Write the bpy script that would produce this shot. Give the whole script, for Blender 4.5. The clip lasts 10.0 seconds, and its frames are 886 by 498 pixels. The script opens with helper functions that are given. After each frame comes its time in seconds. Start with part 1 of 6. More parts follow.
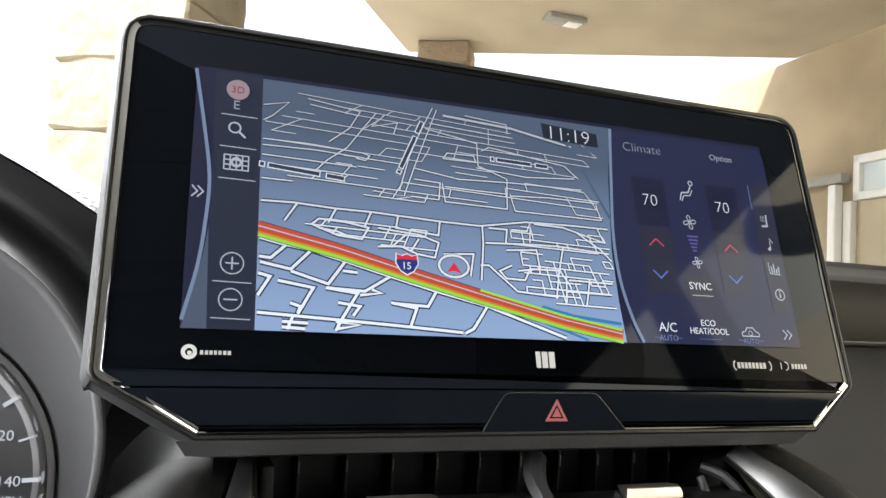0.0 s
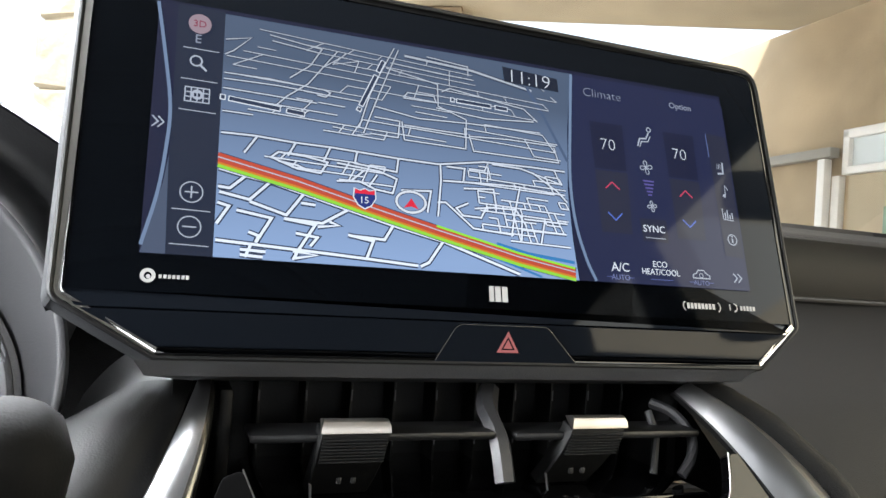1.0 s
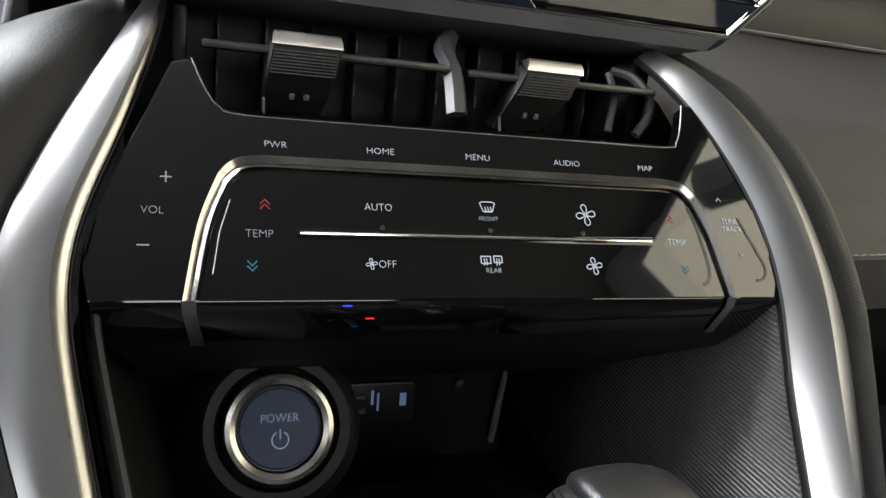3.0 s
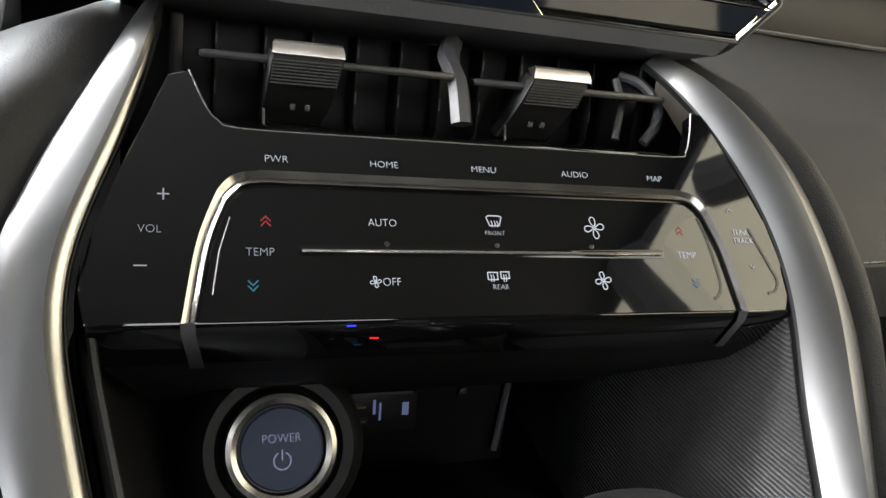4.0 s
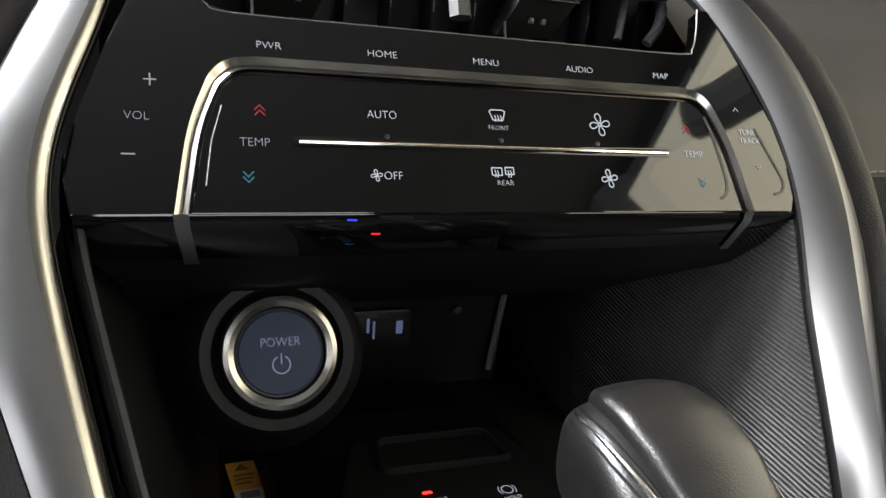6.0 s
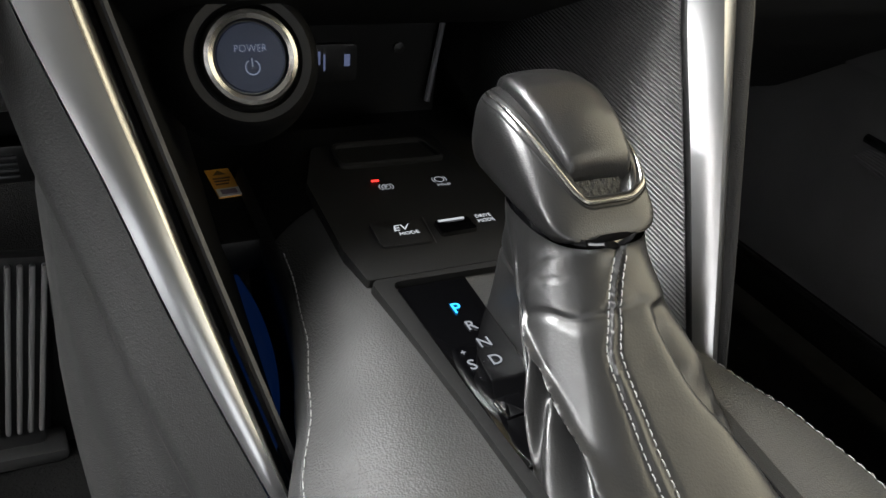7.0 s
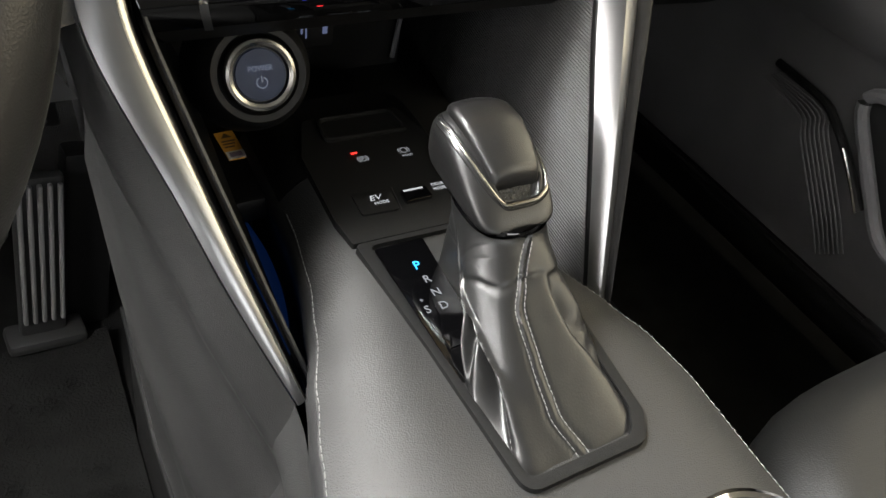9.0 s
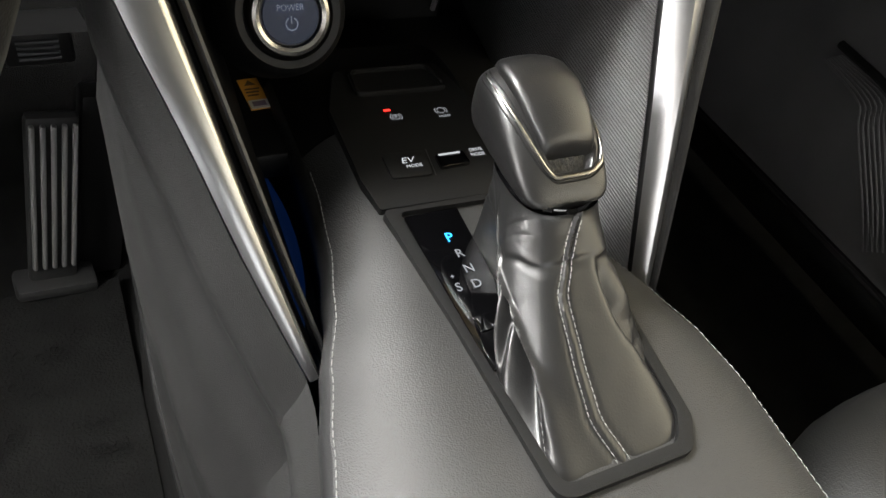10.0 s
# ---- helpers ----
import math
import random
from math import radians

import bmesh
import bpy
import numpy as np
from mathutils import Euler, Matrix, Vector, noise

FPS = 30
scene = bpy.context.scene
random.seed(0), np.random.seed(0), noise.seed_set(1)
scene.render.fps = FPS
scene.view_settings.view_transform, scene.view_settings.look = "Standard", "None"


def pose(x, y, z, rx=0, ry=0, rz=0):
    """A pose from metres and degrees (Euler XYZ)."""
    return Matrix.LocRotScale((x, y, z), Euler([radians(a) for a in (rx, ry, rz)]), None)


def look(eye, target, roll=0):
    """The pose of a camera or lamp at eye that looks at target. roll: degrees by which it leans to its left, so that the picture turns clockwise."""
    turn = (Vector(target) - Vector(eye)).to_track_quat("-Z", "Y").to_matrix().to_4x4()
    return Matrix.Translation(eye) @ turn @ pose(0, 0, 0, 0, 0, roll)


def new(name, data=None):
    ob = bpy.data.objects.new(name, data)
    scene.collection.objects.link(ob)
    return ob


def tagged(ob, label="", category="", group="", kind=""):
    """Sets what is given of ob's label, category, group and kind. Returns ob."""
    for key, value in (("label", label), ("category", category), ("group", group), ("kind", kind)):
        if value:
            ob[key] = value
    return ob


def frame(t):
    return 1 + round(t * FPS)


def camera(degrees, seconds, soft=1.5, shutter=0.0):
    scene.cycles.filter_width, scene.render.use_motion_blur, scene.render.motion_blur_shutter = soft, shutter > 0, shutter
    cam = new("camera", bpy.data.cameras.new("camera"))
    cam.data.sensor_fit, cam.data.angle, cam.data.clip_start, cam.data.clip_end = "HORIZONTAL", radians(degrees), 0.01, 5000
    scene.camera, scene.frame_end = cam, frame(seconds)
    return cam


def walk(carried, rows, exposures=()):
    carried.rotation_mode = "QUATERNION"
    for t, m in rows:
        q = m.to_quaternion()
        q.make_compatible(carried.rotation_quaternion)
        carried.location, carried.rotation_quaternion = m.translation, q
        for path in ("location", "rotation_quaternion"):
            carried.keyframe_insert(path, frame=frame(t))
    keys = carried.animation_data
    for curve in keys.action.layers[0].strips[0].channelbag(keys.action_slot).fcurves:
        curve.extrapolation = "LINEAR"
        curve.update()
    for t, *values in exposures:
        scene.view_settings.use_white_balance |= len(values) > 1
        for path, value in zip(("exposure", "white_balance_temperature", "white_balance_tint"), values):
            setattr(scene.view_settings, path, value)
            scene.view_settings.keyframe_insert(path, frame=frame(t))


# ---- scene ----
cam = camera(61.0, 10.0)
PATH = [
    (0, (-0.1557, -0.1568, 1.1010), (0.1824, 0.7823, 1.1622), 3.01),
    (0.5, (-0.1580, -0.1571, 1.1019), (0.1902, 0.7793, 1.1455), 3.46),
    (1, (-0.1439, -0.1705, 1.0868), (0.2082, 0.7652, 1.1083), 3.85),
    (1.5, (-0.1296, -0.1912, 1.0639), (0.2318, 0.7408, 1.0338), 4.39),
    (1.7, (-0.1216, -0.1990, 1.0529), (0.2361, 0.7327, 0.9897), 4.17),
    (2, (-0.1173, -0.2037, 1.0297), (0.2479, 0.7195, 0.9097), 4.62),
    (2.5, (-0.1188, -0.1993, 1.0063), (0.2310, 0.7177, 0.8146), 5.50),
    (4, (-0.1194, -0.1823, 1.0151), (0.2331, 0.7269, 0.7936), 5.61),
    (4.5, (-0.1200, -0.1792, 1.0146), (0.2386, 0.7305, 0.8048), 5.32),
    (5, (-0.1223, -0.1691, 1.0137), (0.2443, 0.7364, 0.8000), 5.32),
    (5.2, (-0.1229, -0.1674, 1.0111), (0.2470, 0.7351, 0.7905), 5.40),
    (6.3, (-0.1243, -0.1869, 0.9843), (0.2566, 0.6731, 0.6447), 6.03),
    (6.5, (-0.1325, -0.2024, 0.9792), (0.2550, 0.6342, 0.5921), 6.70),
    (7, (-0.1515, -0.2488, 0.9933), (0.2665, 0.4812, 0.4525), 7.95),
    (7.5, (-0.1889, -0.2995, 1.0689), (0.2525, 0.3374, 0.4369), 9.88),
    (8, (-0.2232, -0.3300, 1.1382), (0.2176, 0.2871, 0.4864), 10.91),
    (8.5, (-0.2039, -0.3173, 1.1269), (0.2321, 0.2883, 0.4613), 11.26),
    (9, (-0.1940, -0.2989, 1.1171), (0.2351, 0.2929, 0.4348), 11.97),
    (9.5, (-0.1909, -0.2939, 1.1171), (0.2253, 0.2903, 0.4204), 13.17),
    (10, (-0.1842, -0.2697, 1.0882), (0.2150, 0.3043, 0.3732), 14.99),
]
walk(cam, [(t, look(eye, target, roll)) for t, eye, target, roll in PATH], exposures=[(0.0, 1.7, 6250, 10), (1.0, 1.75, 6000, 10), (1.6, 1.8, 5850, 10), (2.5, 2.05, 5950, 10), (4.0, 2.25, 6120, 10), (5.0, 2.12, 6120, 10), (6.5, 2.2, 6150, 10), (8.0, 2.28, 6420, 10), (10.0, 2.32, 6420, 10)])

# ---- world, sun and large lights ----
world = bpy.data.worlds.new("sky")
scene.world = world
world.use_nodes = True
wn = world.node_tree.nodes
sky = wn.new("ShaderNodeTexSky")
sky.sky_type = "NISHITA"
sky.sun_disc = False
sky.dust_density, sky.air_density = 6.0, 1.6
sky.sun_elevation, sky.sun_rotation = radians(50), radians(-112)
hazy = wn.new("ShaderNodeHueSaturation")
hazy.inputs["Saturation"].default_value, hazy.inputs["Value"].default_value = 0.40, 1.1
world.node_tree.links.new(sky.outputs["Color"], hazy.inputs["Color"])
world.node_tree.links.new(hazy.outputs["Color"], wn["Background"].inputs["Color"])
wn["Background"].inputs["Strength"].default_value = 0.15

sun = new("sun", bpy.data.lights.new("sun", "SUN"))
sun.data.energy, sun.data.angle, sun.data.color = 3.2, radians(0.6), (1.0, 0.95, 0.88)
sun.matrix_world = look((-20, -8, 26), (0, 0, 0))


def window_light(name, at, to, width, height, watts, colour=(1.0, 0.98, 0.95)):
    """Daylight that comes in through one window of the car."""
    ob = new(name, bpy.data.lights.new(name, "AREA"))
    ob.data.shape, ob.data.size, ob.data.size_y = "RECTANGLE", width, height
    ob.data.energy, ob.data.color = watts, colour
    ob.matrix_world = look(at, to)
    return ob


window_light("driver_window_daylight", (-0.76, -0.04, 1.18), (0.12, 0.02, 0.86), 0.40, 0.26, 6.6, (1.0, 0.98, 0.94))
window_light("passenger_window_daylight", (0.72, -0.62, 1.28), (-0.23, -0.62, 0.98), 1.65, 0.56, 3.1, (1.0, 0.91, 0.66))
window_light("rear_window_daylight", (0.0, -2.30, 1.36), (0.0, 0.0, 1.25), 1.3, 0.46, 2.5, (1.0, 0.98, 0.93))
window_light("windscreen_daylight", (-0.31, 0.40, 1.50), (0.05, -0.15, 0.80), 0.62, 0.24, 16.0, (1.0, 0.98, 0.94))

# ---- materials ----
def material(name, colour, rough=0.5, metal=0.0, grain=0.0, grain_size=400.0, stain=0.0, stain_size=12.0, coat=0.0,
             spec=0.5, bump_kind="noise", rough_var=0.0, stretch=None, dist=0.0006):
    """A surface: base colour, two scales of variation, and a fine relief in metres."""
    m = bpy.data.materials.new(name)
    m.use_nodes = True
    n, l = m.node_tree.nodes, m.node_tree.links
    b = n["Principled BSDF"]
    b.inputs["Base Color"].default_value = (*colour, 1)
    b.inputs["Roughness"].default_value, b.inputs["Metallic"].default_value = rough, metal
    b.inputs["Coat Weight"].default_value, b.inputs["Specular IOR Level"].default_value = coat, spec
    b.inputs["Coat Roughness"].default_value = 0.03
    co = n.new("ShaderNodeTexCoord")
    where = co.outputs["Object"]
    if stretch:
        mp = n.new("ShaderNodeMapping")
        mp.inputs["Scale"].default_value = stretch
        l.new(where, mp.inputs["Vector"])
        where = mp.outputs["Vector"]
    if stain or rough_var:
        big = n.new("ShaderNodeTexNoise")
        big.inputs["Scale"].default_value, big.inputs["Detail"].default_value = stain_size, 5
        l.new(where, big.inputs["Vector"])
        if stain:
            mix = n.new("ShaderNodeMix")
            mix.data_type, mix.blend_type = "RGBA", "MULTIPLY"
            mix.inputs["Factor"].default_value = 1.0
            ramp = n.new("ShaderNodeMapRange")
            ramp.inputs["From Min"].default_value, ramp.inputs["From Max"].default_value = 0.3, 0.7
            ramp.inputs["To Min"].default_value, ramp.inputs["To Max"].default_value = 1 - stain, 1 + stain
            l.new(big.outputs["Fac"], ramp.inputs["Value"])
            mix.inputs["A"].default_value = (*colour, 1)
            l.new(ramp.outputs["Result"], mix.inputs["B"])
            l.new(mix.outputs["Result"], b.inputs["Base Color"])
        if rough_var:
            rr = n.new("ShaderNodeMapRange")
            rr.inputs["From Min"].default_value, rr.inputs["From Max"].default_value = 0.3, 0.7
            rr.inputs["To Min"].default_value, rr.inputs["To Max"].default_value = max(0.01, rough - rough_var), rough + rough_var
            l.new(big.outputs["Fac"], rr.inputs["Value"])
            l.new(rr.outputs["Result"], b.inputs["Roughness"])
    if grain:
        if bump_kind == "leather":
            tex = n.new("ShaderNodeTexVoronoi")
            tex.feature = "SMOOTH_F1"
            tex.inputs["Scale"].default_value = grain_size
            out = tex.outputs["Distance"]
        else:
            tex = n.new("ShaderNodeTexNoise")
            tex.inputs["Scale"].default_value, tex.inputs["Detail"].default_value = grain_size, 3
            out = tex.outputs["Fac"]
        l.new(where, tex.inputs["Vector"])
        bump = n.new("ShaderNodeBump")
        bump.inputs["Strength"].default_value, bump.inputs["Distance"].default_value = grain, dist
        l.new(out, bump.inputs["Height"])
        l.new(bump.outputs["Normal"], b.inputs["Normal"])
    return m


GLOW_SCALE = 0.31


def lit(name, colour, strength=1.0, gloss=0.03, fade=None):
    """A part of a lit display or lamp behind glossy glass; fade: (v0, v1, low) lets the picture darken towards its top."""
    m = bpy.data.materials.new(name)
    m.use_nodes = True
    n, l = m.node_tree.nodes, m.node_tree.links
    b = n["Principled BSDF"]
    b.inputs["Base Color"].default_value = (0.01, 0.01, 0.012, 1)
    b.inputs["Roughness"].default_value, b.inputs["Specular IOR Level"].default_value = gloss, 0.16
    b.inputs["Emission Color"].default_value = (*colour, 1)
    strength *= GLOW_SCALE
    b.inputs["Emission Strength"].default_value = strength
    if fade:
        co, sep, mr = n.new("ShaderNodeTexCoord"), n.new("ShaderNodeSeparateXYZ"), n.new("ShaderNodeMapRange")
        mr.inputs["From Min"].default_value, mr.inputs["From Max"].default_value = fade[0], fade[1]
        mr.inputs["To Min"].default_value, mr.inputs["To Max"].default_value = strength, strength * fade[2]
        l.new(co.outputs["Object"], sep.inputs["Vector"])
        l.new(sep.outputs["Y"], mr.inputs["Value"])
        l.new(mr.outputs["Result"], b.inputs["Emission Strength"])
    return m


GLOSS = material("piano_black", (0.0012, 0.0012, 0.0014), 0.035, coat=0.0, spec=0.5, rough_var=0.012, stain_size=60)
# The bluish base of the display glass stands in for haze and sky reflection.
GLASS_BLACK = material("display_glass", (0.0058, 0.0075, 0.011), 0.04, spec=0.16, rough_var=0.015, stain_size=40)
PLASTIC = material("black_plastic", (0.018, 0.018, 0.019), 0.5, grain=0.35, grain_size=900, stain=0.1)
PLASTIC_DARK = material("deep_black_plastic", (0.006, 0.006, 0.0064), 0.42, grain=0.25, grain_size=900)
PLASTIC_GREY = material("grey_plastic", (0.075, 0.075, 0.079), 0.55, grain=0.3, grain_size=1100, stain=0.08)
# Near-zero black: black plastic with the shade of recesses put into its colour.
SHADED_BLACK = material("shaded_black", (0.0016, 0.0016, 0.0016), 0.55, spec=0.25, grain=0.2, grain_size=900)
SOFT = material("soft_touch_pad", (0.013, 0.013, 0.0132), 0.48, grain=0.15, grain_size=1500, bump_kind="leather", stain=0.08)
PAD = material("upper_pad", (0.015, 0.015, 0.0153), 0.62, grain=0.9, grain_size=520, bump_kind="leather", stain=0.08)
LEATHER = material("dark_leather", (0.015, 0.015, 0.0146), 0.55, spec=0.36, grain=0.40, grain_size=1300, bump_kind="leather", stain=0.12, rough_var=0.05)
LEATHER_FINE = material("fine_leather", (0.008, 0.0079, 0.0079), 0.34, spec=0.5, grain=0.16, grain_size=1700, bump_kind="leather", stain=0.1, rough_var=0.05)
BOOT = material("boot_leather", (0.008, 0.008, 0.008), 0.36, spec=0.5, grain=0.16, grain_size=1000, rough_var=0.03, stain_size=30, dist=0.0005)
SEAT_LEATHER = material("seat_leather", (0.009, 0.0093, 0.0091), 0.55, grain=0.4, grain_size=900, bump_kind="leather", stain=0.1)
SATIN = material("satin_metal", (0.24, 0.24, 0.243), 0.30, metal=1.0, stain=0.03, stain_size=4)
EDGE = material("polished_edge", (0.30, 0.29, 0.27), 0.24, metal=1.0, rough_var=0.02, stain_size=12)
CHROME = material("polished_chrome", (0.75, 0.73, 0.70), 0.09, metal=1.0, rough_var=0.03, stain_size=60)
RUBBER = material("rubber", (0.014, 0.014, 0.014), 0.7, grain=0.4, grain_size=500, stain=0.2)
CARPET = material("carpet", (0.010, 0.010, 0.0098), 0.95, grain=1.0, grain_size=700, stain=0.35, stain_size=25, spec=0.1, dist=0.003)
MAT_RUBBER = material("floor_mat", (0.0085, 0.0085, 0.0082), 0.85, spec=0.12, grain=0.9, grain_size=350, stain=0.3, stain_size=30, dist=0.002)
THREAD = material("grey_thread", (0.15, 0.15, 0.145), 0.8, grain=0.3, grain_size=3000)
HEADLINER = material("headliner", (0.07, 0.07, 0.068), 0.9, grain=0.3, grain_size=600, stain=0.1)
PRINT = lit("backlit_lettering", (0.85, 0.88, 0.9), 0.50, 0.2)
PRINT_DIM = lit("dim_lettering", (0.75, 0.78, 0.82), 0.30, 0.2)
PRINT_GREY = material("printed_grey", (0.55, 0.55, 0.55), 0.4)
RED = lit("red_symbol", (0.75, 0.06, 0.06), 0.30, 0.2)
CYAN = lit("blue_symbol", (0.1, 0.45, 0.6), 0.24, 0.2)

# ---- building blocks ----
WORLD_OF = {}


def frame_at(origin, lean):
    """A frame on a face that leans back by so many degrees: x to the right, y up the face, z out of it."""
    c, s = math.cos(radians(lean)), math.sin(radians(lean))
    return Matrix(((1, 0, 0, origin[0]), (0, s, -c, origin[1]), (0, c, s, origin[2]), (0, 0, 0, 1)))


def thing(name, label, category, at=None, group="", kind=""):
    ob = new(name)
    ob.empty_display_size = 0.02
    m = at if at is not None else Matrix.Identity(4)
    ob.matrix_basis = m
    WORLD_OF[ob] = m
    return tagged(ob, label, category, group, kind)


def finish(name, bm, mat, smooth=True, angle=35):
    me = bpy.data.meshes.new(name)
    bmesh.ops.recalc_face_normals(bm, faces=bm.faces[:])
    for f in bm.faces:
        f.smooth = smooth
    if smooth:
        lim = radians(angle)
        for e in bm.edges:
            if len(e.link_faces) == 2 and e.calc_face_angle(0.0) > lim:
                e.smooth = False
    bm.to_mesh(me)
    bm.free()
    me.materials.append(mat)
    return me


def part(name, bm, mat, parent, label="", smooth=True, world=False, angle=35):
    """One mesh under a thing or a part; world: its points are given in the world's metres."""
    root = parent
    while root.parent:
        root = root.parent
    if world:
        bmesh.ops.transform(bm, matrix=WORLD_OF[root].inverted(), verts=bm.verts[:])
    ob = new(name, finish(name, bm, mat, smooth, angle))
    ob.parent = parent
    return tagged(ob, label)


def solid(name, bm, mat, label, category, kind="", smooth=True, group="", angle=35):
    """A top-level thing that is one mesh, in the world's metres."""
    return tagged(new(name, finish(name, bm, mat, smooth, angle)), label, category, group, kind)


def put(bm, m):
    bmesh.ops.transform(bm, matrix=m, verts=bm.verts[:])
    return bm


def join(*many):
    out = many[0]
    for b in many[1:]:
        me = bpy.data.meshes.new("join")
        b.to_mesh(me)
        b.free()
        out.from_mesh(me)
        bpy.data.meshes.remove(me)
    return out


def rbox(c, s, bev=0.002, seg=2):
    bm = bmesh.new()
    bmesh.ops.create_cube(bm, size=1.0, matrix=Matrix.LocRotScale(c, None, s))
    if bev:
        bmesh.ops.bevel(bm, geom=bm.edges[:], offset=min(bev, min(s) * 0.49), segments=seg, affect="EDGES", profile=0.5)
    return bm


def fillet(points, radii, seg=6):
    """A closed outline with rounded corners."""
    out, n = [], len(points)
    for i, p in enumerate(points):
        r = radii[i] if hasattr(radii, "__len__") else radii
        p = Vector(p)
        a, b = Vector(points[i - 1]) - p, Vector(points[(i + 1) % n]) - p
        la, lb = a.length, b.length
        a, b = a / la, b / lb
        ang = a.angle(b)
        t = min(r / math.tan(ang / 2), la * 0.49, lb * 0.49) if r > 0 and ang < 3.1 else 0
        if t <= 1e-6:
            out.append(p)
            continue
        p0, p1 = p + a * t, p + b * t
        for k in range(seg + 1):
            f = k / seg
            out.append(p0 * (1 - f) ** 2 + p * 2 * f * (1 - f) + p1 * f ** 2)
    return out


def prism(outline, z0, z1, bev=0.0, seg=2):
    """An outline in x and y, raised from z0 to z1, with its upper rim bevelled."""
    bm = bmesh.new()
    low = [bm.verts.new((p[0], p[1], z0)) for p in outline]
    f = bm.faces.new(low)
    r = bmesh.ops.extrude_face_region(bm, geom=[f])
    top = [v for v in r["geom"] if isinstance(v, bmesh.types.BMVert)]
    for v in top:
        v.co.z = z1
    if bev:
        tops = set(top)
        edges = [e for e in bm.edges if e.verts[0] in tops and e.verts[1] in tops]
        bmesh.ops.bevel(bm, geom=edges, offset=bev, segments=seg, affect="EDGES", profile=0.6)
    return bm


def band(outer, inner, z0, z1, closed=True, crown=0.0):
    """A raised band between two outlines of the same number of points."""
    bm = bmesh.new()
    n = len(outer)
    rows = []
    for i in range(n):
        o, q = Vector(outer[i][:2]), Vector(inner[i][:2])
        m = (o + q) / 2
        rows.append([bm.verts.new((o.x, o.y, z0)), bm.verts.new((*(o * 0.93 + q * 0.07), z1)), bm.verts.new((m.x, m.y, z1 + crown)),
                     bm.verts.new((*(o * 0.07 + q * 0.93), z1)), bm.verts.new((q.x, q.y, z0))])
    for i in range(n if closed else n - 1):
        a, b = rows[i], rows[(i + 1) % n]
        for k in range(4):
            bm.faces.new((a[k], a[k + 1], b[k + 1], b[k]))
    if not closed:
        bm.faces.new(rows[0])
        bm.faces.new(rows[-1][::-1])
    return bm


def loft(rings, closed=True, caps=True):
    """A skin over rings of equal numbers of points."""
    bm = bmesh.new()
    vs = [[bm.verts.new(p) for p in r] for r in rings]
    n = len(rings[0])
    for a, b in zip(vs, vs[1:]):
        for i in range(n if closed else n - 1):
            j = (i + 1) % n
            bm.faces.new((a[i], a[j], b[j], b[i]))
    if caps and closed:
        bm.faces.new(vs[0][::-1])
        bm.faces.new(vs[-1])
    return bm


def sheet(fn, nu, nv):
    """A skin over fn(u, v), u and v from 0 to 1."""
    return loft([[fn(i / nu, j / nv) for i in range(nu + 1)] for j in range(nv + 1)], closed=False)


def tube(path, radius, seg=10, squash=1.0):
    """A round bar along points; radius may be a function of the way along, 0 to 1."""
    rings, n = [], len(path)
    path = [Vector(p) for p in path]
    for i, p in enumerate(path):
        d = (path[min(i + 1, n - 1)] - path[max(i - 1, 0)]).normalized()
        side = d.cross(Vector((0, 0, 1)))
        side = side.normalized() if side.length > 1e-3 else Vector((1, 0, 0))
        up = side.cross(d).normalized()
        r = radius(i / (n - 1)) if callable(radius) else radius
        rings.append([p + r * (math.cos(a) * side + squash * math.sin(a) * up) for a in [2 * math.pi * k / seg for k in range(seg)]])
    return loft(rings)


def lathe(profile, seg=40, closed=False):
    """Turns (radius, height) round the local z axis."""
    rings = [[(r * math.cos(a), r * math.sin(a), h) for a in [2 * math.pi * k / seg for k in range(seg)]] for r, h in profile]
    bm = loft(rings, caps=False)
    if not closed and profile[-1][0] > 1e-5:
        bm.verts.ensure_lookup_table()
        bm.faces.new(bm.verts[-seg:])
    return bm


def smooth_path(points, steps=6):
    """A smooth line through points."""
    pts = [Vector(p) for p in points]
    pts = [2 * pts[0] - pts[1]] + pts + [2 * pts[-1] - pts[-2]]
    out = []
    for i in range(1, len(pts) - 2):
        p0, p1, p2, p3 = pts[i - 1:i + 3]
        for k in range(steps):
            t = k / steps
            out.append(0.5 * ((2 * p1) + (p2 - p0) * t + (2 * p0 - 5 * p1 + 4 * p2 - p3) * t * t + (3 * p1 - p0 - 3 * p2 + p3) * t ** 3))
    return out + [pts[-2]]


def strip(points, width, z=0.0):
    """A flat line of a drawing, with mitred corners."""
    pts = [Vector(p[:2]) for p in points]
    bm, rows, n = bmesh.new(), [], len(points)
    for i, p in enumerate(pts):
        a = (p - pts[i - 1]).normalized() if i else None
        b = (pts[i + 1] - p).normalized() if i < n - 1 else None
        d = (a + b) if a is not None and b is not None else (a if a is not None else b)
        d = d.normalized() if d.length > 1e-6 else b
        nrm = Vector((-d.y, d.x))
        k = 1.0
        if a is not None and b is not None:
            k = min(1.8, 1 / max(0.3, nrm.dot(Vector((-b.y, b.x)))))
        w = width / 2 * k
        rows.append((bm.verts.new((*(p + nrm * w), z)), bm.verts.new((*(p - nrm * w), z))))
    for (a, b), (c, d) in zip(rows, rows[1:]):
        bm.faces.new((a, b, d, c))
    return bm


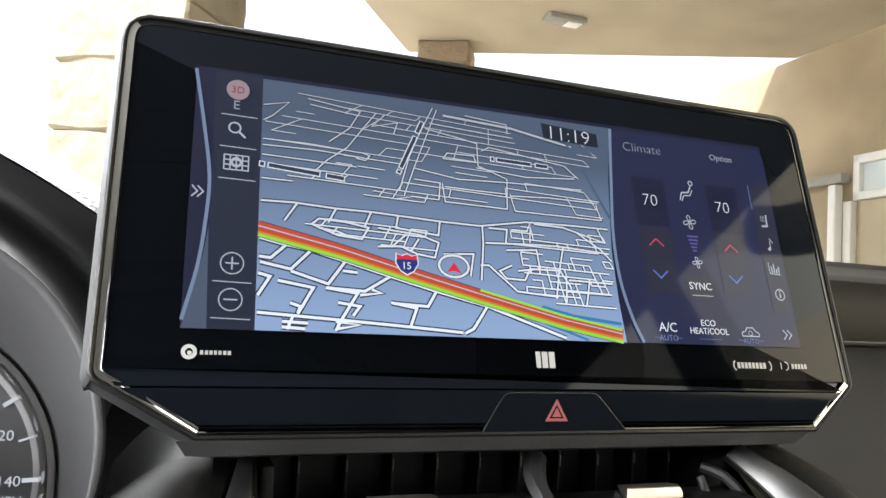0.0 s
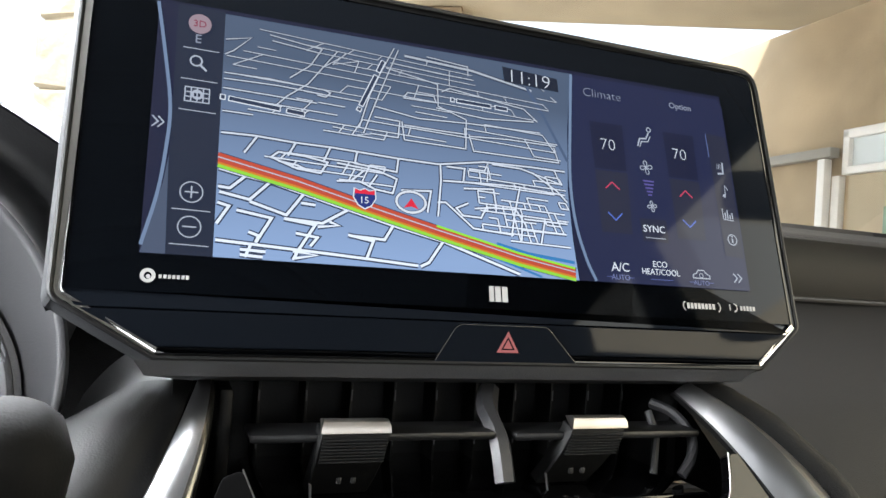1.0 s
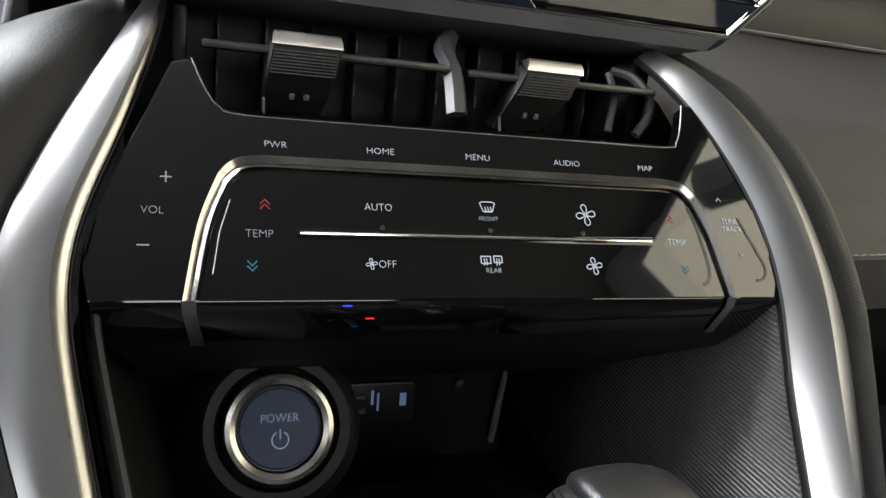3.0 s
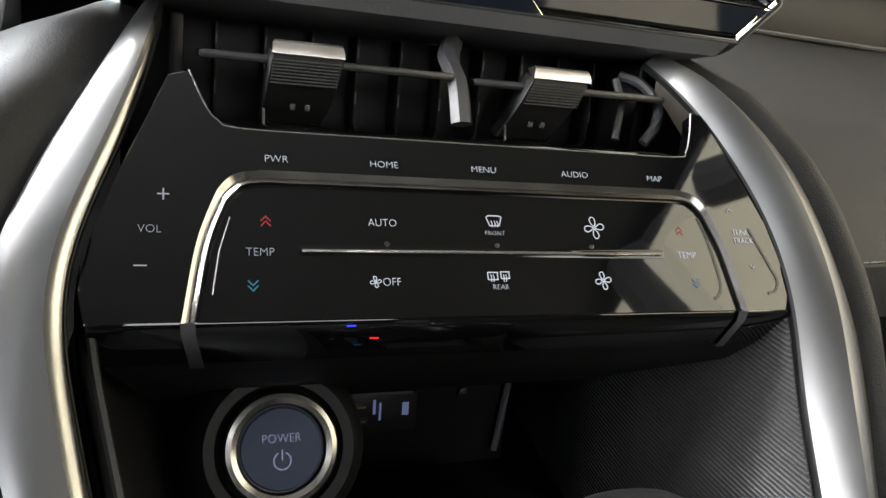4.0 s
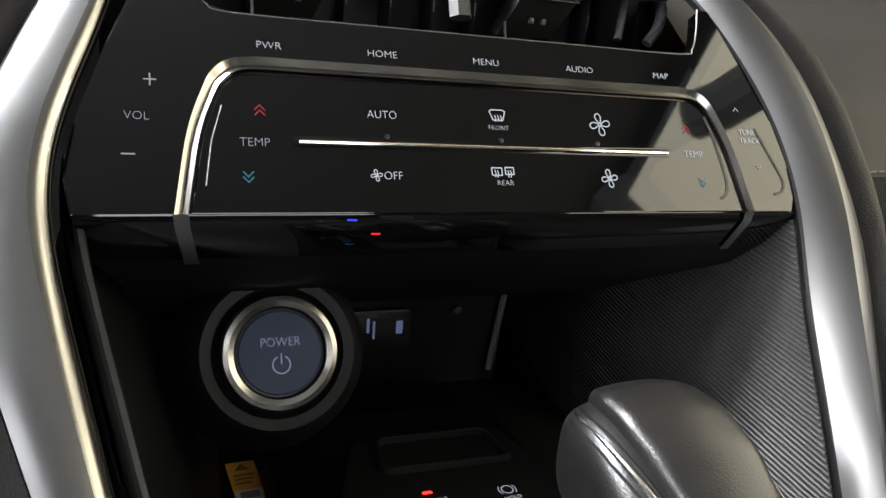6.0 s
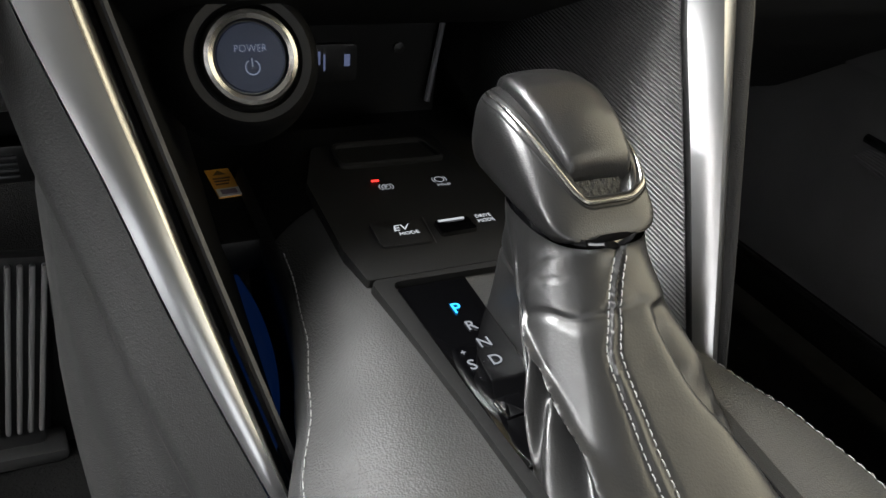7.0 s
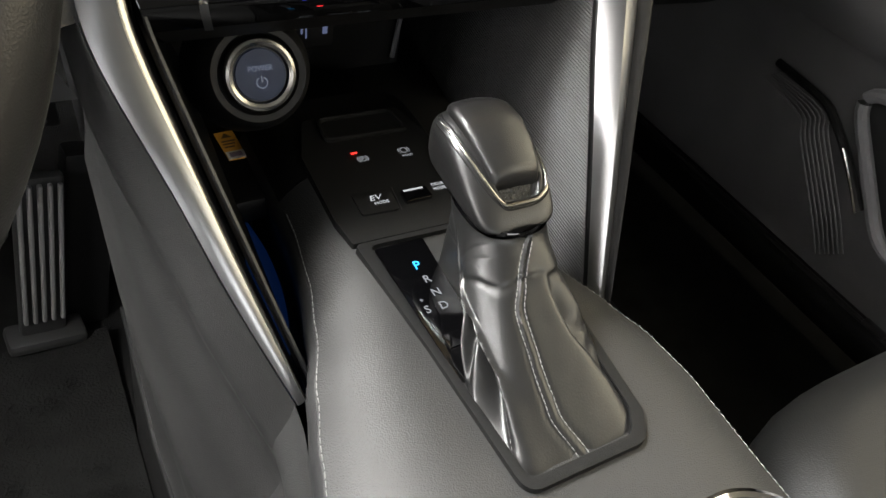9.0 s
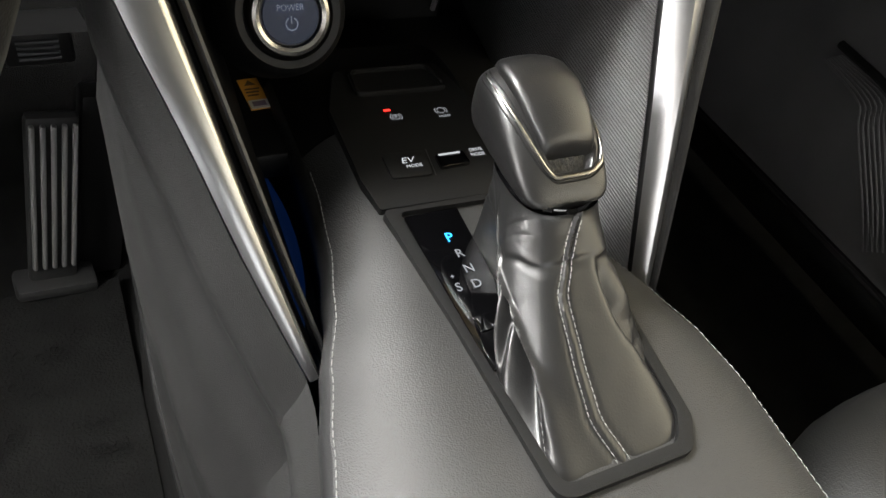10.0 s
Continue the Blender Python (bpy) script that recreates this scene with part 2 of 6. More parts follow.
def lettering(words, size, x, y, z=0.0, slant=0.0, turn=0.0, fat=0.0, thick=0.00008, squeeze=1.0):
    """Words as a mesh, centred on x, y in the local plane; size: the height of a capital."""
    cu = bpy.data.curves.new("words", "FONT")
    cu.body, cu.size, cu.align_x, cu.align_y = words, size / 0.69, "CENTER", "CENTER"
    cu.shear, cu.offset, cu.extrude, cu.resolution_u = slant, fat, thick, 3
    ob = bpy.data.objects.new("words", cu)
    scene.collection.objects.link(ob)
    bpy.context.view_layer.update()
    me = bpy.data.meshes.new_from_object(ob.evaluated_get(bpy.context.evaluated_depsgraph_get()))
    bm = bmesh.new()
    bm.from_mesh(me)
    bpy.data.objects.remove(ob)
    bpy.data.meshes.remove(me)
    bpy.data.curves.remove(cu)
    if bm.verts:
        lo, hi = min(v.co.y for v in bm.verts), max(v.co.y for v in bm.verts)
        mid = (min(v.co.x for v in bm.verts) + max(v.co.x for v in bm.verts)) / 2
        for v in bm.verts:
            v.co.y -= (lo + hi) / 2
            v.co.x = (v.co.x - mid) * squeeze
    return put(bm, Matrix.Translation((x, y, z)) @ Matrix.Rotation(radians(turn), 4, "Z"))


def disc(x, y, r, z=0.0, seg=28, ry=None):
    bm = bmesh.new()
    bm.faces.new([bm.verts.new((x + r * math.cos(a), y + (ry or r) * math.sin(a), z)) for a in [2 * math.pi * k / seg for k in range(seg)]])
    return bm


def circle_line(x, y, r, width, z=0.0, a0=0, a1=360, ry=None, seg=28):
    pts = [(x + r * math.cos(radians(a0 + (a1 - a0) * k / seg)), y + (ry or r) * math.sin(radians(a0 + (a1 - a0) * k / seg))) for k in range(seg + 1)]
    return strip(pts, width, z)


def poly(points, z=0.0):
    bm = bmesh.new()
    bm.faces.new([bm.verts.new((p[0], p[1], z)) for p in points])
    return bm


def stitches(path, length, gap, r, mat, parent, label, name="stitching", up=(0, 0, 1)):
    """A row of short threads along a line, as one part."""
    pts = [Vector(p) for p in path]
    bm = bmesh.new()
    along, i, pos, step = 0.0, 0, 0.0, length + gap
    total = [0.0]
    for a, b in zip(pts, pts[1:]):
        total.append(total[-1] + (b - a).length)

    def at(s):
        for k in range(len(pts) - 1):
            if s <= total[k + 1]:
                f = (s - total[k]) / max(1e-9, total[k + 1] - total[k])
                return pts[k].lerp(pts[k + 1], f)
        return pts[-1]
    out = None
    s = 0.0
    upv = Vector(up)
    while s + length < total[-1]:
        a, m, b = at(s), at(s + length / 2) + upv * r * 0.8, at(s + length)
        t = tube([a - upv * r * 0.5, a.lerp(m, 0.6) + upv * r * 0.2, m, b.lerp(m, 0.6) + upv * r * 0.2, b - upv * r * 0.5], r, 5)
        me = bpy.data.meshes.new("t")
        t.to_mesh(me)
        t.free()
        bm.from_mesh(me)
        bpy.data.meshes.remove(me)
        s += step
    return part(name, bm, mat, parent, label, world=True)

# ---- outside: ground, building and canopy ----
def stone_material(name, colour, block=0.55):
    m = material(name, colour, 0.85, grain=0.9, grain_size=9, stain=0.22, stain_size=2.2, dist=0.03)
    return m


STONE = stone_material("split_stone", (0.29, 0.255, 0.19))
STONE_DARK = stone_material("brown_stone", (0.30, 0.23, 0.15))
STUCCO = material("beige_stucco", (0.44, 0.38, 0.27), 0.9, grain=0.4, grain_size=60, stain=0.1, stain_size=1.5, dist=0.004)
WALL_STUCCO = material("tan_wall", (0.40, 0.32, 0.21), 0.9, grain=0.6, grain_size=7, stain=0.2, stain_size=1.2, dist=0.02)
CONCRETE = material("concrete", (0.36, 0.34, 0.31), 0.85, grain=0.5, grain_size=40, stain=0.15, stain_size=0.6, dist=0.004)
WHITE_PAINT = material("white_paint", (0.78, 0.77, 0.74), 0.5, stain=0.05)
GREY_PAINT = material("grey_paint", (0.30, 0.29, 0.26), 0.6, stain=0.08)

bm = bmesh.new()
bm.faces.new([bm.verts.new(p) for p in ((-400, -400, 0), (400, -400, 0), (400, 400, 0), (-400, 400, 0))])
solid("ground", bm, CONCRETE, "pale concrete driveway under the car", "ground", "structure", smooth=False)

slab = [(6.36, 6.42), (2.35, 8.40), (-4.2, -1.5), (-4.2, -3.4), (6.1, -3.4)]
solid("canopy_ceiling", prism(slab, 4.0, 4.5), STUCCO, "beige stucco soffit of the driveway canopy", "ceiling", "structure", smooth=False)
lamp = thing("soffit_lamp", "small square lamp box set in the beige soffit", "lamp", Matrix.Translation((3.45, 6.55, 4.0)))
part("housing", rbox((0, 0, -0.03), (0.42, 0.20, 0.06), 0.01), GREY_PAINT, lamp)
part("lens", rbox((0.09, 0, -0.065), (0.16, 0.14, 0.012), 0.004), WHITE_PAINT, lamp)

AZ = radians(3.5)
wall_m = Matrix.Translation((6.37, 6.42, 0)) @ Matrix.Rotation(-AZ, 4, "Z")
wall = solid("wall_east", put(rbox((0.2, 2.0, 2.0), (0.4, 60.0, 4.0), 0), wall_m), WALL_STUCCO, "tan textured stone wall beside the driveway", "wall", "structure", smooth=False)


def storefront():
    t = thing("window_1", "white-framed storefront window in the tan wall", "window", wall_m @ Matrix.Translation((0, -0.95, 0)), kind="structure")
    part("window_frame", rbox((-0.03, -1.6, 2.68), (0.10, 3.3, 0.09), 0.01), WHITE_PAINT, t)
    part("window_frame", rbox((-0.03, -1.6, 2.31), (0.10, 3.3, 0.08), 0.01), WHITE_PAINT, t)
    part("window_frame", rbox((-0.03, 0.01, 2.49), (0.10, 0.08, 0.45), 0.01), WHITE_PAINT, t)
    part("pane", rbox((-0.012, -1.6, 2.49), (0.02, 3.2, 0.32), 0), material("bright_pane", (0.62, 0.68, 0.70), 0.15), t)
    part("jamb", rbox((-0.03, 0.12, 1.14), (0.10, 0.10, 2.25), 0.01), WHITE_PAINT, t)
    part("lower_panel", rbox((-0.015, -1.6, 1.14), (0.03, 3.2, 2.24), 0), STUCCO, t)
    part("pane", rbox((-0.04, -0.62, 1.45), (0.03, 0.34, 0.95), 0.005), material("green_pane", (0.20, 0.30, 0.22), 0.2), t)


storefront()
rail = thing("entry_rail", "grey horizontal rail on white posts before the wall", "railing", wall_m)
part("rail", rbox((-0.12, 0.35, 2.50), (0.12, 2.4, 0.10), 0.01), GREY_PAINT, rail)
for yy in (-0.72, 0.62, 1.4):
    part("post", rbox((-0.12, yy, 1.22), (0.10, 0.10, 2.44), 0.01), WHITE_PAINT, rail)


def courses(name, m, w, d, mat, label):
    """A square pillar of stone courses with rough faces."""
    t = thing(name, label, "pillar", m, kind="structure")
    z, k = 0.0, 0
    rnd = random.Random(5)
    while z < 4.0:
        h = min(4.0 - z, 0.30 + 0.14 * rnd.random())
        b = rbox((0, 0, z + h / 2), (w - 0.02 * rnd.random(), d - 0.02 * rnd.random(), h - 0.012), 0.018, 1)
        bmesh.ops.subdivide_edges(b, edges=b.edges[:], cuts=3, use_grid_fill=True)
        for v in b.verts:
            v.co += noise.noise_vector(v.co * 6 + Vector((k, 0, 0))) * 0.018
        part("stone_course", b, mat, t, smooth=False)
        z, k = z + h, k + 1
    part("core", rbox((0, 0, 2.0), (w - 0.06, d - 0.06, 4.0), 0), mat, t)


# the near pillar stands with one corner towards the car
courses("stone_pillar", Matrix.Translation((-0.33, 4.45, 0)) @ Matrix.Rotation(radians(-30), 4, "Z"), 0.80, 0.68, STONE, "near square pillar of rough cream split stone")
courses("brown_pillar", Matrix.Translation((2.72, 8.05, 0)) @ Matrix.Rotation(radians(-28), 4, "Z"), 0.62, 0.62, STONE_DARK, "far brown stone pillar under the soffit")

# ---- the car's shell ----
SHELL = material("body_shell", (0.05, 0.05, 0.052), 0.6, grain=0.2, grain_size=500, stain=0.1)
solid("floor", rbox((0, -0.70, 0.315), (1.64, 3.05, 0.03), 0), CARPET, "black carpeted car floor", "floor", "structure")
solid("firewall", put(rbox((0, 0, 0), (1.50, 0.03, 0.95), 0), Matrix.Translation((0, 0.72, 0.74)) @ Matrix.Rotation(radians(-14), 4, "X")), CARPET, "black carpeted firewall ahead of the pedals", "wall", "structure")
solid("ceiling", rbox((0, -0.98, 1.60), (1.40, 2.25, 0.03), 0.01), material("roof_cloth", (0.10, 0.10, 0.097), 0.9, grain=0.3, grain_size=600, stain=0.08), "dark cloth headliner of the car", "ceiling", "structure")
solid("wall_left", rbox((-0.79, -0.65, 0.70), (0.06, 3.2, 0.80), 0.01), SHELL, "dark lower side of the driver's doors", "wall", "structure")
solid("wall_right_outer", rbox((0.82, -0.65, 0.67), (0.04, 3.2, 0.74), 0.01), SHELL, "dark lower side of the passenger doors", "wall", "structure")
solid("wall_rear", rbox((0, -2.28, 0.75), (1.60, 0.05, 0.85), 0.01), SHELL, "dark tailgate panel behind the seats", "wall", "structure")
for s in (-1, 1):
    side = "left" if s < 0 else "right"
    for k, (ya, yb, w) in enumerate(((-0.55, -0.50, 0.12), (-1.50, -1.45, 0.12), (-2.25, -2.05, 0.16))):
        solid("trim_" + side + "_pillar", tube([(s * 0.79, ya, 1.08), (s * 0.66, yb, 1.60)], w / 2, 10), HEADLINER, "dark cloth-covered roof pillar of the car", "pillar", "structure")
    arch = smooth_path([(s * 0.66, -2.1, 1.60), (s * 0.66, -1.2, 1.625), (s * 0.66, -0.61, 1.625), (s * 0.66, -0.465, 1.595), (s * 0.66, -0.36, 1.552), (s * 0.662, -0.25, 1.49)], 5)
    solid("trim_" + side + "_roof_panel", loft([[p for p in arch[8:]], [Vector((p.x * 0.99, p.y + 0.02, 1.64)) for p in arch[8:]]], closed=False), HEADLINER, "dark cloth panel between roof and side window", "trim", "structure")
    solid("trim_" + side + "_roof_rail", tube(arch, 0.016, 10), HEADLINER, "dark roof rail above the side windows", "trim", "structure")
    solid("trim_" + side + "_windscreen_pillar", tube([(s * 0.80, 0.56, 1.10), (s * 0.665, -0.24, 1.49), (s * 0.655, -0.28, 1.52)], 0.040, 10), HEADLINER, "dark windscreen pillar of the car", "pillar", "structure")
solid("trim_header", tube(smooth_path([(-0.66, -0.12, 1.60), (0.0, 0.14, 1.60), (0.66, -0.12, 1.60)], 8), 0.035, 10), HEADLINER, "dark header above the windscreen", "trim", "structure")

GLASS = bpy.data.materials.new("windscreen_glass")
GLASS.use_nodes = True
gn, gl = GLASS.node_tree.nodes, GLASS.node_tree.links
clear, shine, blend = gn.new("ShaderNodeBsdfTransparent"), gn.new("ShaderNodeBsdfGlossy"), gn.new("ShaderNodeMixShader")
clear.inputs["Color"].default_value = (0.95, 0.97, 0.96, 1)
shine.inputs["Roughness"].default_value = 0.02
blend.inputs["Fac"].default_value = 0.05
gl.new(clear.outputs[0], blend.inputs[1])
gl.new(shine.outputs[0], blend.inputs[2])
gl.new(blend.outputs[0], gn["Material Output"].inputs["Surface"])
g = sheet(lambda u, v: (-0.74 + 1.48 * u + (0.5 - u) * 0.16 * v, 1.05 - 0.92 * v - 0.46 * (2 * u - 1) ** 2 * (1 - 0.45 * v), 1.17 + 0.42 * v), 8, 8)
ws = solid("window_windscreen", g, GLASS, "clear windscreen of the car", "window", "structure")
ws.visible_shadow = False

# ---- the display on the dashboard ----
SCREEN = frame_at((-0.005, 0.1255, 1.0447), 16.5)
MM = 0.001
screen = thing("infotainment_display", "wide glossy black touch display lit with a map and climate controls", "display", SCREEN)


def mm(points):
    return [(a * MM, b * MM) for a, b in points]


face = mm([(-176, 22), (-138.5, 0.0), (151, 0.0), (176, 22), (176, 174), (-176, 174)])
rads = [0.008, 0.004, 0.004, 0.006, 0.014, 0.014]
ring_outer = fillet(face, rads, 6)


def inset(points, d):
    n, out = len(points), []
    for i in range(n):
        a, p, b = Vector(points[i - 1]), Vector(points[i]), Vector(points[(i + 1) % n])
        e, f = (p - a).normalized(), (b - p).normalized()
        t = (e + f).normalized()
        nrm = Vector((-t.y, t.x))
        out.append(p + nrm * d / max(0.5, nrm.dot(Vector((-f.y, f.x)))))
    return out


# housing behind, black rim, thin chrome line, glass and the chin below it
back = fillet([(x * 0.93, 0.012 + y * 0.92) for x, y in face], rads, 6)
rear = fillet([(x * 0.80, 0.018 + y * 0.78) for x, y in face], rads, 6)
CREASE, CHIN_TURN = 0.0195, 13.5


def bend(bm):
    """Turns what lies below the crease back, as the chin does."""
    m = Matrix.Translation((0, CREASE, 0)) @ Matrix.Rotation(radians(CHIN_TURN), 4, "X") @ Matrix.Translation((0, -CREASE, 0))
    for v in bm.verts:
        if v.co.y < CREASE:
            v.co = m @ v.co
    return bm


part("housing", bend(loft([[(p[0], p[1], -0.001) for p in ring_outer], [(p[0] * 1.013, p[1] * 1.004 - 0.0018, -0.007) for p in ring_outer],
                      [(p[0] * 1.008, p[1] - 0.004, -0.014) for p in ring_outer], [(p[0], p[1] - 0.006, -0.030) for p in back], [(p[0], p[1], -0.055) for p in rear]], caps=False)), material("shell_grey", (0.032, 0.033, 0.035), 0.5, grain=0.3, grain_size=1100, stain=0.08), screen, "dark grey plastic back shell")
part("rim", bend(band(ring_outer, inset(ring_outer, 0.0022), -0.003, 0.0006, crown=0.0004)), PLASTIC_DARK, screen, "thin matt black rim")
o2 = inset(ring_outer, 0.0022)
o2i = inset(o2, 0.0030)
part("bevel", bend(band(o2, o2i, -0.003, 0.0002, crown=-0.0004)), GLOSS, screen, "glossy black bevel inside the rim")
for run in ([38, 39, 40, 41] + list(range(0, 11)), list(range(18, 23))):
    part("chrome_line", bend(band([o2[i] for i in run], [o2i[i] for i in run], -0.002, 0.0006, closed=False, crown=-0.0003)), CHROME, screen, "thin polished chrome edge line")
o3 = inset(ring_outer, 0.0052)
xs = [p[0] for p in o3]
lx, rx = min(xs), max(xs)
glass = [Vector((lx + 0.0008, CREASE)), Vector((rx - 0.0008, CREASE))] + [p for p in o3 if p[1] > CREASE + 0.002]
part("glass", prism(glass, -0.004, 0.0, 0.0004), GLASS_BLACK, screen, "glossy black display glass", angle=6)
# the chin turns a little downwards below the crease
low = [p for p in o3 if p[1] < CREASE - 0.0005]
chin = [Vector((rx - 0.0006, CREASE - 0.0006))] + [Vector((lx + 0.0006, CREASE - 0.0006))] + low
chin_bm = prism(chin, -0.005, 0.0, 0.0003)
put(chin_bm, Matrix.Translation((0, CREASE, 0)) @ Matrix.Rotation(radians(CHIN_TURN), 4, "X") @ Matrix.Translation((0, -CREASE, 0)))
part("chin", chin_bm, GLASS_BLACK, screen, "glossy black lower strip of the display", angle=6)


def on_chin(bm):
    return put(bm, Matrix.Translation((0, CREASE, 0)) @ Matrix.Rotation(radians(CHIN_TURN), 4, "X") @ Matrix.Translation((0, -CREASE, 0)))


haz_o = fillet(mm([(-27.0, 1.4), (-16.5, 18.2), (27.5, 18.2), (43.5, 1.4)]), [0.001, 0.006, 0.006, 0.001], 6)
haz = part("hazard_button", on_chin(prism(haz_o, -0.0004, 0.0006, 0.0005)), GLASS_BLACK, screen, "glossy black hazard button", angle=6)
part("groove", on_chin(band(haz_o, inset(haz_o, -0.0007), -0.0002, 0.00055)), CHROME, haz)
tri = mm([(2.3, 6.2), (13.2, 6.2), (7.75, 15.6)])
tri_in = [Vector(p) * 0.62 + Vector((7.75, 9.3)) * MM * 0.38 for p in tri]
PINK = lit("hazard_red", (0.75, 0.22, 0.20), 0.55, 0.3)
part("warning_triangle", on_chin(put(band(tri, tri_in, 0.0, 0.0001), Matrix.Translation((0, 0, 0.0007)))), PINK, haz, "red warning triangle")
t2 = [Vector(p) * 0.42 + Vector((7.75, 9.3)) * MM * 0.58 for p in tri]
part("warning_triangle", on_chin(poly(t2, 0.0008)), PINK, haz)

# -- the lit picture
Z0 = 0.00015
DV0, DV1, DU0, DU1 = 40.9, 152.5, -146.0, 147.0
NIGHT = lit("display_navy", (0.012, 0.016, 0.055), 0.62, 0.05)
NAVY2 = lit("display_navy_light", (0.018, 0.024, 0.075), 0.75, 0.05)
SLATE = lit("display_slate", (0.020, 0.030, 0.060), 0.62, 0.05)
BOXC = lit("display_button", (0.028, 0.031, 0.060), 0.7, 0.05)
BLUEGREY = lit("map_ground", (0.35, 0.49, 0.75), 0.80, 0.05, fade=(0.046, 0.128, 0.27))
ROADW = lit("map_road", (0.82, 0.87, 0.94), 1.05, 0.05, fade=(0.050, 0.140, 0.50))
ROADK = lit("map_road_edge", (0.03, 0.045, 0.085), 0.8, 0.05)
LINE = lit("display_line", (0.62, 0.66, 0.74), 0.7, 0.05)
GLOW = lit("display_arc", (0.22, 0.30, 0.44), 0.8, 0.05)
WHITE = lit("display_white", (0.85, 0.88, 0.92), 0.85, 0.05)
DIM = lit("display_dim_text", (0.40, 0.43, 0.52), 0.7, 0.05)
RED_D = lit("display_red", (0.80, 0.02, 0.05), 0.9, 0.05)
ARROW_R = lit("display_red_arrow", (0.75, 0.08, 0.16), 0.7, 0.05)
ARROW_B = lit("display_blue_arrow", (0.16, 0.26, 0.85), 0.7, 0.05)

part("picture", poly(mm([(DU0, DV0), (DU1, DV0), (DU1, DV1), (DU0, DV1)]), Z0), NIGHT, screen, "dark navy display picture")
side_bar = part("side_bar", poly(mm([(-137.5, DV0), (-119.2, DV0), (-119.2, DV1 - 1), (-138.5, DV1 - 1)]), Z0 * 2), SLATE, screen, "slate blue icon column")
map_area = part("map", poly(mm([(-119.2, DV0), (46, DV0), (44.5, 60), (44, 85), (47, 120), (51.5, DV1 - 2), (-119.2, DV1 - 2)]), Z0 * 2), BLUEGREY, screen, "blue-grey street map")
arc = smooth_path([(-146.4, 151, 0), (-142.0, 125.6, 0), (-138.8, 103, 0), (-139.3, 84, 0), (-141.3, 65, 0), (-145.8, 44, 0)], 6)
part("arc_line", strip([(p.x * MM, p.y * MM) for p in arc], 0.0014, Z0 * 3), GLOW, screen)
part("arc_shade", poly(mm([(-146, DV0), (-136.7, DV0), (-138.0, 82), (-139.5, 70), (-144.6, 46)]), Z0 * 2.5), lit("arc_shade", (0.10, 0.13, 0.20), 0.7, 0.05), screen)
arc2 = smooth_path([(51.5, 150, 0), (48.2, 120, 0), (45.6, 92, 0), (46.4, 70, 0), (50.5, 52, 0), (55.0, 41, 0)], 6)
part("arc_line", strip([(p.x * MM, p.y * MM) for p in arc2], 0.0016, Z0 * 6), GLOW, screen)
part("climate_panel", poly([(p.x * MM + 0.001, p.y * MM) for p in arc2] + mm([(DU1, DV0), (DU1, 146), (DU1 - 3, 150)]), Z0 * 5), NAVY2, screen, "deep navy climate panel")

Z1 = Z0 * 7


def on_screen(name, bm, mat, label="", parent=None):
    return part(name, bm, mat, parent or screen, label, smooth=False)


# the map's streets, district by district, in millimetres on the glass
FAR = [[(-120, 122.1), (-100, 122.1), (-77, 120.6)],
       [(-120, 119.3), (-96, 119.5), (-76, 118.3)],
       [(-120, 114.9), (-101, 114.4), (-79, 113.6)],
       [(-77, 120.9), (-73, 119.6), (-75, 117.2), (-79, 117.7)],
       [(-119, 138.0), (-108, 140.6), (-115, 133.2), (-119, 130.8)],
       [(-100, 143.7), (-77, 140.7), (-82, 131.7), (-91, 124.1)],
       [(-99, 141.0), (-78, 138.6)],
       [(-70, 140.8), (-83, 122.4), (-92, 115.1), (-98, 108.4)],
       [(-88, 114.7), (-81, 114.4), (-87, 107.1)],
       [(-106, 104.1), (-119, 104.3)],
       [(-72, 103.4), (-55, 102.0), (-61, 100.8)],
       [(-43, 147.6), (-50, 133.2), (-55, 121.5), (-60, 104.7)],
       [(-41, 147.0), (-47, 131.8), (-53, 116.2), (-58, 102.3)]]
NORTH = [[(-47, 136.5), (-31, 133.9), (-22, 132.2), (-22, 120.8), (-8, 115.8)],
         [(-45, 139.6), (-21, 138.1), (-4, 137.5)],
         [(-27, 146.0), (-6, 144.2), (-6, 139.2)],
         [(-53, 116.2), (-32, 113.1), (-6, 114.1), (31, 114.3)],
         [(-53, 110.9), (-41, 110.3), (-42, 102.1), (-55, 102.5)],
         [(-40, 110.4), (-39, 101.5), (-9, 100.8), (-8, 115.8)],
         [(-39, 108.8), (-25, 108.4), (-8, 108.2)],
         [(-7, 108.4), (-5, 100.2), (40, 99.6), (38, 107.5)],
         [(-7, 107.5), (13, 108.5), (39, 108.2)],
         [(-20, 128.6), (-16, 131.0), (-1, 129.1), (23, 126.0), (30, 120.0)],
         [(-39, 122.5), (-23, 122.5), (-24, 125.6), (-37, 125.5), (-39, 122.5)],
         [(-23, 119.8), (2, 117.8), (28, 119.8)],
         [(-66, 140.5), (-72, 134.0), (-60, 137.6), (-62, 131.6)]]
